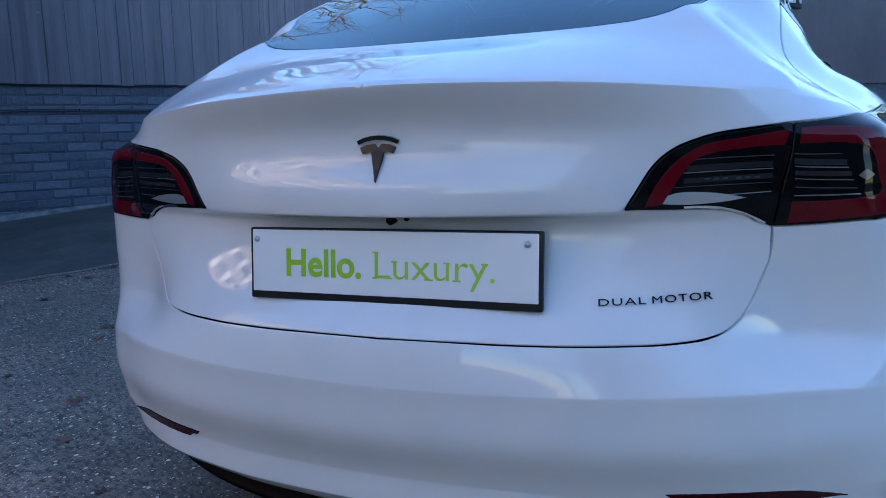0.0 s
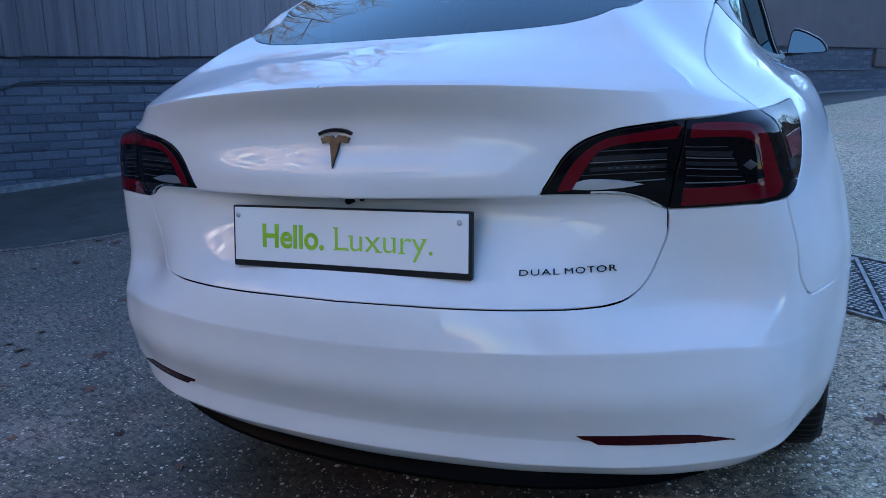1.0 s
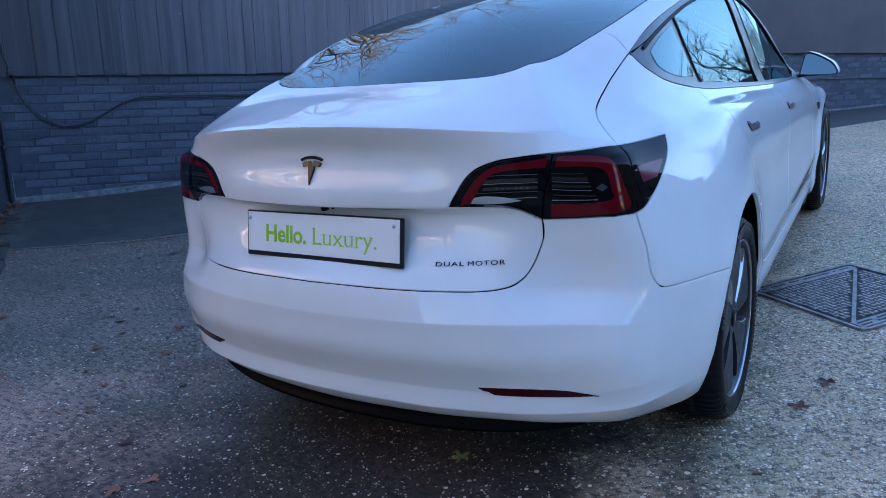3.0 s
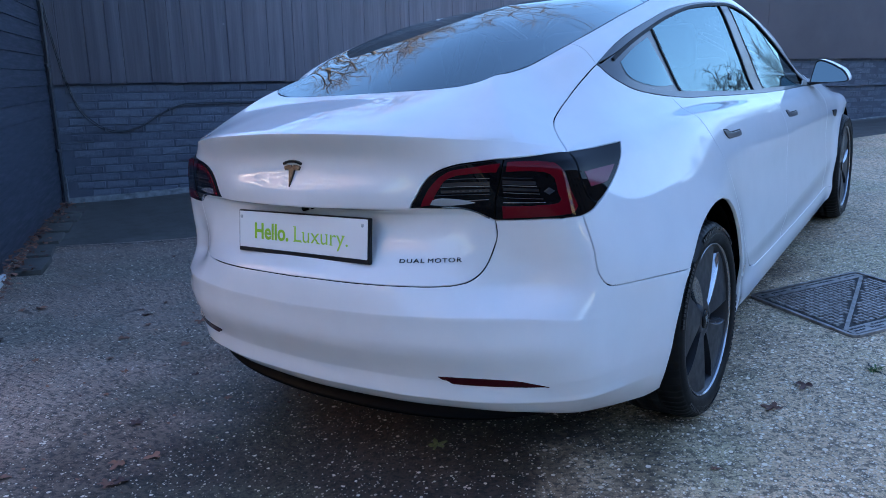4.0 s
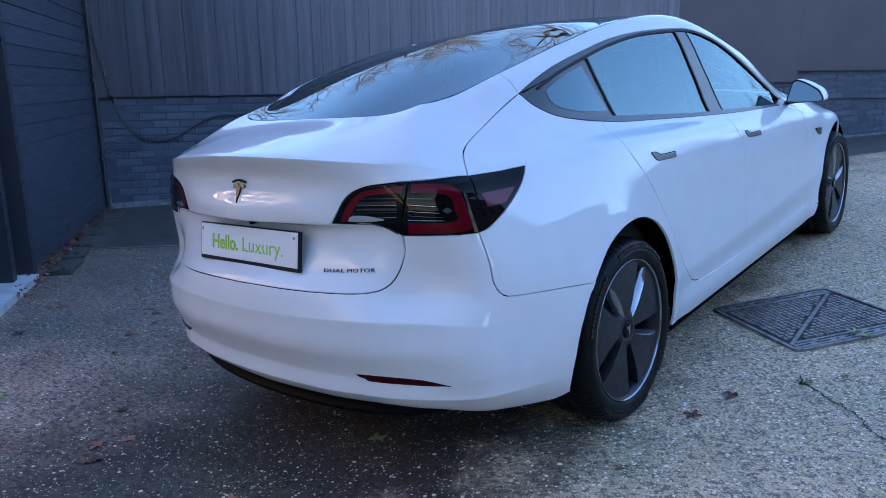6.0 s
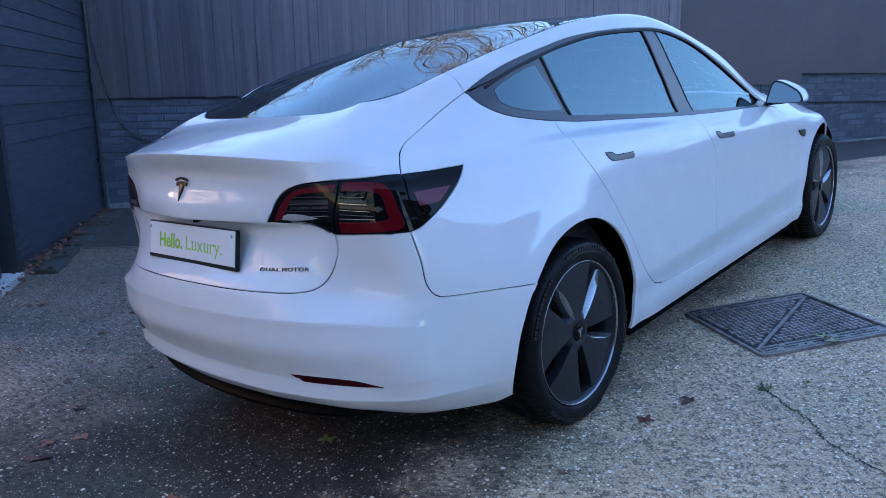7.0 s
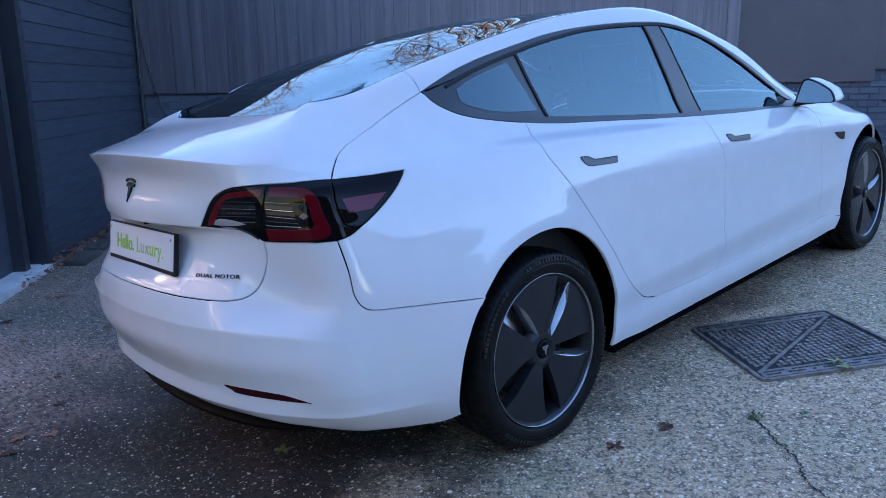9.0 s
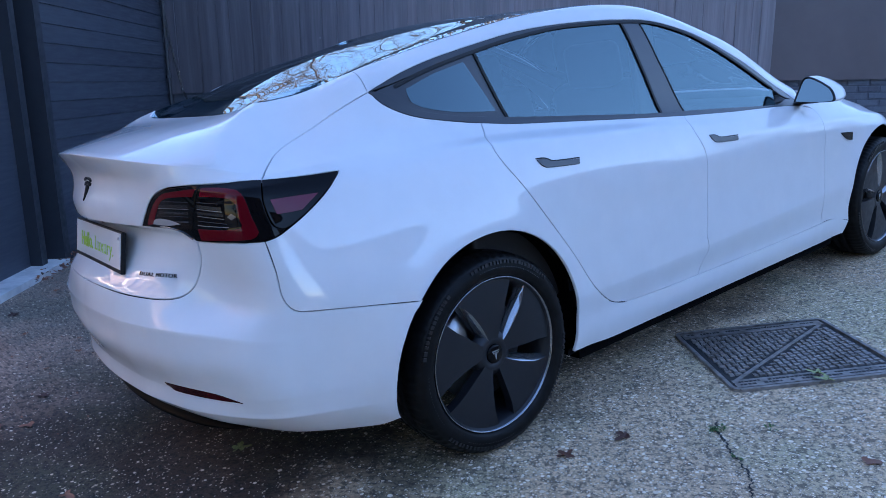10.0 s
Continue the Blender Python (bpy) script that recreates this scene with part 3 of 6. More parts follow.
def akima(p, sub, creases=()):
    """A smooth curve through the rows of p, with sub steps from each row to the next."""
    p = np.asarray(p, float)
    h = np.maximum(np.linalg.norm(np.diff(p, axis=0), axis=1), 1e-4)[:, None]
    m = np.diff(p, axis=0) / h
    m = np.vstack([2 * m[0] - m[1], m[0], m, m[-1], 2 * m[-1] - m[-2]])
    if len(p) > 2:
        m[0], m[1] = 3 * m[2] - 2 * m[3], 2 * m[2] - m[3]
    a, b = np.abs(m[3:] - m[2:-1]) + 0.5 * np.abs(m[3:] + m[2:-1]), np.abs(m[1:-2] - m[:-3]) + 0.5 * np.abs(m[1:-2] + m[:-3])
    w = a + b + 1e-9
    d = (a * m[1:-2] + b * m[2:-1]) / w
    t = (np.arange(sub) / sub)[None, :, None]
    d0, d1 = d[:-1].copy(), d[1:].copy()
    for k, w in creases:  # at a crease each side keeps more of its own slope
        d0[k] += w * (m[2 + k] - d0[k])
        d1[k - 1] += w * (m[1 + k] - d1[k - 1])
    p0, p1, d0, d1, hh = p[:-1, None], p[1:, None], d0[:, None], d1[:, None], h[:, None]
    q = (1 + 2 * t) * (1 - t) ** 2 * p0 + t * (1 - t) ** 2 * hh * d0 + t**2 * (3 - 2 * t) * p1 + t**2 * (t - 1) * hh * d1
    return np.vstack([q.reshape(-1, p.shape[1]), p[-1:]])


SUB_U, SUB_V = 24, 20
CREASES = {1: 0.8, 2: 0.7, 3: 0.7, 7: 0.6, 9: 0.7}  # lines of the tail that are folded, and how sharply
AXLE_REAR, AXLE_FRONT, HUB_Z = 0.975, 3.86, 0.325
ARCH = 0.386


def skin():
    rows = np.array([akima(line, SUB_U) for line in LINES])  # lines x columns x 3
    fade = lambda k, c: max(min(1.0, max(0.0, 5.0 - k / SUB_U)), 0.5 * min(1.0, max(0.0, 11.0 - k / SUB_U)) * (c == 3))
    grid = np.array([akima(rows[:, k], SUB_V, [(c, w * fade(k, c)) for c, w in CREASES.items()]) for k in range(rows.shape[1])])  # columns x rows x 3
    # the tail's lower face is full, its corners bulge out over the lamps
    x, y, z = grid[..., 0], grid[..., 1], grid[..., 2]
    tail = np.clip((0.62 - y) / 0.30, 0, 1)
    full = 0.017 * np.exp(-(((z - 0.490) / 0.060) ** 2)) * np.clip((0.45 - y) / 0.25, 0, 1)
    lid = 0.010 * np.exp(-(((z - 0.905) / 0.035) ** 2)) * np.clip((0.40 - x) / 0.15, 0, 1) * tail
    swell = np.interp(z, (0.28, 0.35, 0.40, 0.50, 0.57, 0.66, 0.72, 0.80, 0.86, 0.92, 0.955, 0.985, 1.02), (0.0, 0.010, 0.026, 0.018, 0.014, 0.018, 0.022, 0.022, 0.024, 0.036, 0.052, 0.014, 0.0))
    swell = swell * np.exp(-(((x - 0.755) / np.where(x < 0.755, 0.085, 0.13)) ** 2) - ((y - 0.29) / 0.13) ** 2)
    grid = grid + np.stack([0.64 * swell, -0.77 * swell - full - lid, 0 * z], -1)
    # pressed steel is fair: ease small waves out of the rear quarter
    x, y, z = grid[..., 0], grid[..., 1], grid[..., 2]
    ramp = lambda a, lo, hi: np.clip((a - lo) / (hi - lo), 0, 1)
    ease = (ramp(y, 0.34, 0.50) * ramp(-y, -2.0, -1.7) * ramp(z, 0.50, 0.60) * ramp(-z, -0.935, -0.88) * (x > 0.6))[1:-1, 1:-1, None]
    for _ in range(160):
        inner = grid[1:-1, 1:-1]
        inner += 0.5 * ease * (0.25 * (grid[2:, 1:-1] + grid[:-2, 1:-1] + grid[1:-1, 2:] + grid[1:-1, :-2]) - inner)
    # flares round the wheel arches
    for axle in (AXLE_REAR, AXLE_FRONT):
        r = np.hypot(grid[..., 1] - axle, grid[..., 2] - HUB_Z - 0.005)
        side = np.clip((grid[..., 0] - 0.80) / 0.05, 0, 1)
        grid[..., 0] += side * 0.012 * np.exp(-(((r - ARCH) / 0.075) ** 2))
    du, dv = np.gradient(grid, axis=0), np.gradient(grid, axis=1)
    n = np.cross(du, dv)
    n /= np.maximum(np.linalg.norm(n, axis=-1, keepdims=True), 1e-9)
    n[0, :, 0] = n[-1, :, 0] = n[:, -1, 0] = 0
    n /= np.maximum(np.linalg.norm(n, axis=-1, keepdims=True), 1e-9)
    return grid, n


GRID, NORMAL = skin()
NU, NV = GRID.shape[0] - 1, GRID.shape[1] - 1


def sample(field, uv):
    """field at places (u, v), counted in cells of the fine grid."""
    u, v = np.clip(uv[:, 0], 0, NU - 1e-6), np.clip(uv[:, 1], 0, NV - 1e-6)
    i, j = u.astype(int), v.astype(int)
    a, b = (u - i)[:, None], (v - j)[:, None]
    return (1 - a) * ((1 - b) * field[i, j] + b * field[i, j + 1]) + a * ((1 - b) * field[i + 1, j] + b * field[i + 1, j + 1])


# ---- building panels on the skin ----
from mathutils.geometry import delaunay_2d_cdt

COARSE = GRID[::6, ::6]


def snap_all(points):
    out = []
    for p in np.asarray(points, float):
        d = ((COARSE - p) ** 2).sum(-1)
        i, j = np.unravel_index(np.argmin(d), d.shape)
        i0, i1, j0, j1 = max(0, 6 * i - 7), min(NU, 6 * i + 7), max(0, 6 * j - 7), min(NV, 6 * j + 7)
        d = ((GRID[i0 : i1 + 1, j0 : j1 + 1] - p) ** 2).sum(-1)
        i, j = np.unravel_index(np.argmin(d), d.shape)
        out.append((i0 + i, j0 + j))
    uv, pts = np.array(out, float), np.asarray(points, float)
    for _ in range(6):
        here = sample(GRID, uv)
        ju, jv = jacobian(uv)
        uv = uv + np.clip(solve2(ju, jv, pts - here), -2, 2)
        uv = np.clip(uv, (0, 0), (NU, NV))
    return uv


def jacobian(uv, h=0.5):
    a, b = np.array((h, 0.0)), np.array((0.0, h))
    lo = lambda q: np.clip(q, (0, 0), (NU, NV))
    pu, mu, pv, mv = lo(uv + a), lo(uv - a), lo(uv + b), lo(uv - b)
    return (sample(GRID, pu) - sample(GRID, mu)) / np.maximum(pu - mu, 1e-6)[:, :1], (sample(GRID, pv) - sample(GRID, mv)) / np.maximum(pv - mv, 1e-6)[:, 1:]


def solve2(ju, jv, d):
    """The (du, dv) that comes nearest to the moves d."""
    a, b, c = (ju * ju).sum(1) + 1e-9, (ju * jv).sum(1), (jv * jv).sum(1) + 1e-9
    e, f = (ju * d).sum(1), (jv * d).sum(1)
    det = np.maximum(a * c - b * b, 1e-14)
    return np.stack([(c * e - b * f) / det, (a * f - b * e) / det], 1)


def even(points, step):
    """A smooth line through points, in about even steps."""
    p = np.asarray(points, float)
    q = akima(p, 12) if len(p) > 2 else np.linspace(p[0], p[-1], 25)
    s = np.r_[0, np.cumsum(np.linalg.norm(np.diff(q, axis=0), axis=1))]
    n = max(2, int(round(s[-1] / step)) + 1)
    return np.stack([np.interp(np.linspace(0, s[-1], n), s, q[:, k]) for k in range(q.shape[1])], 1)


def arc(axle, radius, a0, a1, x=0.9, n=24):
    """Part of a wheel arch, from a0 to a1 degrees (0: ahead, 90: up), as points near the skin."""
    return [(x, axle + radius * math.cos(radians(a)), HUB_Z + 0.005 + radius * math.sin(radians(a))) for a in np.linspace(a0, a1, n)]


def along(v, u0, u1, n=30):
    """Points of the skin along a feature line v, from u0 to u1 (stations)."""
    uv = np.stack([np.linspace(u0, u1, n) * SUB_U, np.full(n, v * SUB_V)], 1)
    return sample(GRID, uv)


def inside(p, loop):
    x, y = p[:, :1], p[:, 1:]
    a, b = loop, np.roll(loop, -1, 0)
    cross = ((a[:, 1] > y) != (b[:, 1] > y)) & (x < (b[:, 0] - a[:, 0]) * (y - a[:, 1]) / np.where(b[:, 1] == a[:, 1], 1e-12, b[:, 1] - a[:, 1]) + a[:, 0])
    return cross.sum(1) % 2 == 1


def near(p, loop, w, far):
    out = np.ones(len(p), bool)
    for k in range(0, len(p), 2000):
        d = (((p[k : k + 2000, None] - loop[None]) * w) ** 2).sum(-1).min(1)
        out[k : k + 2000] = d > far**2
    return out


def fair_normals(p, nrm, axis):
    """Normals of the plain smooth sheet nearest to points p: pressed glass has no waves."""
    if axis == "z":
        powers = [(0, 0), (0, 1), (0, 2), (0, 3), (2, 0), (2, 1), (4, 0)]
        a, b, c = p[:, 0], p[:, 1], p[:, 2]
    else:
        powers = [(i, j) for i in range(3) for j in range(3) if i + j < 3]
        a, b, c = p[:, 1], p[:, 2], p[:, 0]
    coef = np.linalg.lstsq(np.stack([a**i * b**j for i, j in powers], 1), c, rcond=None)[0]
    da = sum(k * i * a ** max(i - 1, 0) * b**j for k, (i, j) in zip(coef, powers))
    db = sum(k * j * a**i * b ** max(j - 1, 0) for k, (i, j) in zip(coef, powers))
    n = np.stack([-da, -db, 1 + 0 * da], 1) if axis == "z" else np.stack([1 + 0 * da, -da, -db], 1)
    n /= np.linalg.norm(n, axis=1, keepdims=True)
    return n * np.sign((n * nrm).sum(1, keepdims=True).mean())


VW = 0.42  # cells up the skin are about this much as long as those along it


def panel(name, edges, mat, parent, label="", gap=0.0018, lift=0.0, depth=0.012, step=0.014, grid=(1.3, 2.6), sides=(1, -1), centre=False, bevel=0.0015, fair=""):
    """A sheet on the skin inside the closed loop of edges. sides: 1 the right, -1 its mirror image; centre: one sheet of both halves."""
    loop3 = np.vstack([even(e, step)[:-1] for e in edges])
    uv = snap_all(loop3)
    if centre:
        axis = loop3[:, 0] < 0.004
        spine = axis & (uv[:, 1] > NV - 4)
        uv[spine, 1] = NV
        uv[axis & ~spine & (loop3[:, 1] < 2.4), 0] = 0.0
        uv[axis & ~spine & (loop3[:, 1] > 2.4), 0] = NU
    keep = np.r_[True, np.linalg.norm(np.diff(uv, axis=0), axis=1) > 0.05]
    uv = uv[keep]
    w = np.array((1, VW))
    area = 0.5 * np.sum(uv[:, 0] * np.roll(uv[:, 1], -1) - np.roll(uv[:, 0], -1) * uv[:, 1])
    if area < 0:
        uv = uv[::-1]

    def inset(uv, by):
        p, nrm = sample(GRID, uv), sample(NORMAL, uv)
        t = np.roll(p, -1, 0) - np.roll(p, 1, 0)
        into = np.cross(nrm, t)
        into /= np.maximum(np.linalg.norm(into, axis=1, keepdims=True), 1e-9)
        ju, jv = jacobian(uv)
        moved = uv + np.clip(solve2(ju, jv, into * by), -1.5, 1.5)
        ends = [uv[:, 0] < 0.01, uv[:, 0] > NU - 0.01, uv[:, 1] > NV - 0.01]
        mid = ends[0] | ends[1] | ends[2] if centre else np.zeros(len(uv), bool)
        if centre:
            moved[ends[0], 0], moved[ends[1], 0], moved[ends[2], 1] = 0.0, NU, NV
        return np.clip(moved, (0, 0), (NU, NV)), into, mid

    outer, into, mid = inset(uv, gap)
    ring, _, _ = inset(uv, gap + bevel) if depth else (outer, 0, 0)
    lo, hi = np.floor(ring.min(0)), np.ceil(ring.max(0))
    across = [b for b in np.arange(lo[1] + 0.41, hi[1], grid[1]) if all(abs(b - c * SUB_V) > 2.2 for c in CREASES)]
    across += [c * SUB_V + d for c in CREASES for d in (-1.0, 0.0, 1.0) if lo[1] < c * SUB_V + d < hi[1]]
    lat = np.array([(a, b) for a in np.arange(lo[0] + 0.37, hi[0], grid[0]) for b in across])
    if len(lat):
        lat = lat[inside(lat, ring)]
    if len(lat):
        lat = lat[near(lat, ring, w, 0.45)]
    pts = np.vstack([ring, lat]) if len(lat) else ring
    n = len(ring)
    v2, _, f2, ov, _, _ = delaunay_2d_cdt([Vector((a, b * VW)) for a, b in pts], [(k, (k + 1) % n) for k in range(n)], [], 1, 1e-7)
    uvs = np.array([(v.x, v.y / VW) for v in v2])
    where = {}
    for k, src in enumerate(ov):
        for i in src:
            where[i] = k
    nrm = sample(NORMAL, uvs)
    if fair:
        nrm = fair_normals(sample(GRID, uvs), nrm, fair)
    tri = np.array(f2)
    tri = tri[inside(uvs[tri].mean(1), ring)]
    verts, norms, faces = sample(GRID, uvs) + nrm * lift, nrm, [tuple(f) for f in tri.tolist()]
    if depth:
        base = len(verts)
        on = sample(NORMAL, outer)
        op = sample(GRID, outer) + on * lift
        out = -into
        soft = on + out
        soft /= np.linalg.norm(soft, axis=1, keepdims=True)
        verts = np.vstack([verts, op - on * bevel, op - on * depth])
        norms = np.vstack([norms, soft, out])
        for k in range(n):
            m = (k + 1) % n
            if mid[k] and mid[m] or k not in where or m not in where:
                continue
            a, b, c, d, e, g = where[k], where[m], base + k, base + m, base + n + k, base + n + m
            faces += [(a, c, d, b), (c, e, g, d)]
    made = []
    flip = np.array((-1, 1, 1))
    if centre:
        m = len(verts)
        both = np.vstack([verts, verts * flip])
        bn = np.vstack([norms, norms * flip])
        ff = faces + [tuple(m + i for i in f[::-1]) for f in faces]
        made.append((both, bn, ff))
    else:
        for s in sides:
            made.append((verts, norms, faces) if s > 0 else (verts * flip, norms * flip, [f[::-1] for f in faces]))
    obs = []
    for vv, nn, ff in made:
        ob = mesh_object(name, vv, ff, mat, parent, True)
        ob.data.normals_split_custom_set_from_vertices([tuple(map(float, q)) for q in nn])
        if label:
            ob["label"] = label
        obs.append(ob)
    return obs


def strip_mesh(points, width, lift, half=0.0):
    """Corners and faces of a flat ribbon that follows points on the skin."""
    uv = snap_all(even(points, 0.012))
    p, nrm = sample(GRID, uv), sample(NORMAL, uv)
    t = np.gradient(p, axis=0)
    s = np.cross(nrm, t)
    s /= np.maximum(np.linalg.norm(s, axis=1, keepdims=True), 1e-9)
    a, b = p + nrm * lift - s * width / 2, p + nrm * lift + s * width / 2
    n = len(p)
    v = np.vstack([a, b, a - nrm * 0.004, b - nrm * 0.004])
    f = []
    for k in range(n - 1):
        f += [(k, k + 1, n + k + 1, n + k), (n + k, n + k + 1, 3 * n + k + 1, 3 * n + k), (2 * n + k, 2 * n + k + 1, k + 1, k)]
    return v, f


def ribbon(name, points, width, mat, parent, lift=0.002, label="", sides=(1, -1)):
    v, f = strip_mesh(points, width, lift)
    for s in sides:
        ob = mesh_object(name, v if s > 0 else v * (-1, 1, 1), f if s > 0 else [q[::-1] for q in f], mat, parent)
        if label:
            ob["label"] = label


# ---- the car ----
car = new("car")
car.matrix_world = SLOPE
tagged(car, "glossy white electric saloon car parked on wet asphalt", "car")

# lines that two panels share
TAIL_SEAM = [(0.0, 0.034, 0.666), (0.18, 0.043, 0.665), (0.30, 0.060, 0.663), (0.42, 0.095, 0.660), (0.485, 0.124, 0.660), (0.523, 0.150, 0.664), (0.547, 0.174, 0.677), (0.565, 0.194, 0.702), (0.580, 0.206, 0.739), (0.592, 0.211, 0.779), (0.592, 0.207, 0.820)]
LAMP_FOOT_OUT = [(0.592, 0.207, 0.820), (0.649, 0.227, 0.819), (0.719, 0.256, 0.820), (0.783, 0.314, 0.819)]
LAMP_FOOT_IN = [(0.592, 0.207, 0.820), (0.561, 0.195, 0.837), (0.536, 0.184, 0.847), (0.507, 0.174, 0.853), (0.445, 0.155, 0.855), (0.382, 0.134, 0.858)]
LAMP_CREST = [(0.382, 0.134, 0.858), (0.402, 0.140, 0.889), (0.421, 0.149, 0.920), (0.442, 0.156, 0.940), (0.469, 0.163, 0.954), (0.523, 0.179, 0.967), (0.618, 0.232, 0.973), (0.680, 0.284, 0.974), (0.728, 0.356, 0.971)]
LAMP_CREST_OUT = [(0.728, 0.356, 0.971), (0.760, 0.466, 0.967), (0.785, 0.558, 0.967)]
LAMP_FLANK = [(0.785, 0.558, 0.967), (0.806, 0.492, 0.915), (0.807, 0.426, 0.871), (0.802, 0.376, 0.843), (0.796, 0.344, 0.827), (0.783, 0.314, 0.819)]
LAMP_SPLIT = [(0.615, 0.230, 0.973), (0.614, 0.216, 0.937), (0.601, 0.202, 0.874), (0.592, 0.207, 0.820)]
LAMP_CUT = [(0.728, 0.356, 0.971), (0.769, 0.332, 0.920), (0.779, 0.334, 0.884), (0.788, 0.342, 0.856), (0.799, 0.367, 0.842)]
LID_CUT = [(0.728, 0.356, 0.971), (0.676, 0.408, 1.005), (0.652, 0.440, 1.026), (0.632, 0.490, 1.048), (0.620, 0.576, 1.078), (0.618, 0.661, 1.113), (0.622, 0.735, 1.145), (0.624, 0.785, 1.164)]
ROOF_CUT = [(0.624, 0.785, 1.164), (0.585, 0.790, 1.197), (0.537, 0.795, 1.222)]
GLASS_LOW = [(0.0, 0.456, 1.137), (0.11, 0.453, 1.138), (0.26, 0.446, 1.139), (0.35, 0.446, 1.142), (0.400, 0.459, 1.149), (0.440, 0.486, 1.158), (0.469, 0.530, 1.168), (0.484, 0.600, 1.180), (0.496, 0.672, 1.192), (0.515, 0.735, 1.208), (0.537, 0.795, 1.222)]
GLASS_SIDE = [(0.537, 0.795, 1.222), (0.555, 0.905, 1.253), (0.568, 1.06, 1.292), (0.576, 1.262, 1.336), (0.572, 1.509, 1.376), (0.565, 1.80, 1.396), (0.562, 2.12, 1.398), (0.580, 2.40, 1.345)]
SCREEN_SIDE = [(0.580, 2.40, 1.345), (0.610, 2.68, 1.235), (0.640, 2.95, 1.110), (0.660, 3.20, 1.000)]
BUMPER_SEAM = [(0.783, 0.314, 0.819), (0.804, 0.322, 0.735), (0.812, 0.323, 0.678), (0.824, 0.334, 0.644), (0.837, 0.359, 0.626), (0.868, 0.435, 0.617), (0.908, 0.560, 0.602), (0.935, 0.690, 0.585)]
BELT_Q = [(0.619, 0.791, 1.164), (0.640, 0.802, 1.141), (0.663, 0.822, 1.118), (0.691, 0.893, 1.081), (0.705, 0.972, 1.061), (0.725, 1.141, 1.032)]
BELT_R = [(0.725, 1.141, 1.032), (0.739, 1.276, 1.014), (0.753, 1.526, 0.993), (0.777, 1.871, 0.966), (0.796, 2.170, 0.944)]
BELT_F = [(0.796, 2.170, 0.944), (0.810, 2.50, 0.924), (0.821, 2.943, 0.905), (0.828, 3.10, 0.893)]
DOOR_R_CUT = [(0.725, 1.141, 1.032), (0.750, 1.127, 1.010), (0.791, 1.098, 0.987), (0.855, 1.080, 0.945), (0.893, 1.135, 0.851), (0.903, 1.249, 0.694), (0.892, 1.368, 0.540), (0.896, 1.451, 0.430), (0.895, 1.509, 0.373), (0.891, 1.576, 0.330), (0.889, 1.660, 0.311)]
DOOR_R_FOOT = [(0.889, 1.660, 0.311), (0.889, 1.781, 0.307), (0.889, 1.965, 0.303), (0.889, 2.118, 0.301)]
DOOR_F_FOOT = [(0.889, 2.118, 0.301), (0.889, 2.5, 0.298), (0.889, 2.9, 0.297), (0.889, 3.20, 0.300)]
DOOR_MID = [(0.796, 2.170, 0.944), (0.830, 2.150, 0.912), (0.858, 2.150, 0.878), (0.884, 2.181, 0.795), (0.889, 2.184, 0.682), (0.885, 2.177, 0.543), (0.889, 2.165, 0.470), (0.898, 2.176, 0.400), (0.894, 2.138, 0.339), (0.889, 2.118, 0.301)]
DOOR_F_CUT = [(0.828, 3.10, 0.893), (0.840, 3.185, 0.873), (0.862, 3.207, 0.830), (0.884, 3.205, 0.760), (0.892, 3.20, 0.60), (0.895, 3.195, 0.45), (0.889, 3.20, 0.300)]
FRAME_UP = [(0.619, 0.791, 1.164), (0.621, 0.952, 1.222), (0.624, 1.212, 1.280), (0.626, 1.451, 1.320), (0.635, 1.718, 1.339), (0.645, 2.040, 1.339), (0.668, 2.344, 1.289), (0.716, 2.69, 1.152), (0.755, 2.93, 1.02), (0.800, 3.08, 0.925), (0.828, 3.10, 0.893)]
GLASS_UP = [(0.631, 0.825, 1.162), (0.639, 1.007, 1.213), (0.637, 1.200, 1.256), (0.637, 1.390, 1.292), (0.640, 1.670, 1.324), (0.649, 1.971, 1.330), (0.653, 2.091, 1.326), (0.674, 2.330, 1.280), (0.724, 2.665, 1.138), (0.780, 2.945, 0.968)]
HEM = along(0, 0, 5.0)
HEM_Y = 0.572

car_body = new("body")
car_body.parent = car

# dark inner shell behind the gaps
us, vs_ = np.arange(0, NU + 1, 4), np.arange(0, 12 * SUB_V + 1, 4)
shell = (GRID - NORMAL * 0.016)[us][:, vs_]
cols, rws = shell.shape[:2]
fs = []
for i in range(cols - 1):
    for j in range(rws - 1):
        c = shell[i : i + 2, j : j + 2].reshape(-1, 3).mean(0)
        arch = min(math.hypot(c[1] - a, c[2] - HUB_Z) for a in (AXLE_REAR, AXLE_FRONT)) < ARCH + 0.02 and c[0] > 0.6
        if not arch and (j * 4 < 9.6 * SUB_V or i * 4 < 5.5 * SUB_U):
            fs.append((i * rws + j, (i + 1) * rws + j, (i + 1) * rws + j + 1, i * rws + j + 1))
r0, r1 = int(12.0 * SUB_V), int(12.9 * SUB_V)
rail = (GRID - NORMAL * 0.022)[int(3.6 * SUB_U) : int(10.2 * SUB_U) : 3, r0 : r1 : 3]
rc, rr_ = rail.shape[:2]
off = shell.reshape(-1, 3).shape[0]
fs += [(off + i * rr_ + j, off + (i + 1) * rr_ + j, off + (i + 1) * rr_ + j + 1, off + i * rr_ + j + 1) for i in range(rc - 1) for j in range(rr_ - 1)]
sv = np.vstack([shell.reshape(-1, 3), rail.reshape(-1, 3)])
mesh_object("inner_shell", np.vstack([sv, sv * (-1, 1, 1)]), fs + [tuple(len(sv) + k for k in f[::-1]) for f in fs], INNER, car, True)

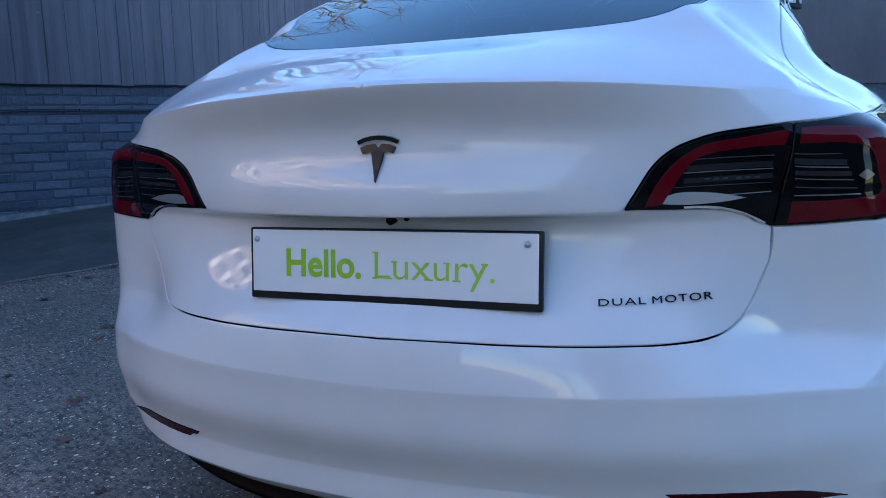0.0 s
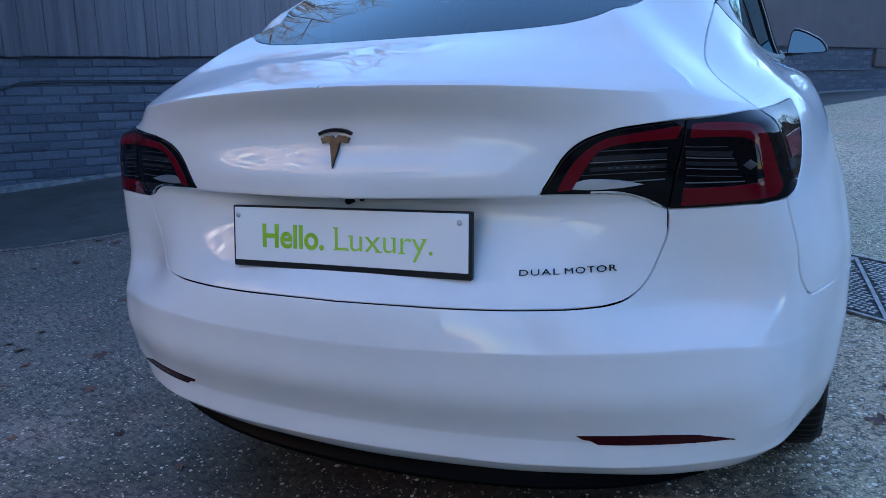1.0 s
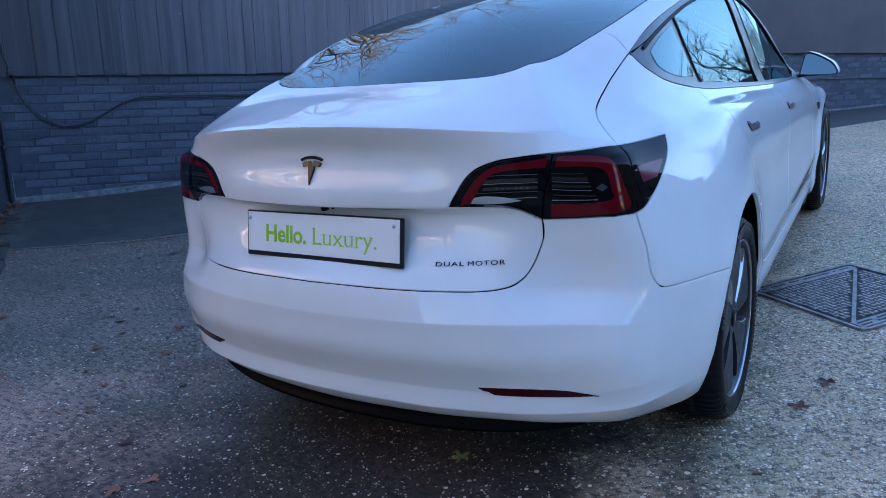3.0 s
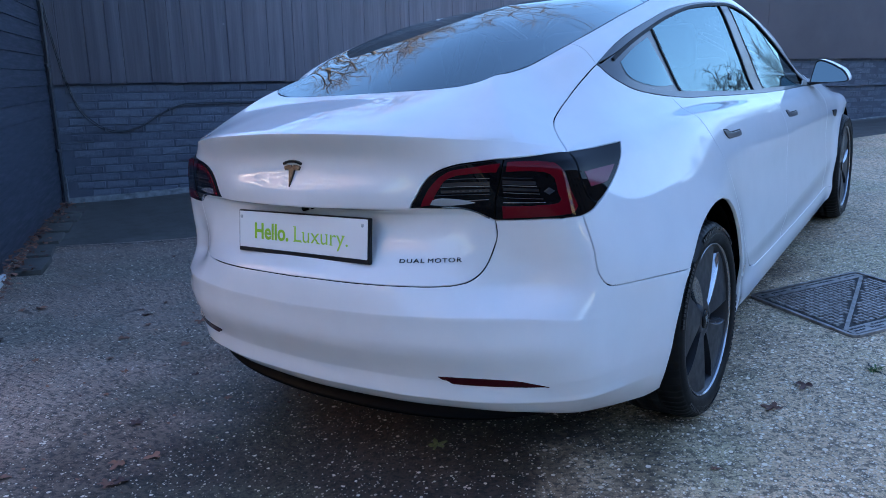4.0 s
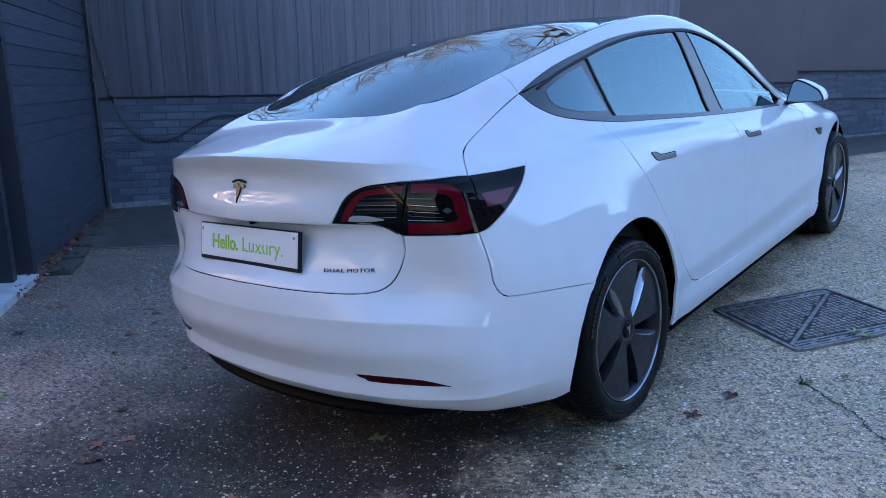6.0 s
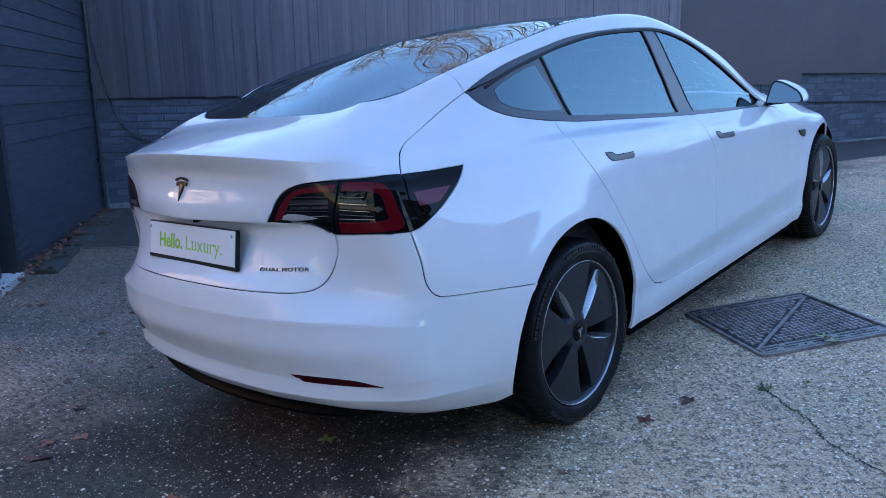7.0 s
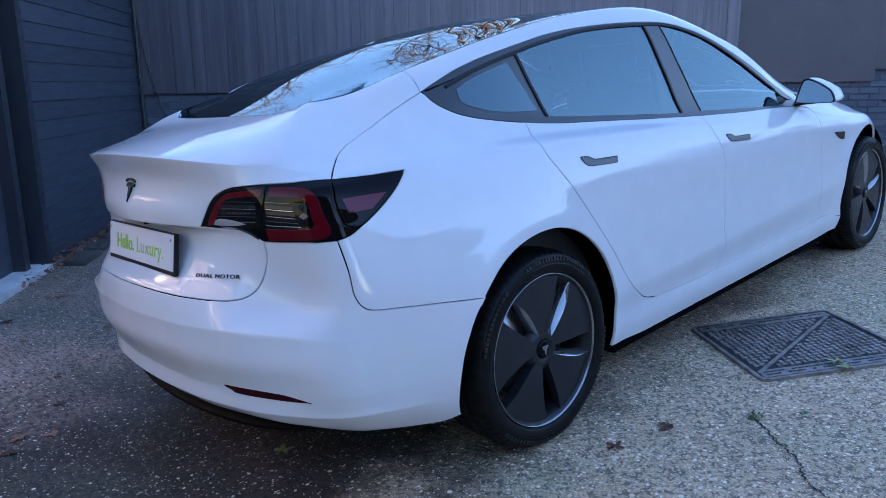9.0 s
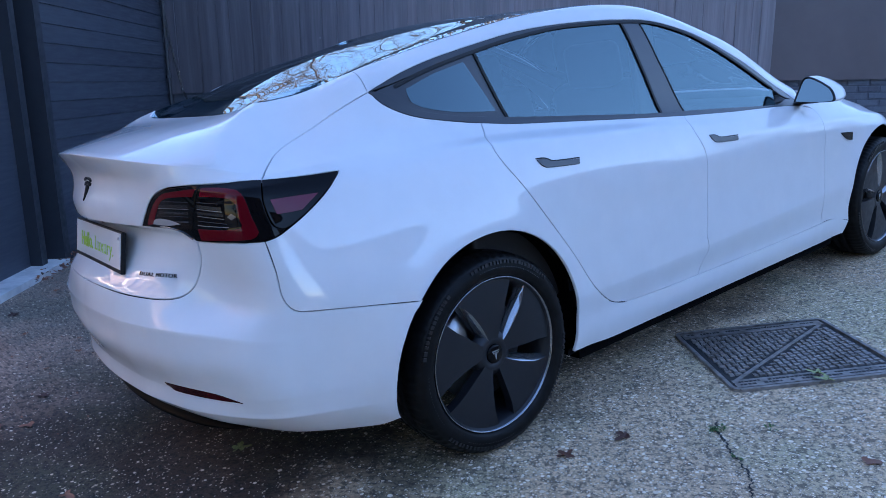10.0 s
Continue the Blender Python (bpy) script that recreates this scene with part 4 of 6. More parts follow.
side_arch = arc(AXLE_REAR, ARCH, 198, 142.0)
panel("rear_bumper", [[p for p in HEM if p[1] < HEM_Y] + [side_arch[0]], side_arch, BUMPER_SEAM[::-1], LAMP_FOOT_OUT[::-1], TAIL_SEAM[::-1], [tuple(GRID[0, j]) for j in range(4 * SUB_V, -1, -3)] + [tuple(HEM[0])]], PAINT, car, centre=True)
panel("boot_lid", [TAIL_SEAM, LAMP_FOOT_IN, LAMP_CREST, LID_CUT, ROOF_CUT, GLASS_LOW[::-1], [GLASS_LOW[0]] + [tuple(GRID[0, j]) for j in range(12 * SUB_V - 3, 4 * SUB_V + 2, -3)] + [TAIL_SEAM[0]]], PAINT, car, centre=True, gap=0.0020)
front_of_arch = arc(AXLE_REAR, ARCH, 142.0, -18)
sill_front = arc(AXLE_FRONT, ARCH, 198, 190)
panel("quarter_panel", [BUMPER_SEAM, front_of_arch, [front_of_arch[-1], (0.868, 1.6, 0.192), (0.868, 2.4, 0.192), (0.868, 3.2, 0.192), (0.868, 3.45, 0.20)], [(0.868, 3.45, 0.20), sill_front[-1]], [sill_front[-1], (0.889, 3.3, 0.300), DOOR_F_FOOT[-1]], DOOR_F_FOOT[::-1], DOOR_R_FOOT[::-1], DOOR_R_CUT[::-1], BELT_Q[::-1], LID_CUT[::-1], LAMP_CREST_OUT, LAMP_FLANK], PAINT, car, gap=0.0018)
panel("rear_door", [DOOR_R_CUT, DOOR_R_FOOT, DOOR_MID[::-1], BELT_R[::-1]], PAINT, car)
panel("front_door", [DOOR_MID, DOOR_F_FOOT, DOOR_F_CUT[::-1], BELT_F[::-1]], PAINT, car)
panel("roof_rail", [ROOF_CUT, GLASS_SIDE, SCREEN_SIDE, [SCREEN_SIDE[-1], (0.74, 3.16, 0.945), (0.79, 3.13, 0.91), FRAME_UP[-1]], FRAME_UP[::-1]], PAINT, car, gap=0.001)
front_arch = arc(AXLE_FRONT, ARCH, 190, 30)
BONNET_SIDE = [(0.735, 3.27, 0.945), (0.72, 3.50, 0.92), (0.67, 3.85, 0.888), (0.60, 4.10, 0.84), (0.52, 4.30, 0.79)]
panel("front_wing", [DOOR_F_CUT, [DOOR_F_CUT[-1], (0.889, 3.3, 0.300), front_arch[0]], front_arch, [front_arch[-1], (0.80, 4.24, 0.55), (0.72, 4.30, 0.62), (0.62, 4.34, 0.70), BONNET_SIDE[-1]], BONNET_SIDE[::-1], [BONNET_SIDE[0], (0.79, 3.14, 0.91), DOOR_F_CUT[0]]], PAINT, car)
nose = arc(AXLE_FRONT, ARCH, 30, -18)
panel("front_bumper", [[(0, 4.66, 0.22), (0.3, 4.64, 0.22), (0.5, 4.59, 0.22), (0.70, 4.38, 0.22), nose[-1]], nose[::-1], [nose[0], (0.80, 4.24, 0.55), (0.72, 4.30, 0.62), (0.62, 4.34, 0.70), BONNET_SIDE[-1]], [BONNET_SIDE[-1], (0.3, 4.42, 0.765), (0, 4.45, 0.76)], [(0, 4.45, 0.76), (0, 4.60, 0.62), (0, 4.69, 0.45), (0, 4.66, 0.22)]], PAINT, car, centre=True)
panel("bonnet", [[(0, 4.45, 0.76), (0.3, 4.42, 0.765), BONNET_SIDE[-1]], BONNET_SIDE[::-1], [BONNET_SIDE[0], (0.5, 3.50, 0.95), (0.28, 3.59, 0.962), (0, 3.61, 0.962)], [(0, 3.61, 0.962), (0, 4.0, 0.885), (0, 4.45, 0.76)]], PAINT, car, centre=True)
panel("headlamp", [[(0.70, 4.25, 0.66), (0.58, 4.35, 0.70), (0.50, 4.41, 0.69)], [(0.50, 4.41, 0.69), (0.60, 4.42, 0.64), (0.72, 4.31, 0.62), (0.79, 4.18, 0.66)], [(0.79, 4.18, 0.66), (0.76, 4.20, 0.68), (0.70, 4.25, 0.66)]], LAMP_BLACK, car, lift=0.003)

# glass
TOP_Y = 1.62
panel("rear_window", [GLASS_LOW, GLASS_SIDE[:5], [GLASS_SIDE[4], (0.3, 1.58, 1.42), (0.0, TOP_Y, 1.426)], [(0.0, TOP_Y, 1.426), (0.0, 1.3, 1.38), (0.0, 1.0, 1.325), (0.0, 0.75, 1.254), GLASS_LOW[0]]], GLASS, car, centre=True, gap=0.003, lift=-0.001, depth=0.006, fair="z")
panel("roof_glass", [[(0.0, TOP_Y, 1.426), (0.3, 1.58, 1.42), GLASS_SIDE[4]], GLASS_SIDE[4:], [GLASS_SIDE[-1], (0.3, 2.36, 1.42), (0, 2.38, 1.44)], [(0, 2.38, 1.44), (0, 2.0, 1.44), (0.0, TOP_Y, 1.426)]], GLASS, car, centre=True, gap=0.003, lift=-0.001, depth=0.006, fair="z")
panel("windscreen", [[(0, 2.38, 1.44), (0.3, 2.36, 1.42), SCREEN_SIDE[0]], SCREEN_SIDE, [SCREEN_SIDE[-1], (0.55, 3.42, 0.965), (0.28, 3.56, 0.966), (0, 3.58, 0.966)], [(0, 3.58, 0.966), (0, 3.0, 1.31), (0, 2.38, 1.44)]], GLASS, car, centre=True, gap=0.003, depth=0.006)
Q_DIV = [(0.638, 1.209, 1.256), (0.679, 1.234, 1.149), (0.721, 1.266, 1.037)]
B_REAR = [(0.649, 1.976, 1.330), (0.714, 2.014, 1.150), (0.777, 2.047, 0.968)]
B_FRONT = [(0.654, 2.085, 1.325), (0.723, 2.135, 1.140), (0.785, 2.187, 0.961)]
panel("quarter_window", [[(0.651, 0.910, 1.162), (0.648, 1.047, 1.206), (0.646, 1.155, 1.228)], [(0.646, 1.155, 1.228), (0.685, 1.200, 1.128), (0.708, 1.227, 1.063)], [(0.708, 1.227, 1.063), (0.703, 1.104, 1.070), (0.690, 0.972, 1.094), (0.667, 0.906, 1.133), (0.651, 0.910, 1.162)]], SIDE_GLASS, car, lift=-0.003, depth=0, gap=0, fair="x")
panel("door_window", [Q_DIV, [Q_DIV[-1], (0.737, 1.543, 1.011), B_REAR[-1]], B_REAR[::-1], [B_REAR[0], GLASS_UP[4], GLASS_UP[3], Q_DIV[0]]], SIDE_GLASS, car, lift=-0.006, depth=0, gap=-0.003, fair="x")
panel("door_window", [B_FRONT, [B_FRONT[-1], (0.800, 2.55, 0.935), (0.814, 2.87, 0.916)], [(0.814, 2.87, 0.916), (0.800, 2.90, 0.96), (0.775, 2.92, 0.99)], [(0.775, 2.92, 0.99), (0.724, 2.665, 1.138), (0.674, 2.330, 1.280), B_FRONT[0]]], SIDE_GLASS, car, lift=-0.006, depth=0, gap=-0.003, fair="x")
# black surrounds of the side windows
panel("window_frame", [FRAME_UP[:-1], [FRAME_UP[-2], (0.790, 2.99, 0.945), (0.775, 2.92, 0.99)], [(0.775, 2.92, 0.99), (0.724, 2.665, 1.138), (0.674, 2.330, 1.280), (0.653, 2.091, 1.326), (0.649, 1.971, 1.330), (0.640, 1.670, 1.324), (0.637, 1.390, 1.292), (0.637, 1.200, 1.256)], [(0.637, 1.200, 1.256), (0.638, 1.009, 1.216), (0.630, 0.874, 1.182), FRAME_UP[0]]], TRIM, car, "satin black window surround", gap=0.0, lift=-0.001, depth=0.008)
panel("belt_strip", [BELT_Q + BELT_R[1:] + BELT_F[1:], [BELT_F[-1], FRAME_UP[-2], (0.802, 2.985, 0.935)], [(0.802, 2.985, 0.935), (0.814, 2.87, 0.917), (0.800, 2.55, 0.936), (0.785, 2.187, 0.961), (0.777, 2.047, 0.968), (0.737, 1.543, 1.011), (0.721, 1.266, 1.037), (0.709, 1.096, 1.058), (0.694, 0.966, 1.082), (0.665, 0.863, 1.125), (0.638, 0.833, 1.155), BELT_Q[0]]], TRIM, car, "satin black belt moulding", gap=0.0, lift=0.001, depth=0.008)
panel("pillar_cover", [B_REAR, [B_REAR[-1], B_FRONT[-1]], B_FRONT[::-1], [B_FRONT[0], B_REAR[0]]], TRIM, car, "black pillar cover between the door windows", gap=0.0, lift=-0.002, depth=0.008)
panel("quarter_frame", [[(0.628, 0.812, 1.165), (0.639, 1.007, 1.213), (0.638, 1.209, 1.256)], Q_DIV, [Q_DIV[-1], (0.710, 1.095, 1.056), (0.695, 0.962, 1.081), (0.660, 0.840, 1.125), (0.628, 0.812, 1.165)]], TRIM, car, "black frame of the fixed rear window", gap=0.0, lift=-0.0045, depth=0)
ribbon("window_seal", Q_DIV, 0.010, SEAL, car, 0.0)
ribbon("window_seal", B_REAR, 0.010, SEAL, car, 0.0)
ribbon("window_seal", B_FRONT, 0.006, SEAL, car, 0.0)
ribbon("window_seal", [(0.638, 0.877, 1.172), (0.639, 1.007, 1.213), (0.637, 1.200, 1.256), (0.637, 1.390, 1.292), (0.640, 1.670, 1.324), (0.649, 1.971, 1.330), (0.653, 2.091, 1.326), (0.674, 2.330, 1.280), (0.724, 2.665, 1.138), (0.775, 2.92, 0.99)], 0.012, SEAL, car, 0.001)

# tail lamps
for lamp_name, loop in (("inner_tail_lamp", [LAMP_SPLIT, LAMP_FOOT_IN, LAMP_CREST[:7]]), ("outer_tail_lamp", [LAMP_SPLIT[::-1], LAMP_CREST[6:], LAMP_CUT, [LAMP_CUT[-1], LAMP_FLANK[-2], LAMP_FLANK[-1]], LAMP_FOOT_OUT[::-1]]), ("side_lamp", [LAMP_CREST_OUT, LAMP_FLANK[:4], LAMP_CUT[::-1]])):
    panel(lamp_name, loop, LAMP_BLACK, car, "black lens of the tail lamp", gap=0.0015, lift=0.001, depth=0.010, grid=(0.9, 1.6))
lamps = {}
for ob in car.children:
    if ob.name.split(".")[0] in ("inner_tail_lamp", "outer_tail_lamp", "side_lamp"):
        lamps[ob.name] = ob
IN, OUT, SIDE = [[lamps[n], lamps[n + ".001"]] for n in ("inner_tail_lamp", "outer_tail_lamp", "side_lamp")]


def on_lamp(pair, name, loop, mat, lift=0.0022, label="", grid=(0.9, 1.6)):
    for s, owner in zip((1, -1), pair):
        for ob in panel(name, loop, mat, owner, label, gap=0.0, lift=lift, depth=0.003, grid=grid, sides=(s,), bevel=0.0006):
            pass


RI0, RI1 = [(0.411, 0.142, 0.862), (0.438, 0.153, 0.910), (0.467, 0.162, 0.937), (0.503, 0.172, 0.953), (0.611, 0.222, 0.963)], [(0.436, 0.150, 0.865), (0.464, 0.160, 0.910), (0.484, 0.167, 0.931), (0.519, 0.177, 0.940), (0.603, 0.211, 0.942)]
on_lamp(IN, "red_band", [RI0, [RI0[-1], RI1[-1]], RI1[::-1], [RI1[0], RI0[0]]], LAMP_RED, label="dark red light band")
RO0 = [(0.625, 0.231, 0.964), (0.673, 0.260, 0.962), (0.723, 0.284, 0.955), (0.743, 0.293, 0.937), (0.760, 0.298, 0.888), (0.774, 0.306, 0.842), (0.761, 0.287, 0.828), (0.703, 0.248, 0.826), (0.612, 0.213, 0.825)]
RO1 = [(0.624, 0.222, 0.942), (0.671, 0.246, 0.940), (0.711, 0.265, 0.934), (0.729, 0.275, 0.919), (0.738, 0.274, 0.882), (0.745, 0.278, 0.862), (0.730, 0.265, 0.856), (0.676, 0.235, 0.855), (0.616, 0.208, 0.858)]
on_lamp(OUT, "red_band", [RO0, [RO0[-1], RO1[-1]], RO1[::-1], [RO1[0], RO0[0]]], LAMP_RED, label="dark red light band")
on_lamp(SIDE, "side_reflector", [[(0.774, 0.350, 0.922), (0.786, 0.414, 0.921), (0.800, 0.477, 0.920)], [(0.800, 0.477, 0.920), (0.801, 0.423, 0.884)], [(0.801, 0.423, 0.884), (0.794, 0.391, 0.883), (0.786, 0.357, 0.883)], [(0.786, 0.357, 0.883), (0.774, 0.350, 0.922)]], LAMP_PINK, label="faded red side reflector")
# (start, end, width, finish) of the lines behind the lens; the wide ones are dim light guides, the thin ones bright edges
bars_in = [((0.482, 0.930), (0.600, 0.932), 0.0016, LAMP_GREY), ((0.474, 0.917), (0.598, 0.919), 0.0090, LAMP_DIM), ((0.470, 0.911), (0.598, 0.912), 0.0014, LAMP_BAR), ((0.470, 0.899), (0.597, 0.901), 0.0075, LAMP_DIM), ((0.455, 0.890), (0.596, 0.891), 0.0012, LAMP_GREY), ((0.530, 0.875), (0.594, 0.877), 0.0016, LAMP_BAR)]
bars_in += [((x, 0.900), (x + 0.007, 0.9002), 0.0030, LAMP_GREY) for x in (0.500, 0.513, 0.526, 0.545, 0.558, 0.571)]
bars_out = [((0.628, 0.932), (0.692, 0.925), 0.0014, LAMP_GREY), ((0.628, 0.921), (0.698, 0.912), 0.0090, LAMP_DIM), ((0.628, 0.913), (0.700, 0.904), 0.0018, LAMP_BAR), ((0.628, 0.903), (0.704, 0.894), 0.0070, LAMP_DIM), ((0.628, 0.894), (0.706, 0.884), 0.0014, LAMP_BAR), ((0.628, 0.881), (0.712, 0.871), 0.0016, LAMP_GREY), ((0.626, 0.868), (0.716, 0.862), 0.0020, LAMP_BAR)]
for pair, rows_ in ((IN, bars_in), (OUT, bars_out)):
    for (x0, z0), (x1, z1), wide, finish in rows_:
        for s, owner in zip((1, -1), pair):
            ys = lambda x: 0.139 + 0.25 * max(0, x - 0.42) ** 1.2 + 0.9 * max(0, x - 0.55) ** 1.6
            ribbon("light_bar", [(x0, ys(x0), z0), ((x0 + x1) / 2, ys((x0 + x1) / 2), (z0 + z1) / 2), (x1, ys(x1), z1)], wide, finish, owner, 0.0016 if finish is not LAMP_DIM else 0.0014, sides=(s,))
# the sky's pale reflection in the clear corner, drawn as a bright shape
for s, owner in zip((1, -1), IN):
    for ob in panel("clear_lens", [[(0.433, 0.149, 0.866), (0.445, 0.153, 0.879), (0.468, 0.160, 0.882), (0.513, 0.174, 0.878), (0.553, 0.185, 0.869)], [(0.553, 0.185, 0.869), (0.513, 0.174, 0.864), (0.464, 0.159, 0.863), (0.433, 0.149, 0.866)]], LAMP_SKY_SHEEN, owner, "clear lamp corner, its bright sky sheen drawn in", gap=0, lift=0.002, depth=0.002, grid=(0.9, 1.6), sides=(s,), bevel=0.0005):
        pass
for s, owner in zip((1, -1), OUT):
    for ob in panel("clear_lens", [[(0.708, 0.255, 0.889), (0.721, 0.264, 0.897), (0.732, 0.270, 0.888)], [(0.732, 0.270, 0.888), (0.719, 0.260, 0.880), (0.708, 0.255, 0.889)]], LAMP_GREY, owner, "clear lamp corner", gap=0, lift=0.002, depth=0.002, grid=(0.9, 1.6), sides=(s,), bevel=0.0005):
        pass
ribbon("lamp_edge", [(0.466, 0.159, 0.859), (0.518, 0.175, 0.856), (0.545, 0.186, 0.848), (0.580, 0.202, 0.827)], 0.004, CHROME, car, 0.003, "thin bright lower lamp edge")

# rear reflectors in the bumper
panel("rear_reflector", [[(0.440, 0.125, 0.421), (0.52, 0.148, 0.423), (0.626, 0.191, 0.411), (0.700, 0.242, 0.392)], [(0.700, 0.242, 0.392), (0.640, 0.205, 0.388), (0.55, 0.168, 0.392), (0.475, 0.145, 0.394)], [(0.475, 0.145, 0.394), (0.455, 0.135, 0.407), (0.440, 0.125, 0.421)]], REFLECTOR, car, "dark red reflector in the bumper", gap=0.0, lift=0.0025, depth=0.006, grid=(0.9, 1.8))


# the dark valance under the rear bumper
def bent_bar(name, rows, mat, parent, closed=False, label=""):
    """A skin over rows of points, each row a list of 3D points."""
    a = np.array(rows, float)
    m, n = a.shape[:2]
    f = [(i * n + j, i * n + j + 1, (i + 1) * n + j + 1, (i + 1) * n + j) for i in range(m - 1 + closed) for j in range(n - 1)]
    f = [tuple(k % (m * n) for k in q) for q in f]
    ob = mesh_object(name, a.reshape(-1, 3), f, mat, parent, True)
    if label:
        ob["label"] = label
    return ob


xs_ = np.linspace(-0.665, 0.665, 61)
val = []
for dy, z in ((0.014, 0.300), (0.016, 0.270), (0.000, 0.260), (-0.004, 0.252), (0.004, 0.245), (0.06, 0.238), (0.30, 0.200)):
    k = lambda x: 1 - (abs(x) / 0.665) ** 5
    val.append([(x, 0.108 + 0.249 * x * x + 0.076 * x**4 + 0.014 + (dy - 0.014) * k(x), 0.292 + (z - 0.292) * k(x) - 0.012 * (1 - k(x))) for x in xs_])
bent_bar("rear_valance", val, VALANCE, car, label="black plastic valance under the bumper")
mesh_object("underbody", [(sx, y, z) for z in (0.15, 0.24) for sx, y in ((-0.56, 0.72), (0.56, 0.72), (0.56, 4.4), (-0.56, 4.4))] + [(s * 0.84, y, z) for s in (-1, 1) for y, z in ((1.42, 0.15), (3.4, 0.15), (3.4, 0.24), (1.42, 0.24))],
            [(3, 2, 1, 0), (4, 5, 6, 7), (0, 1, 5, 4), (2, 3, 7, 6), (8, 9, 10, 11), (12, 13, 14, 15), (8, 9, 13, 12), (11, 10, 14, 15)], INNER, car)

# wheel wells
for s in (1, -1):
    for axle in (AXLE_REAR, AXLE_FRONT):
        ang = np.linspace(radians(-12), radians(184 if axle < 2 else 192), 40)
        rows_ = [[(s * x, axle + r * math.cos(a), HUB_Z + 0.005 + r * math.sin(a)) for a in ang] for x, r in ((0.882 if axle < 2 else 0.872, ARCH - 0.004), (0.87 if axle < 2 else 0.86, ARCH + 0.004), (0.80, ARCH + 0.012), (0.58, ARCH + 0.012), (0.56, 0.05))]
        bent_bar("wheel_well", rows_ if s > 0 else rows_[::-1], INNER, car, label="black felt wheel arch liner")

# door handles, flush with the doors
for dy, dz in ((0.0, 0.0), (1.0, -0.047)):
    loop = [(0.873, 1.235, 0.902), (0.873, 1.280, 0.897), (0.875, 1.300, 0.887), (0.876, 1.330, 0.884), (0.874, 1.436, 0.877)], [(0.874, 1.436, 0.877), (0.878, 1.430, 0.859)], [(0.878, 1.430, 0.859), (0.881, 1.316, 0.866), (0.882, 1.270, 0.871), (0.876, 1.245, 0.886), (0.873, 1.235, 0.902)]
    panel("door_handle", [[(x, y + dy, z + dz) for x, y, z in e] for e in loop], HANDLE, car, "flush dark grey door handle", gap=0.0, lift=0.0045, depth=0.006, grid=(0.5, 1.2), step=0.008, bevel=0.002)
    ribbon("handle_recess", [(x, y + dy, z + dz) for x, y, z in [(0.873, 1.232, 0.905), (0.873, 1.282, 0.900), (0.875, 1.304, 0.889), (0.876, 1.332, 0.886), (0.874, 1.440, 0.880)]], 0.004, SEAL, car, 0.0008)
# side camera on the front wings
panel("side_camera", [[(0.86, 3.362, 0.728), (0.87, 3.43, 0.724), (0.87, 3.492, 0.719)], [(0.87, 3.492, 0.719), (0.862, 3.494, 0.680)], [(0.862, 3.494, 0.680), (0.86, 3.44, 0.690), (0.86, 3.362, 0.728)]], LAMP_BLACK, car, "glossy black camera housing", gap=0, lift=0.006, depth=0.008, grid=(0.6, 1.4), step=0.008)

# badge, camera and lettering on the boot lid
def emblem(name, outline, mat, parent, label, lift=0.0045):
    """A small raised shape, drawn as half an outline in (x, z), on the lid."""
    half = np.array(outline, float)
    loop = np.vstack([half, half[::-1] * (-1, 1)])
    pts = []
    for a, b in zip(loop, np.roll(loop, -1, 0)):
        n = max(1, int(np.linalg.norm(b - a) / 0.003))
        pts += [a + (b - a) * k / n for k in range(n)] if np.linalg.norm(b - a) > 1e-6 else []
    n = len(pts)
    v2, _, f2, _, _, _ = delaunay_2d_cdt([Vector(p) for p in pts], [(k, (k + 1) % n) for k in range(n)], [], 1, 1e-7)
    flat = np.array([tuple(v) for v in v2])
    put = lambda q, up: (lambda uv: (sample(GRID, uv) + sample(NORMAL, uv) * up) * np.where(q[:, :1] < 0, (-1, 1, 1), (1, 1, 1)))(snap_all(np.stack([np.abs(q[:, 0]), 0.1 + 0 * q[:, 0], q[:, 1]], 1)))
    f2 = [tuple(f) for f in f2 if inside(flat[list(f)].mean(0)[None], np.array(pts))[0]]
    edge = np.array(pts)
    top, ring = put(flat, lift), put(edge, lift)
    slope, base = np.polyfit(ring[:, 2], ring[:, 1], 1)
    for q in (top, ring):  # the emblem itself is flat
        q[:, 1] = np.minimum(q[:, 1], slope * q[:, 2] + base)
        q[:, 1] = 0.2 * q[:, 1] + 0.8 * (slope * q[:, 2] + base - 0.002)
    verts = np.vstack([top, ring, put(edge, -0.002)])
    b = len(flat)
    ob = mesh_object(name, verts, f2 + [(b + k, b + (k + 1) % n, b + n + (k + 1) % n, b + n + k) for k in range(n)], mat, parent)
    ob["label"] = label
    return ob


emblem("badge", [(0.0, 0.9660), (0.0065, 0.9735), (0.020, 0.9722), (0.0315, 0.9680), (0.0265, 0.9580), (0.0185, 0.9605), (0.0105, 0.9600), (0.0, 0.9030)], BADGE, car, "dark chrome badge")
emblem("badge", [(0.0, 0.9795), (0.010, 0.9790), (0.0225, 0.9770), (0.0345, 0.9728), (0.0370, 0.9785), (0.024, 0.9835), (0.012, 0.9858), (0.0, 0.9865)], BADGE, car, "dark chrome badge")


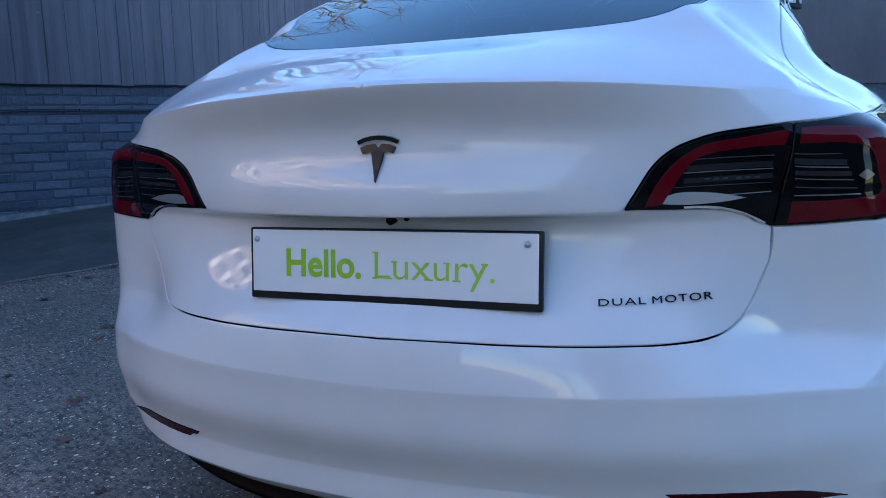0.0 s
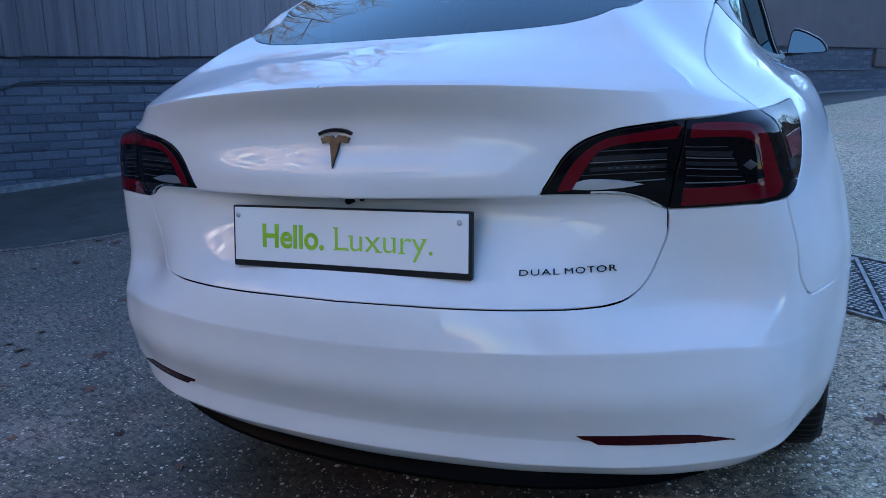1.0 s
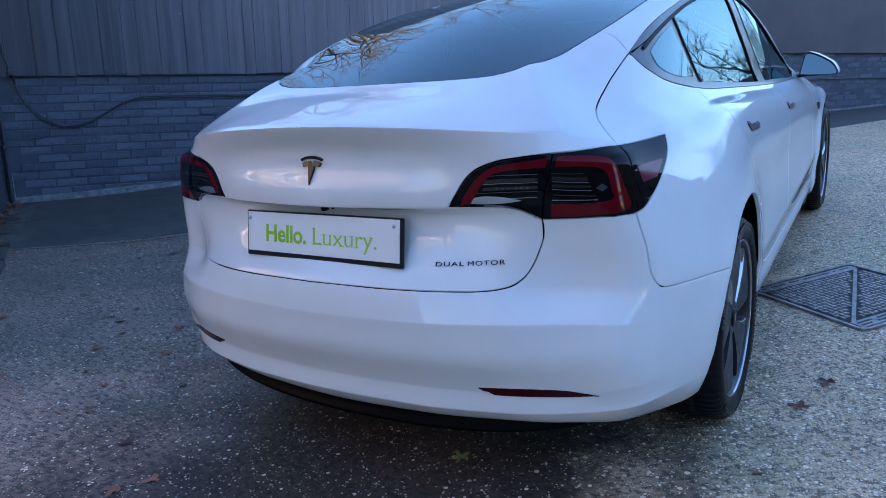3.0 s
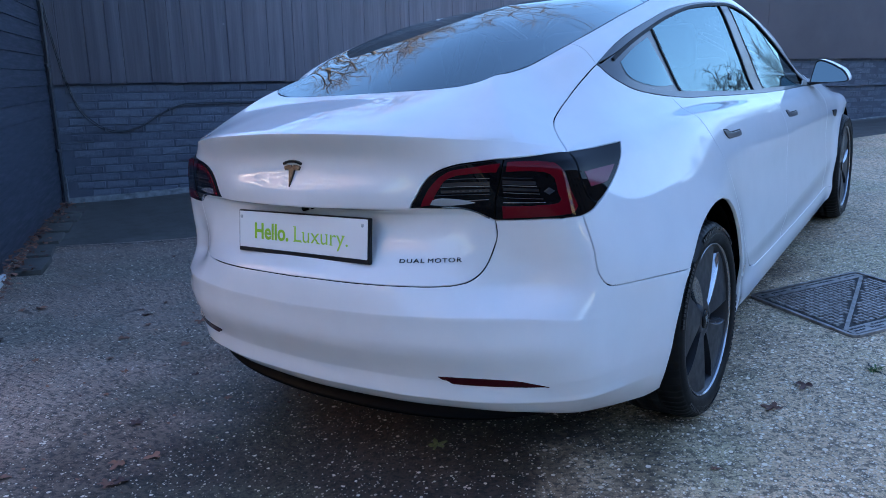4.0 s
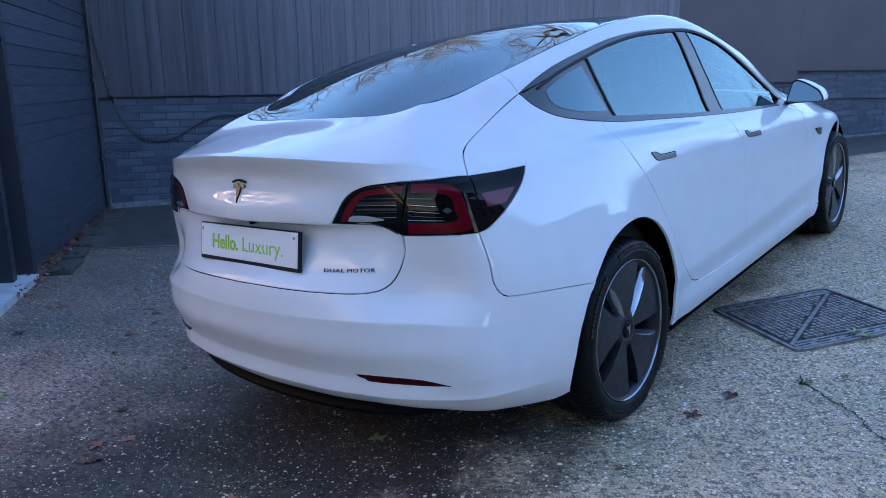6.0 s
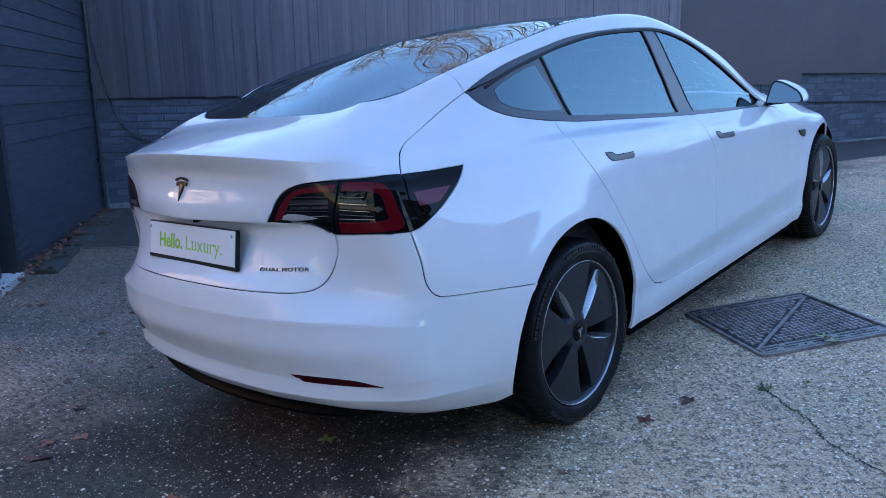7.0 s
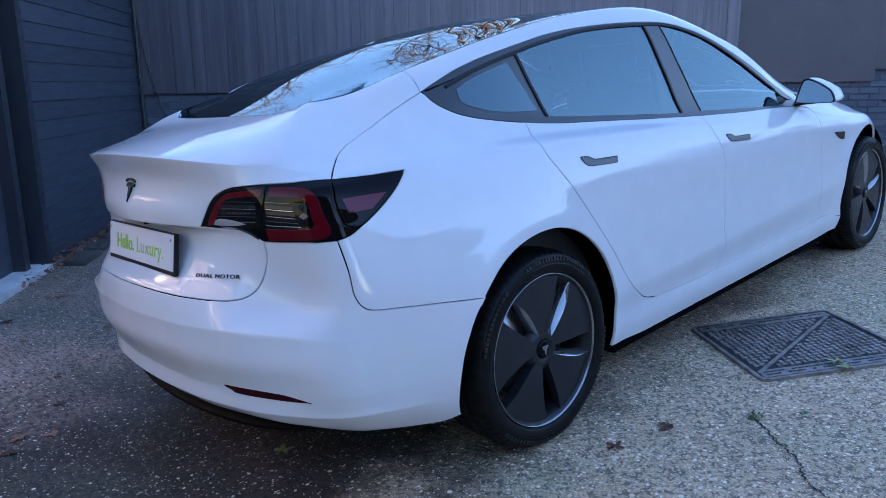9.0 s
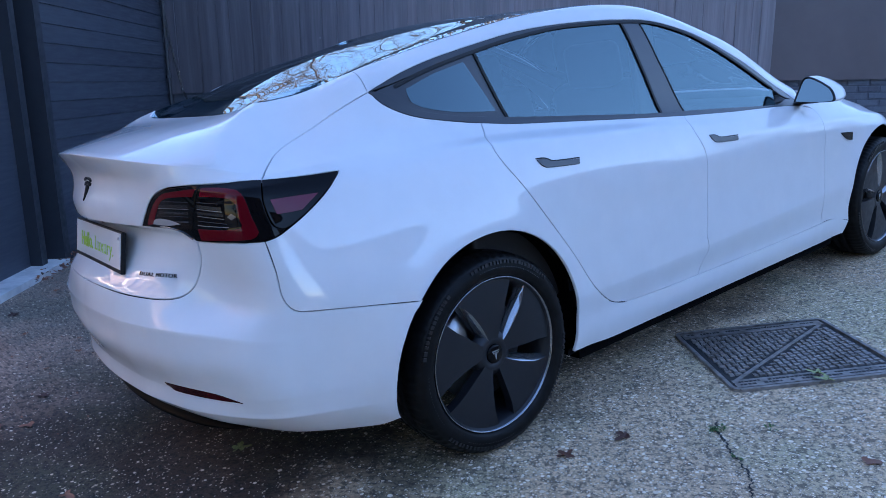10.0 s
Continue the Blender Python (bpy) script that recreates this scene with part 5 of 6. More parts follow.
def lathe(name, profile, seg, mat, parent, axis="x", at=(0, 0, 0), smooth=True, label="", wobble=None):
    """A solid of revolution: profile of (along the axis, radius)."""
    rows_ = []
    for k in range(seg):
        a = 2 * math.pi * k / seg
        row = []
        for i, (h, r) in enumerate(profile):
            if wobble:
                r = wobble(i, k, r)
            c, d = r * math.cos(a), r * math.sin(a)
            row.append((at[0] + h, at[1] + c, at[2] + d) if axis == "x" else (at[0] + c, at[1] + h, at[2] + d) if axis == "y" else (at[0] + c, at[1] + d, at[2] + h))
        rows_.append(row)
    n = len(profile)
    f = [(k * n + i, k * n + i + 1, (k + 1) % seg * n + i + 1, (k + 1) % seg * n + i) for k in range(seg) for i in range(n - 1)]
    ob = mesh_object(name, np.array(rows_).reshape(-1, 3), f, mat, parent, smooth)
    if label:
        ob["label"] = label
    return ob


lathe("reversing_camera", [(0.0, 0.0), (0.0, 0.006), (0.003, 0.0075), (0.02, 0.008)], 24, LAMP_BLACK, car, "y", (0.0, 0.118, 0.842), label="small black reversing camera")
lathe("plate_lamp", [(0.0, 0.0), (0.0, 0.004), (0.02, 0.005)], 16, LAMP_BLACK, car, "y", (0.028, 0.124, 0.845))


def words(text, size, mat, depth=0.0, fat=0.0, space=1.0, shear=0.0):
    cu = bpy.data.curves.new("words", "FONT")
    cu.body, cu.size, cu.extrude, cu.offset, cu.space_character, cu.shear = text, size, depth, fat, space, shear
    cu.resolution_u = 6
    ob = bpy.data.objects.new("words", cu)
    me = bpy.data.meshes.new_from_object(ob)
    bpy.data.objects.remove(ob)
    bpy.data.curves.remove(cu)
    me.materials.clear()
    me.materials.append(mat)
    return me


def fit_width(me, width, height=None):
    """Shift and stretch letters to start at 0 and be so wide."""
    co = np.array([v.co for v in me.vertices])
    lo, hi = co.min(0), co.max(0)
    co[:, 0] = (co[:, 0] - lo[0]) * width / (hi[0] - lo[0])
    k = width / (hi[0] - lo[0]) if height is None else height / (hi[1] - lo[1])
    co[:, 1] = co[:, 1] * k if height is None else (co[:, 1] - lo[1]) * k
    return co


def set_co(me, co):
    me.vertices.foreach_set("co", np.asarray(co, np.float32).ravel())
    me.update()


for k, (text, x0, x1) in enumerate((("DUAL", 0.346, 0.415), ("MOTOR", 0.424, 0.508))):
    me = words(text, 0.02, BADGE, 0.0012, 0.0, 1.15)
    co = fit_width(me, x1 - x0, 0.0125)
    d = co[:, 2].copy()
    guess = np.stack([x0 + co[:, 0], 0.075 + 0.206 * (x0 + co[:, 0]) ** 2 + 0.6 * (x0 + co[:, 0]) ** 4, 0.7145 + co[:, 1]], 1)
    uv = snap_all(guess)
    set_co(me, sample(GRID, uv) + sample(NORMAL, uv) * (d + 0.0016)[:, None])
    ob = new("lettering", me)
    ob.parent = car
    ob["label"] = "dark chrome letters reading " + text

# number plate with a slogan
PLATE = Matrix.Translation((-0.0015, 0.0985, 0.769)) @ Matrix.Rotation(math.atan2(0.024, 0.121), 4, "X").inverted()
# plate axes: x to the car's right, z up the plate, -y towards the viewer


def box_bm(sx, sy, sz, bevel, seg=3):
    bm = bmesh.new()
    bmesh.ops.create_cube(bm, size=1.0, matrix=Matrix.Diagonal((sx, sy, sz, 1)))
    if bevel:
        bmesh.ops.bevel(bm, geom=bm.edges[:], offset=bevel, segments=seg, profile=0.6, affect="EDGES")
    return bm


def part(name, bm, mat, parent, label="", m=None, smooth=True):
    if m is not None:
        bmesh.ops.transform(bm, matrix=m, verts=bm.verts)
    me = bpy.data.meshes.new(name)
    bm.to_mesh(me)
    bm.free()
    me.materials.append(mat)
    if smooth:
        me.shade_smooth()
        me.set_sharp_from_angle(angle=radians(35))
    ob = new(name, me)
    ob.parent = parent
    if label:
        ob["label"] = label
    return ob


plate = part("number_plate", box_bm(0.532, 0.014, 0.126, 0.004), PLASTIC, car, "black plate holder with a white show plate", PLATE)
part("plate_sheet", box_bm(0.520, 0.003, 0.109, 0.001, 1), PLATE_WHITE, plate, "white plate with green words", PLATE @ Matrix.Translation((0, -0.0075, 0.0045)))
for sx in (-0.250, 0.243):
    lathe("screw", [(-0.0125, 0.0), (-0.0125, 0.0012), (-0.0118, 0.0034), (-0.0105, 0.0052), (-0.008, 0.0054)], 20, SCREW, plate, "y", (sx, 0.0, 0.042)).data.transform(PLATE)


def serif_bars(co, x0, x1):
    """Short feet and heads for upright letters whose corners are co."""
    v, f = [], []
    tall = co[:, 1].max()
    body = np.median(co[(co[:, 1] > 0.4 * tall) & (co[:, 1] < 0.85 * tall), 1].max(keepdims=True))
    for level, top in ((0.0, 0), (body, 1), (tall, 1)):
        xs = np.sort(co[np.abs(co[:, 1] - level) < 0.0012, 0])
        xs = xs[xs < x1 - 0.012]
        groups = np.split(xs, np.where(np.diff(xs) > 0.0072)[0] + 1) if len(xs) else []
        for g in groups:
            if len(g) < 2 or np.ptp(g) > 0.016:
                continue
            lo, hi = g.min() - 0.0042, g.max() + (0.0042 if not top else 0.0012)
            z0_, z1_ = (level - 0.0004, level + 0.0022) if not top else (level - 0.0022, level + 0.0004)
            n0 = len(v)
            v += [(lo, z0_, 0.0), (hi, z0_, 0.0), (hi, z1_, 0.0), (lo, z1_, 0.0)]
            f.append((n0, n0 + 1, n0 + 2, n0 + 3))
    return v, f


for text, x0, x1, z0, fat, mat, size in (("Hello.", -0.190, -0.0445, -0.020, 0.0016, GREEN_BOLD, 0.066), ("Luxury.", -0.019, 0.190, -0.020, -0.0004, GREEN_THIN, 0.066)):
    me = words(text, size, mat, 0.0004, fat, 1.0)
    co = np.array([v.co for v in me.vertices])
    co[:, 0] = (co[:, 0] - co[:, 0].min()) * (x1 - x0) / np.ptp(co[:, 0]) + x0
    if fat < 0:
        v, f = serif_bars(co, x0, x1)
        for q in f:
            mesh_object("serif", [PLATE @ Vector((v[k][0], -0.0097, z0 + v[k][1])) for k in q], [(0, 1, 2, 3)], mat, plate)
    set_co(me, [PLATE @ Vector((a, -0.0094 - c, z0 + b)) for a, b, c in co])
    ob = new("slogan", me)
    ob.parent = plate
    ob["label"] = "green printed word " + text

# ---- wheels ----
def wheel(at, s, turn):
    hub = new("wheel")
    hub.parent = car
    hub.matrix_local = Matrix.Translation(at) @ (Matrix.Rotation(math.pi, 4, "Z") if s < 0 else Matrix.Identity(4)) @ Matrix.Rotation(radians(turn), 4, "X")
    hub["label"] = "dark five-bladed wheel with a road tyre"
    t = [(-0.095, 0.228), (-0.108, 0.240), (-0.117, 0.270), (-0.112, 0.305), (-0.098, 0.325), (-0.075, 0.332), (-0.058, 0.3335), (-0.056, 0.327), (-0.048, 0.327), (-0.046, 0.334), (-0.016, 0.3345), (-0.014, 0.328), (-0.004, 0.328), (-0.002, 0.3345), (0.028, 0.3345), (0.030, 0.328), (0.038, 0.328), (0.040, 0.334), (0.066, 0.3325), (0.082, 0.3305), (0.096, 0.3255), (0.105, 0.317), (0.1095, 0.308), (0.1105, 0.304), (0.1120, 0.302), (0.1165, 0.288), (0.1185, 0.272), (0.1165, 0.254), (0.1150, 0.250), (0.1145, 0.246), (0.109, 0.236), (0.102, 0.229), (0.095, 0.224)]
    t = [(h, 0.247 + (r - 0.224) * 0.709) for h, r in t]
    lathe("tyre", t, 216, RUBBER, hub, label="black road tyre", wobble=lambda i, k, r: r - (0.0045 if 18 <= i <= 21 and k % 3 == 0 else 0) - (0.002 if i in (5, 6, 9, 10, 13, 14, 17) and k % 6 == 0 else 0))
    r_ = random.Random(9)
    bm = bmesh.new()
    for start, end, rad, high in ((15, 80, 0.2985, 0.011), (100, 140, 0.2985, 0.011), (195, 262, 0.2985, 0.011), (285, 330, 0.2985, 0.011), (20, 75, 0.2835, 0.004), (150, 185, 0.2835, 0.004), (210, 250, 0.2835, 0.004)):
        a = start
        while a < end:
            w = r_.uniform(1.2, 2.6) * (1.0 if high > 0.005 else 0.5)
            q = [bm.verts.new((x, (rad + d) * math.cos(radians(b)), (rad + d) * math.sin(radians(b)))) for x, d, b in ((0.1150, -high / 2, a), (0.1150, -high / 2, a + w), (0.1128, high / 2, a + w), (0.1128, high / 2, a))]
            top = [bm.verts.new(v.co + Vector((0.0042, 0, 0))) for v in q]
            bm.faces.new(top)
            for m_ in range(4):
                bm.faces.new((q[m_], q[(m_ + 1) % 4], top[(m_ + 1) % 4], top[m_]))
            a += w + r_.uniform(0.7, 1.6)
    part("sidewall_relief", bm, SIDEWALL, hub, "raised black bars on the tyre wall", smooth=False)["kind"] = "stuff"
    rim = lathe("rim", [(0.1035, 0.2448), (0.1055, 0.2460), (0.1085, 0.2475), (0.1092, 0.2487), (0.1085, 0.2500), (0.104, 0.2510), (0.095, 0.2500)], 120, RIM_EDGE, hub, label="bright machined rim edge")
    lathe("barrel", [(-0.09, 0.246), (-0.06, 0.226), (0.05, 0.222), (0.090, 0.234), (0.0985, 0.2405), (0.1036, 0.2449)], 72, RIM_DARK, hub)
    lathe("brake_disc", [(0.0, 0.0), (0.03, 0.05), (0.032, 0.165), (0.012, 0.168)], 64, SCREW, hub, label="grey brake disc")
    cover = lathe("hub_cover", [(0.060, 0.078), (0.086, 0.070), (0.094, 0.052), (0.094, 0.034), (0.090, 0.031)], 60, RIM_DARK, hub)
    lathe("hub_cap", [(0.088, 0.032), (0.096, 0.0305), (0.099, 0.027), (0.0995, 0.0)], 48, LAMP_BLACK, hub, label="black hub cap with a pale mark")
    bm = bmesh.new()
    for z0, z1, w0, w1 in ((0.013, 0.009, 0.015, 0.0145), (0.006, -0.017, 0.0065, 0.0012), (0.0068, 0.003, 0.013, 0.0115)):
        q = [bm.verts.new(p) for p in ((0.1004, -w0, z0), (0.1004, w0, z0), (0.1004, w1, z1), (0.1004, -w1, z1))]
        bm.faces.new(q)
    part("hub_mark", bm, SCREW, hub, m=Matrix.Rotation(radians(-turn), 4, "X"))
    # five blades, with slots between them
    for k in range(5):
        mid = radians(72 * k)
        rr = np.linspace(0.052, 0.2415, 12)
        top, chamfer, low = [], [], []
        for r in rr:
            f = (r - 0.052) / 0.1895
            half0 = radians(36) - (0.0075 + 0.016 * min(1, f * 1.4)) / r * (0.9 + 0.3 * f)
            half1 = radians(36) - (0.0075 + 0.020 * min(1, f * 1.4)) / r * (0.9 + 0.3 * f)
            x = 0.094 + 0.010 * math.sin(f * 2.2) - 0.006 * f
            wide = 0.021 * (0.35 + 0.65 * math.sin(math.pi * min(1, 0.15 + 0.85 * f))) / r
            aa = np.linspace(mid - half0, mid + half1 - wide, 9)
            top.append([(x, r * math.cos(a), r * math.sin(a)) for a in aa])
            a0 = mid + half1 - wide
            chamfer.append([(x - 0.030 * g, r * math.cos(a0 + wide * h), r * math.sin(a0 + wide * h)) for g, h in ((0, 0), (0.06, 0.12), (0.5, 0.6), (1.0, 1.0), (1.25, 1.02))])
            low.append([(x - 0.035, r * math.cos(aa[0]), r * math.sin(aa[0])), (x - 0.002, r * math.cos(aa[0]), r * math.sin(aa[0])), (x, r * math.cos(aa[0] + 0.004), r * math.sin(aa[0] + 0.004))])
        bent_bar("blade", top, RIM_DARK, hub, label="satin dark grey wheel blade")
        bent_bar("blade_flank", chamfer, RIM_GLOSS, hub, label="glossy slanted flank of a blade")
        bent_bar("blade_edge", low, RIM_DARK, hub)
    return hub


for axle in (AXLE_REAR, AXLE_FRONT):
    for s in (1, -1):
        wheel((s * 0.792, axle, 0.3235), s, 26 if axle < 2 else -8)

# ---- door mirrors ----
def mirror(s):
    root = new("door_mirror")
    root.parent = car
    root["label"] = "white door mirror with a black foot"
    fx = lambda p: (s * p[0], p[1], p[2])
    # outline of the glass in its plane, corner by corner
    rim = np.array([(0.828, 3.03, 0.906), (0.838, 3.065, 0.965), (0.850, 3.082, 1.008), (0.872, 3.070, 1.019), (0.925, 3.03, 1.013), (0.968, 3.00, 0.998), (0.990, 2.998, 0.975), (1.004, 3.00, 0.945), (1.006, 3.008, 0.922), (0.985, 3.012, 0.912), (0.93, 3.02, 0.907), (0.87, 3.03, 0.903)])
    rim = even(np.vstack([rim, rim[:1]]), 0.008)[:-1]
    mid = rim.mean(0)
    face = np.array((0.06, -0.92, 0.40))
    face /= np.linalg.norm(face)
    rim = rim - ((rim - mid) @ face)[:, None] * face
    ahead = np.array((0.10, 0.99, 0.0))
    rows_ = []
    for scale, push in ((0.94, 0.010), (0.965, -0.006), (1.0, -0.004), (1.03, 0.006), (1.045, 0.03), (1.02, 0.07), (0.90, 0.115), (0.65, 0.145), (0.25, 0.158), (0.01, 0.16)):
        rows_.append([tuple(mid + (p - mid) * scale + ahead * push) for p in np.vstack([rim, rim[:1]])])
    a = np.array(rows_) * (s, 1, 1)
    shell_ = bent_bar("mirror_shell", a[3:] if s < 0 else a[3:][:, ::-1], PAINT, root, label="white mirror shell")
    bent_bar("mirror_rim", a[:4] if s < 0 else a[:4][:, ::-1], PLASTIC, root, label="black rim round the glass")
    g = [tuple((mid + (p - mid) * 0.95 + ahead * 0.002) * (s, 1, 1)) for p in rim]
    mesh_object("mirror_glass", g, [tuple(range(len(g)))] if s < 0 else [tuple(range(len(g)))[::-1]], MIRROR, root)["label"] = "silvered mirror glass"
    foot = [[fx((x, y + dy * w, z + dz)) for dy, dz in ((-1, 0), (-0.7, 0.008), (0.7, 0.008), (1, 0), (0.7, -0.010), (-0.7, -0.010), (-1, 0))] for x, y, z, w in ((0.80, 3.08, 0.905, 0.045), (0.835, 3.075, 0.908, 0.035), (0.87, 3.075, 0.912, 0.03), (0.91, 3.07, 0.914, 0.03))]
    bent_bar("mirror_foot", foot if s > 0 else foot[::-1], PLASTIC, root, label="black mirror foot")
    return root


mirror(1), mirror(-1)

# ---- inside the car ----
def cushion(name, sx, sy, sz, m, parent, mat, bevel=0.05):
    bm = bmesh.new()
    bmesh.ops.create_cube(bm, size=1.0, matrix=Matrix.Diagonal((sx, sy, sz, 1)))
    bmesh.ops.bevel(bm, geom=bm.edges[:], offset=min(bevel, 0.45 * min(sx, sy, sz)), segments=4, profile=0.5, affect="EDGES")
    return part(name, bm, mat, parent, m=m)


def seat(x, y, wide):
    root = new("seat")
    root.parent = car
    root["label"] = "black padded car seat"
    cushion("seat_cushion", wide, 0.52, 0.20, pose(x, y + 0.2, 0.46, 8), root, SEAT)
    cushion("seat_back", wide * 0.96, 0.16, 0.62, pose(x, y - 0.10, 0.80, 15), root, SEAT)
    for hx in ((x,) if wide < 0.8 else (x - 0.38, x + 0.38)):
        cushion("head_rest", 0.27, 0.10, 0.20, pose(hx, y - 0.215, 1.17, 12), root, SEAT, 0.04)


seat(0.37, 2.35, 0.52), seat(-0.37, 2.35, 0.52), seat(0.0, 1.42, 1.22)
cushion("dashboard", 1.36, 0.42, 0.22, pose(0, 3.15, 0.82), car, SEAT, 0.06)
lathe("steering_wheel", [(0.0, 0.165), (0.012, 0.178), (0.0, 0.19), (-0.012, 0.178), (0.0, 0.165)], 40, SEAT, car, "y", (-0.37, 2.83, 0.88))
mesh_object("cabin_floor", [(-0.80, 0.75, 0.33), (0.80, 0.75, 0.33), (0.80, 3.3, 0.33), (-0.80, 3.3, 0.33)], [(0, 1, 2, 3)], SEAT, car)
cushion("parcel_shelf", 1.10, 0.66, 0.04, pose(0, 0.92, 1.03, -3), car, SEAT, 0.015)
cushion("headlining", 0.86, 1.0, 0.02, pose(0, 1.95, 1.375), car, LINING, 0.008)
for s in (1, -1):
    cushion("door_lining", 0.05, 2.1, 0.52, pose(s * 0.775, 2.05, 0.66, 0, s * -3, 0), car, SEAT, 0.02)
    cushion("pillar_lining", 0.03, 0.14, 0.42, pose(s * 0.690, 2.06, 1.13, -15, s * -17, 0), car, LINING, 0.01)


# ---- cables and pipes on the walls ----
def smooth_line(points, n=10):
    return akima(np.array(points, float), n)


line = smooth_line([(0.02, 3.2), (0.015, 2.6), (0.02, 2.12), (0.05, 1.79), (0.11, 1.41), (0.20, 1.02), (0.34, 0.80), (0.55, 0.70), (0.76, 0.735), (0.95, 0.845), (1.07, 0.905), (1.25, 0.952), (1.6, 0.957), (2.4, 0.95), (3.4, 0.955), (5.0, 0.96)])
cable = new("wall_cable")
tagged(cable, "black twin cable slung along the brick wall", "cable")
for k, (ds, dz) in enumerate(((0, 0), (0.010, 0.014))):
    tube("strand", [at_wall(s + ds, 0.05 if z > 1.17 else 0.016, z + dz * (1 if s > 0.3 else 0.4)) for s, z in line], 0.0055, CABLE, cable)
for s, z in ((0.45, 0.728), (1.06, 0.905), (1.9, 0.957), (2.9, 0.955)):
    part("clip", box_bm(0.018, 0.022, 0.026, 0.004), DARK_METAL, cable, m=Matrix.Translation(at_wall(s, 0.02, z + 0.006)))
pipe = new("drain_pipe")
tagged(pipe, "thin dark pipe running down the wall corner", "pipe")
tube("pipe_tube", [at_left(0.11, 0.035, z) for z in (0.05, 1.0, 2.0, 3.2)], 0.016, CABLE, pipe)
for z in (0.55, 1.35):
    part("clip", box_bm(0.045, 0.045, 0.03, 0.006), CABLE, pipe, m=Matrix.Translation(at_left(0.11, 0.03, z)))
tube("pipe_tube", [at_left(0.05, 0.05, z) for z in (0.04, 0.16, 0.28)], 0.008, PALE, pipe)
tube("pipe_tube", [at_wall(-0.0, 0.05, 0.62), at_wall(0.16, 0.03, 0.615), at_wall(0.34, 0.012, 0.61)], 0.006, CABLE, pipe)

# sign on the far wall, of which only the end shows
sign = part("wall_sign", box_bm(1.0, 0.03, 0.42, 0.004), SIGN_BLACK, None, "", Matrix.Translation(at_wall(11.93, 0.065, 2.69)) @ Matrix.Rotation(math.atan2(BACK.y, BACK.x), 4, "Z"))
tagged(sign, "black sign board with white capital letters", "sign")
me = words("EN", 0.30, SIGN_WHITE, 0.003, 0.006)
co = np.array([v.co for v in me.vertices])
co[:, 0] += 12.40 - co[:, 0].max()
set_co(me, [at_wall(a, 0.084 + c, 2.555 + b) for a, b, c in co])
ob = new("lettering", me)
ob.parent = sign
ob["label"] = "white capital letters EN"
box = part("meter_box", box_bm(0.52, 0.05, 0.30, 0.01), PLASTER, None, "", Matrix.Translation(at_wall(14.3, 0.02, 1.20)) @ Matrix.Rotation(math.atan2(BACK.y, BACK.x), 4, "Z"))
tagged(box, "small painted box on the far wall", "box")
tube("conduit", [at_wall(s, 0.012, 1.0 + 0.004 * math.sin(3 * s)) for s in np.linspace(8.6, 13.9, 20)], 0.010, CABLE, None)
tagged(bpy.data.objects["conduit"], "thin dark conduit along the far wall", "conduit")

# ---- inspection cover in the ground ----
E1, E2 = Vector((0.5900, 0.8074, 0)), Vector((0.8074, -0.5900, 0))
MID = Vector((1.180, 2.222, 0))
HALF1, HALF2 = 0.312, 0.290


def cover_at(a, b, lift):
    p = MID + E1 * a + E2 * b
    q = on_ground(p.x, p.y)
    return q + SLOPE.to_3x3() @ Vector((0, 0, lift))


def prism(points, low, high):
    """Corners and faces of an upright prism over a plan polygon of the cover."""
    n = len(points)
    v = [cover_at(a, b, low) for a, b in points] + [cover_at(a, b, high) for a, b in points]
    return v, [tuple(range(n, 2 * n))] + [(i, (i + 1) % n, n + (i + 1) % n, n + i) for i in range(n)]


cover = new("inspection_cover")
cover.matrix_world = Matrix.Translation(cover_at(0, 0, 0))
tagged(cover, "worn cast-iron inspection cover set in the asphalt", "inspection cover")
inv = cover.matrix_world.inverted()


def cover_part(name, v, f, mat, label=""):
    ob = mesh_object(name, [inv @ Vector(p) for p in v], f, mat, cover)
    if label:
        ob["label"] = label
    return ob


def rounded(h1, h2, r, n=5):
    out = []
    for cx, cy, a0 in ((h1 - r, h2 - r, 0), (-h1 + r, h2 - r, 90), (-h1 + r, -h2 + r, 180), (h1 - r, -h2 + r, 270)):
        out += [(cx + r * math.cos(radians(a0 + 90 * k / n)), cy + r * math.sin(radians(a0 + 90 * k / n))) for k in range(n + 1)]
    return out


outer, inner = rounded(HALF1 + 0.014, HALF2 + 0.014, 0.035), rounded(HALF1, HALF2, 0.025)
k = len(outer)
v = [cover_at(a, b, z) for ring, z in ((outer, -0.02), (outer, 0.012), (inner, 0.012), (inner, -0.02)) for a, b in ring]
cover_part("frame", v, [(q * k + i, q * k + (i + 1) % k, (q + 1) * k + (i + 1) % k, (q + 1) * k + i) for q in range(3) for i in range(k)], IRON, "cast-iron frame")
plate_ring = rounded(HALF1 - 0.006, HALF2 - 0.006, 0.022)
v, f = prism(plate_ring, -0.02, 0.0045)
cover_part("lid_bed", v, f, IRON_LOW, "grimy bed between the studs")
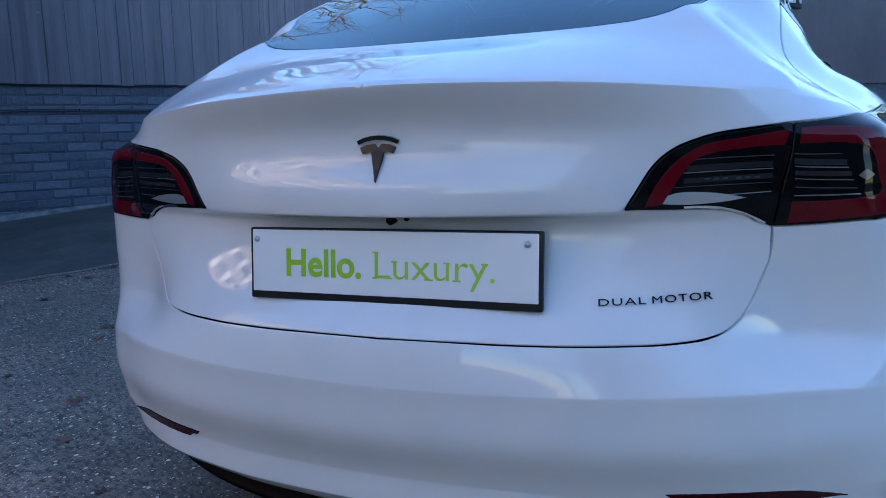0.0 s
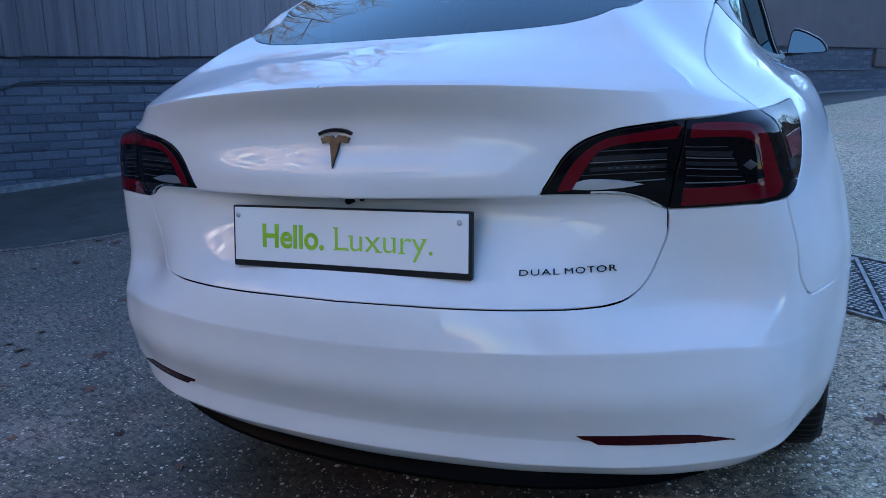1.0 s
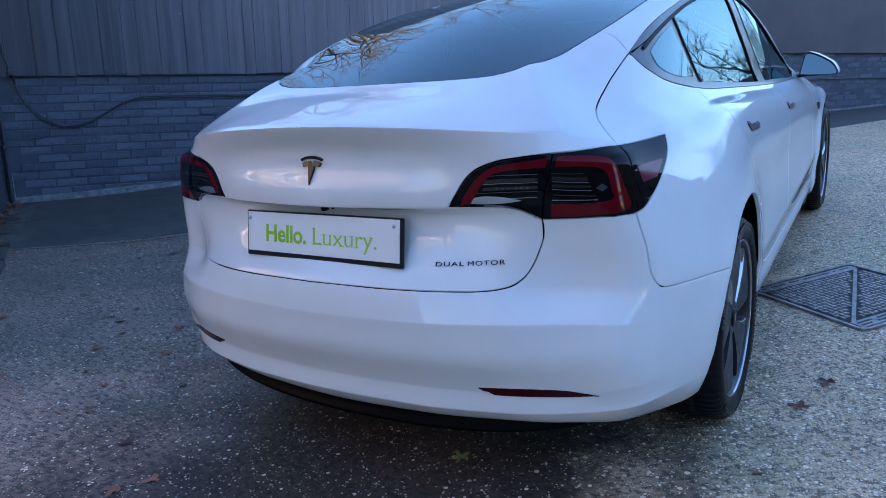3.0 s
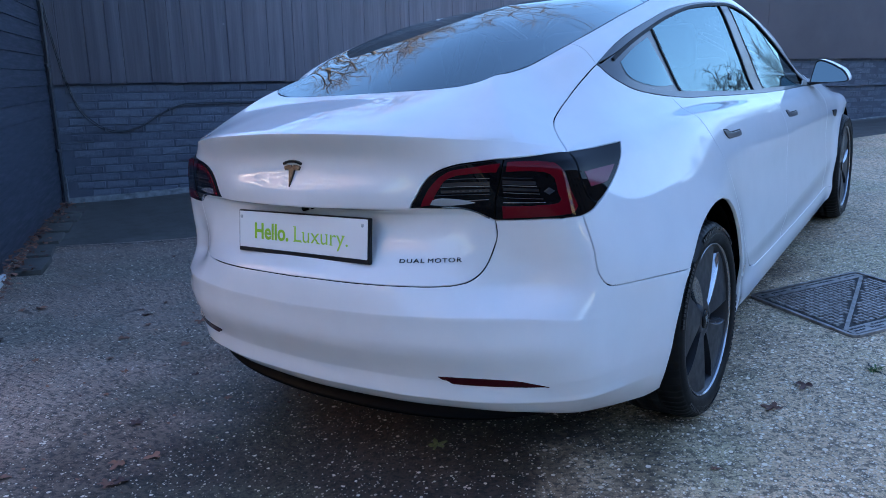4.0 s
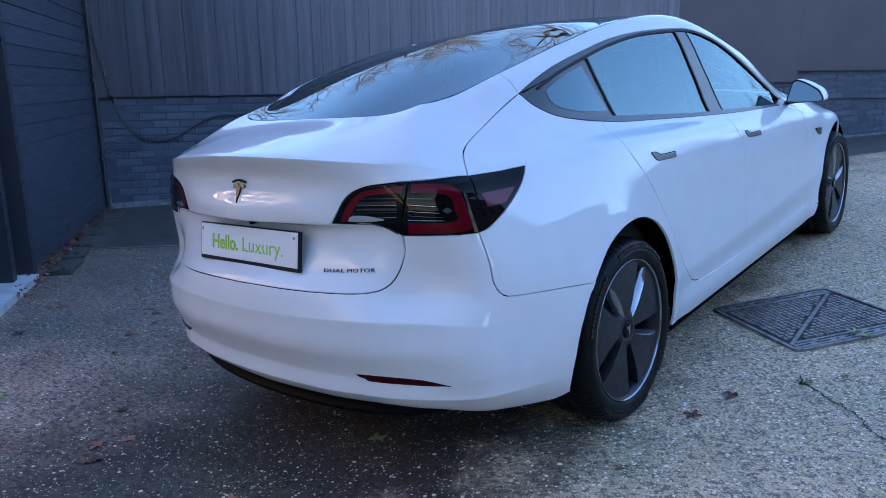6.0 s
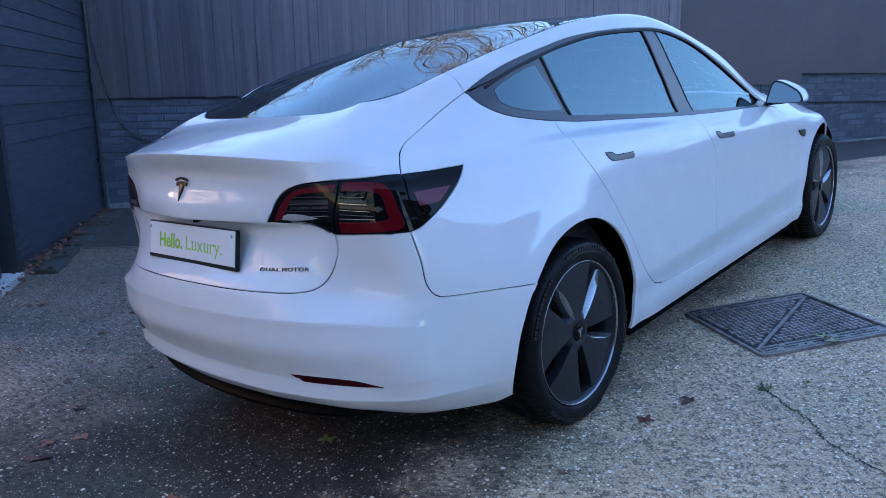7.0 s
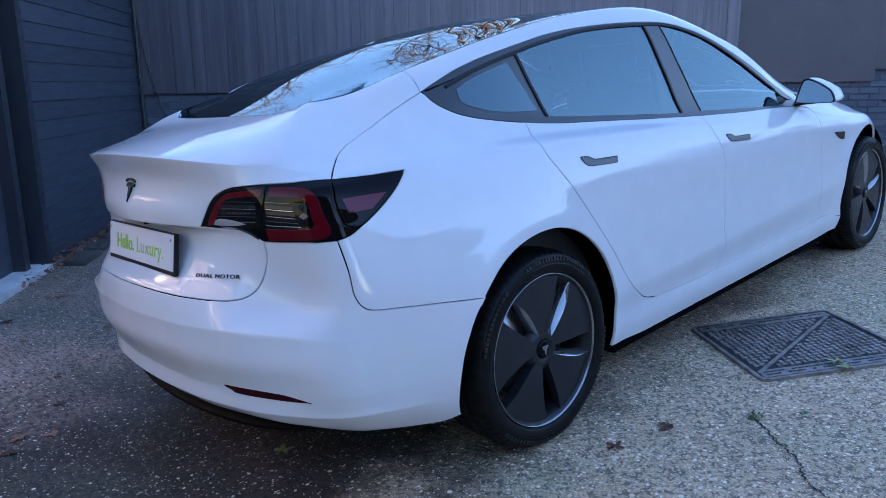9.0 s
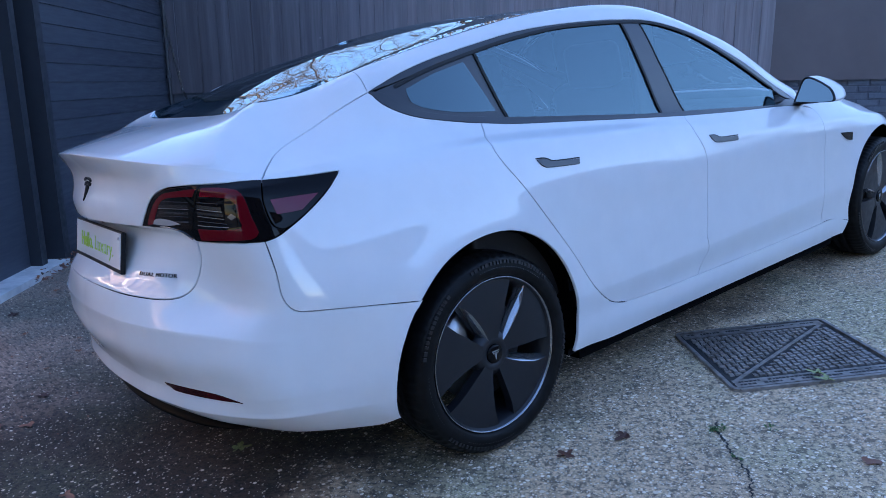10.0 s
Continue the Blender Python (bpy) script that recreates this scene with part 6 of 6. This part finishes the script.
# smooth borders with worn writing, and the bar across
for b0, b1 in ((-HALF2 + 0.010, -HALF2 + 0.062), (HALF2 - 0.072, HALF2 - 0.010)):
    v, f = prism([(-HALF1 + 0.012, b0), (HALF1 - 0.012, b0), (HALF1 - 0.012, b1), (-HALF1 + 0.012, b1)], 0.0, 0.0095)
    cover_part("border", v, f, IRON, "smooth border with worn writing")
rnd = random.Random(5)
for b0 in (-HALF2 + 0.030, HALF2 - 0.052, HALF2 - 0.030):
    a = -HALF1 + 0.03
    while a < HALF1 - 0.05:
        w = rnd.uniform(0.006, 0.014)
        v, f = prism([(a, b0 - 0.005), (a + w, b0 - 0.005), (a + w, b0 + 0.005), (a, b0 + 0.005)], 0.006, 0.0102)
        cover_part("writing_bar", v, f, IRON_LOW)
        a += w + rnd.choice((0.003, 0.003, 0.004, 0.005, 0.03))
d0, d1 = Vector((HALF1 - 0.03, -HALF2 + 0.06)), Vector((-HALF1 + 0.03, HALF2 - 0.07))
nn = Vector((-(d1 - d0).y, (d1 - d0).x)).normalized() * 0.008
v, f = prism([tuple(d0 - nn), tuple(d0 + nn), tuple(d1 + nn), tuple(d1 - nn)][::-1], 0.0, 0.0095)
cover_part("cross_bar", v, f, IRON, "flat bar across the lid")
sv, sf, pitch = [], [], 0.0265
for i in range(int(2 * HALF1 / pitch) - 1):
    for j in range(int((2 * HALF2 - 0.14) / pitch)):
        a, b = -HALF1 + 0.024 + (i + 0.5) * pitch, -HALF2 + 0.068 + (j + 0.5) * pitch
        q = Vector((a, b)) - d0
        if abs(q.x * (d1 - d0).y - q.y * (d1 - d0).x) / (d1 - d0).length < 0.020:
            continue
        la, lb = (0.0128, 0.0086) if (i + j) % 2 else (0.0086, 0.0128)
        n0 = len(sv)
        sv += [cover_at(a + x * la * t, b + y * lb * t, z) for z, t in ((0.003, 1.0), (0.0095, 0.82)) for x, y in ((-1, -1), (1, -1), (1, 1), (-1, 1))]
        sf += [tuple(n0 + c for c in q4) for q4 in ((4, 5, 6, 7), (0, 1, 5, 4), (1, 2, 6, 5), (2, 3, 7, 6), (3, 0, 4, 7))]
ob = cover_part("studs", sv, sf, IRON, "raised cross-hatched studs")
ob["kind"] = "stuff"

# ---- crack, leaves, chippings and weeds on the ground ----
def ground_strip(name, pts, width, mat, lift=0.003, wander=0.0, seed=0):
    r = random.Random(seed)
    p = smooth_line([(*q, 0) for q in pts], 14)[:, :2]
    v = []
    for i in range(len(p)):
        t = p[min(i + 1, len(p) - 1)] - p[max(i - 1, 0)]
        nrm = np.array((-t[1], t[0])) / max(np.linalg.norm(t), 1e-6)
        c = p[i] + nrm * r.uniform(-wander, wander)
        w = width * r.uniform(0.3, 1.2) / 2
        v += [on_ground(*(c - nrm * w), lift), on_ground(*(c + nrm * w), lift)]
    return mesh_object(name, v, [(2 * i, 2 * i + 2, 2 * i + 3, 2 * i + 1) for i in range(len(p) - 1)], mat)


tagged(ground_strip("crack", [(1.30, 1.56), (1.33, 1.50), (1.38, 1.46), (1.43, 1.41), (1.47, 1.385), (1.56, 1.30), (1.60, 1.235), (1.68, 1.18), (1.77, 1.13), (1.95, 1.05)], 0.008, IRON_LOW, 0.0035, 0.006, 2), "thin dark crack in the asphalt", "crack", kind="structure")
tagged(ground_strip("joint", [(-4.2, 0.75), (-3.75, 1.40), (-3.35, 1.95), (-2.9, 2.60), (-2.2, 3.55), (-1.2, 5.0), (0.4, 7.2)], 0.022, IRON_LOW, 0.012, 0.004, 4), "open joint between asphalt and concrete", "joint", kind="structure")
# loose slabs and litter in the gutter along the boards
rnd = random.Random(8)
for k in range(6):
    s0 = 0.35 + 0.44 * k
    w, d = rnd.uniform(0.32, 0.42), rnd.uniform(0.15, 0.20)
    c = at_left(s0 + w / 2, 0.16 + rnd.uniform(-0.02, 0.03), 0)
    bm = box_bm(w, d, 0.05, 0.012, 2)
    ob = part("gutter_slab", bm, APRON, None, "", Matrix.Translation((c.x, c.y, ground_z(c.x, c.y) + 0.006)) @ Matrix.Rotation(math.atan2(LEFT.y, LEFT.x) + rnd.uniform(-0.06, 0.06), 4, "Z") @ Matrix.Rotation(rnd.uniform(-0.03, 0.03), 4, "X"))
    tagged(ob, "worn dark concrete gutter slab beside the boards", "slab", "gutter slabs")


def leaf_mesh(r, size, lobes):
    """A dry leaf, curled, its edge lobed."""
    n = 36
    v, f = [(0, 0, 0.004)], []
    curl, ph = r.uniform(0.1, 0.5), r.uniform(0, 6)
    for i in range(n):
        a = 2 * math.pi * i / n
        q = size * (0.34 + 0.66 * abs(math.cos(lobes * a / 2 + ph)) ** 1.5) * (0.78 + 0.22 * math.cos(a))
        v.append((q * math.cos(a), 0.8 * q * math.sin(a), 0.003 + curl * size * abs(math.sin(a)) ** 2 * r.uniform(0.2, 0.6)))
    f = [(0, 1 + i, 1 + (i + 1) % n) for i in range(n)]
    me = bpy.data.meshes.new("leaf")
    me.from_pydata(v, [], f)
    me.materials.append(LEAF_BROWN)
    me.shade_smooth()
    return me


rnd = random.Random(21)
leaf_kinds = [leaf_mesh(rnd, rnd.uniform(0.022, 0.052), rnd.choice((3, 5, 5, 7))) for _ in range(8)]
spots = [(-1.55, 1.05), (-1.62, 0.80), (-1.40, 0.55), (-1.8, 0.62), (-1.35, 0.95), (-1.05, 0.35), (-2.0, 1.1), (-1.9, 1.45), (-1.6, 1.5), (-1.3, 1.35), (1.14, 1.28), (1.02, 0.62), (-0.85, -0.05), (-0.55, -0.35), (1.75, 1.6)]
spots += [(-0.638, -0.255), (-0.53, -0.31), (-0.58, -0.157), (1.087, 1.063), (-2.06, 0.9), (-1.956, 0.707), (-1.727, 0.426), (-1.528, 0.249), (-1.177, 0.019), (-0.738, 0.268)]
spots += [(rnd.uniform(-3.4, -0.9), rnd.uniform(-0.4, 2.4)) for _ in range(34)] + [(rnd.uniform(-0.9, 0.9), rnd.uniform(-0.9, 0.0)) for _ in range(6)]
for x, y in spots:
    ob = new("fallen_leaf", leaf_kinds[rnd.randrange(8)])
    ob.location = on_ground(x, y, 0.002)
    ob.rotation_euler = (rnd.uniform(-0.15, 0.15), rnd.uniform(-0.15, 0.15), rnd.uniform(0, 6.28))
    tagged(ob, "curled brown leaf lying on the asphalt", "leaf", "fallen leaves")
green_leaf = leaf_kinds[3].copy()
green_leaf.materials[0] = LEAF_GREEN
for x, y, lift, name, label in ((1.385, 2.083, 0.012, "fallen_leaf", "yellow-green leaf lying on the iron cover"), (1.432, 2.051, 0.012, "fallen_leaf", "yellow-green leaf lying on the iron cover"), (0.205, 0.36, 0.002, "fallen_leaf", "pale green leaf lying beside the rear wheel"), (-1.356, -0.329, 0.002, "fallen_leaf", "pale green leaf lying on the asphalt")):
    ob = new(name, green_leaf)
    ob.location = on_ground(x, y, lift)
    ob.rotation_euler = (0.05, -0.08, x * 7)
    tagged(ob, label, "leaf", "fallen leaves")
lv, lf = [], []
for k in range(420):
    c = at_left(rnd.uniform(0.1, 3.6), abs(rnd.gauss(0.04, 0.07)) + 0.01, 0)
    r, a, n0 = rnd.uniform(0.010, 0.030), rnd.uniform(0, 6.28), len(lv)
    z = ground_z(c.x, c.y) + rnd.uniform(0.012, 0.05)
    lv += [(c.x + r * math.cos(a + q), c.y + r * math.sin(a + q) * 0.7, z + rnd.uniform(-0.008, 0.012)) for q in (0, 1.4, 2.9, 4.3)]
    lf.append((n0, n0 + 1, n0 + 2, n0 + 3))
for k in range(900):
    x, y = rnd.uniform(-3.3, -0.4), rnd.uniform(-1.2, 2.6)
    c, r, a, n0 = on_ground(x, y), rnd.choice((0.003, 0.005, 0.007, 0.012)), rnd.uniform(0, 6.28), len(lv)
    lv += [(c.x + r * math.cos(a + q), c.y + r * math.sin(a + q) * 0.45, c.z + rnd.uniform(0.002, 0.006)) for q in (0, 1.4, 2.9, 4.3)]
    lf.append((n0, n0 + 1, n0 + 2, n0 + 3))
tagged(mesh_object("leaf_litter", lv, lf, LEAF_BROWN), "brown leaf litter heaped along the wall's foot", "leaf litter", kind="stuff")

tv, tf = [], []
for k in range(9000):
    if k % 3:
        x, y = rnd.uniform(-1.9, 2.9), rnd.gauss(0.4, 1.2)
    else:
        x, y = rnd.uniform(0.9, 3.2), rnd.uniform(-0.6, 4.0)
    near_cover = Vector((x, y, 0)) - MID
    if abs(near_cover.dot(E1)) < HALF1 + 0.03 and abs(near_cover.dot(E2)) < HALF2 + 0.03:
        continue
    if x < 0.7 and rnd.random() < 0.65:
        continue
    r = rnd.choice((0.0015, 0.0018, 0.0024, 0.003, 0.0045))
    p, a, n0 = on_ground(x, y), rnd.uniform(0, 6.28), len(tv)
    q = [(r * math.cos(a + b) * rnd.uniform(0.7, 1.3), r * math.sin(a + b) * rnd.uniform(0.7, 1.3)) for b in (0, 1.57, 3.14, 4.71)]
    tv += [(p.x + dx, p.y + dy, p.z - 0.001) for dx, dy in q] + [(p.x + dx * 0.6, p.y + dy * 0.6, p.z + r * 0.55) for dx, dy in q]
    tf += [tuple(n0 + c for c in f4) for f4 in ((4, 5, 6, 7), (0, 1, 5, 4), (1, 2, 6, 5), (2, 3, 7, 6), (3, 0, 4, 7))]
tagged(mesh_object("chippings", tv, tf, STONE), "small pale stone chippings bedded in the asphalt", "chippings", kind="stuff")

wv, wf = [], []
for x, y, m_ in ((1.335, 1.51, 26), (1.32, 1.49, 18), (1.45, 1.62, 10), (0.62, 0.10, 8), (0.20, 0.36, 6), (0.40, -0.05, 7), (1.47, 1.39, 9), (1.30, 2.05, 6), (1.32, 1.93, 6), (-1.1, 1.0, 5)):
    for k in range(m_):
        p, a, n0 = on_ground(x + rnd.gauss(0, 0.012), y + rnd.gauss(0, 0.012)), rnd.uniform(0, 6.28), len(wv)
        w, h = rnd.uniform(0.002, 0.005), rnd.uniform(0.004, 0.014)
        dx, dy = math.cos(a), math.sin(a)
        wv += [(p.x, p.y, p.z), (p.x + dx * h * 0.7 - dy * w, p.y + dy * h * 0.7 + dx * w, p.z + h * 0.6), (p.x + dx * h * 1.4, p.y + dy * h * 1.4, p.z + h * 0.7), (p.x + dx * h * 0.7 + dy * w, p.y + dy * h * 0.7 - dx * w, p.z + h * 0.6)]
        wf.append((n0, n0 + 1, n0 + 2, n0 + 3))
tagged(mesh_object("weeds", wv, wf, WEED), "tiny green weeds in cracks of the asphalt", "weeds", kind="stuff")

# ---- mirrored bare trees and sunlit block across the street, and unseen blocks for shade ----
def bare_tree(x, y, height, seed, twig=0.007, forks=5):
    r = random.Random(seed)
    tv, tf, cv, cf = [], [], [], []

    def limb(p, d, length, rad, depth):
        n = 4 if depth < 3 else 3
        pts, dirs = [p], d.copy()
        for k in range(n):
            dirs = (dirs + Vector((r.gauss(0, 0.16), r.gauss(0, 0.16), r.gauss(0.03, 0.10)))).normalized()
            pts.append(pts[-1] + dirs * length / n)
        v, f = (tv, tf) if depth == 0 else (cv, cf)
        side = 7 if depth == 0 else 5 if depth < 2 else 3
        n0 = len(v)
        for k, q in enumerate(pts):
            t = (pts[min(k + 1, n)] - pts[max(k - 1, 0)]).normalized()
            a = t.orthogonal().normalized()
            b = t.cross(a)
            w = rad * (1 - 0.45 * k / n)
            v += [tuple(q + a * w * math.cos(6.283 * j / side) + b * w * math.sin(6.283 * j / side)) for j in range(side)]
        f += [(n0 + k * side + j, n0 + k * side + (j + 1) % side, n0 + (k + 1) * side + (j + 1) % side, n0 + (k + 1) * side + j) for k in range(n) for j in range(side)]
        if depth < forks:
            for k in range(r.choice((3, 4)) if depth < 3 else 3):
                i = r.randint(2 if depth < 1 else 1, n)
                t = (pts[i] - pts[i - 1]).normalized()
                a = r.uniform(0, 6.283)
                o = t.orthogonal().normalized()
                out = (o * math.cos(a) + t.cross(o) * math.sin(a)) * r.uniform(0.55, 1.0) + t * r.uniform(0.5, 0.9) + Vector((0, 0, 0.18))
                limb(pts[i], out.normalized(), length * r.uniform(0.55, 0.78), max(twig, rad * 0.53), depth + 1)

    z0 = ground_z(x, y)
    limb(Vector((x, y, z0 - 0.1)), Vector((0, 0, 1)), height * 0.36, height * 0.017, 0)
    root = new("bare_tree")
    root.location = (x, y, z0)
    tagged(root, "tall leafless winter tree across the street", "tree", "street trees")
    mesh_object("trunk", [Vector(q) - root.location for q in tv], tf, BARK, root, True)
    mesh_object("crown", [Vector(q) - root.location for q in cv], cf, BARK, root, True)


for k, (x, y, h) in enumerate(((6.0, 23.5, 8.0), (8.5, 25.0, 9.0), (4.5, 25.0, 8.0), (11.0, 25.0, 9.0), (14.0, 25.0, 8.0), (17.0, 28.0, 6.5), (12.5, 29.0, 9.0), (7.0, 28.5, 9.0), (-15.5, 10.0, 14.0), (-12.5, 11.5, 13.0), (-14.0, 15.0, 14.0), (-18.0, 3.0, 13.0), (-11.0, 17.0, 13.0), (3.0, -16.0, 13.0))):
    bare_tree(x, y, h, 40 + k, 0.006 if y > 20 else 0.0045, 6 if y > 20 or x < -10 else 5)

# a street lamp behind the wall, its arm bowed over
street_lamp = new("street_lamp")
street_lamp.location = on_ground(2.5, 17.3)
tagged(street_lamp, "grey steel street lamp with a bowed arm", "street lamp")
lamp_line = [(0, 0, 0), (0, 0, 1.8), (0.0, 0, 3.4), (0.08, -0.05, 4.6), (0.30, -0.15, 5.2), (0.70, -0.28, 5.55), (1.10, -0.38, 5.66)]
tube("pole", smooth_line(lamp_line), 0.05, DARK_METAL, street_lamp)
part("lamp_head", box_bm(0.55, 0.24, 0.12, 0.04), SIGN_BLACK, street_lamp, m=Matrix.Translation((1.3, -0.43, 5.66)))


def building(at, turn, wide, deep, high, floors, bays, balconies, label, brick=FACADE, skip=4):
    """A plain block: its street front runs along its own x axis."""
    root = new("apartment_building")
    root.matrix_world = Matrix.Translation((at[0], at[1], ground_z(*at))) @ Matrix.Rotation(radians(turn), 4, "Z")
    tagged(root, label, "building", "blocks across the street")

    def box(name, a0, a1, d0, d1, z0, z1, mat, label=""):
        v = [(a, d, z) for z in (z0, z1) for a, d in ((a0, d0), (a1, d0), (a1, d1), (a0, d1))]
        ob = mesh_object(name, v, [(0, 1, 5, 4), (1, 2, 6, 5), (2, 3, 7, 6), (3, 0, 4, 7), (4, 5, 6, 7)], mat, root)
        if label:
            ob["label"] = label

    box("wall", -wide / 2, wide / 2, -deep, 0, -2, high, brick)
    box("roof", -wide / 2 - 0.3, wide / 2 + 0.3, -deep - 0.3, 0.3, high, high + 0.3, DARK_METAL)
    for i in range(bays):
        for j in range(floors):
            a, z = -wide / 2 + (i + 0.5) * wide / bays - 0.75, 1.0 + (high - 1.4) / floors * j
            box("window", a, a + 1.1, 0.0, 0.03, z + 0.4, z + 1.6, LAMP_BLACK)
            if balconies and (i * 5 + j * 3) % skip:
                box("balcony", a - 0.5, a + 1.2, 0.0, 0.5, z - 0.45, z + 0.20, FACADE_PALE, "pale balcony front in the sun")


building((-15.5, -12.0), -50, 34, 8, 12.5, 5, 12, True, "brown brick block with pale sunlit balconies")
# mirrored in the lamps; raised to hold sky light off the tail
building((12.5, -13.0), 42, 20, 8, 11.0, 3, 6, False, "low brown brick terrace across the street", FACADE_DARK)
# added out of view to keep the low sun off the yard
building((26.0, 26.0), 90, 26, 8, 7.0, 2, 6, False, "low brown brick block added out of view to shade the yard", FACADE_DARK)
# mirrored in the paint; also placed and raised to shade the yard
building((26.0, 4.0), 90, 17.8, 8, 8.5, 3, 5, False, "unseen brown brick block that keeps the sun off the yard")
building((15.0, 36.0), 155, 34, 8, 5.5, 2, 8, False, "low brown brick block behind the bare trees")


# ---- the many small pieces of the setting ----
rv, rf, rnd, made = [], [], random.Random(11), 0
for row in range(17):
    z = 1.395 - BRICK_H * (row + 1)
    if z < -0.05:
        break
    for col in range(-1, 58):
        s0 = col * BRICK_L + (BRICK_L / 2 if row % 2 else 0) + rnd.uniform(-0.006, 0.006)
        if s0 < 0.0 or s0 > 15.3 or z + BRICK_H < base_height(s0) - 0.02:
            continue
        if z > 1.19 and s0 < STEP_S:
            continue
        if s0 < 5.0 and made < 300 and z < 1.17:
            ob = new("brick", brick_meshes[rnd.randrange(10)])
            ob.location = at_wall(s0, -0.014, z)
            ob.parent = wall_back
            made += 1
        else:
            v, f = brick_shape(BRICK_L - 0.004, BRICK_H, 0.012 + 0.0025 * rnd.randrange(4) if s0 < STEP_S else 0.0095, rnd.randrange(999))
            b = len(rv)
            rv += to_wall(v, s0, z)
            rf += [tuple(b + i for i in q) for q in f]
tagged(mesh_object("bricks", rv, rf, BRICK, wall_back), kind="stuff")
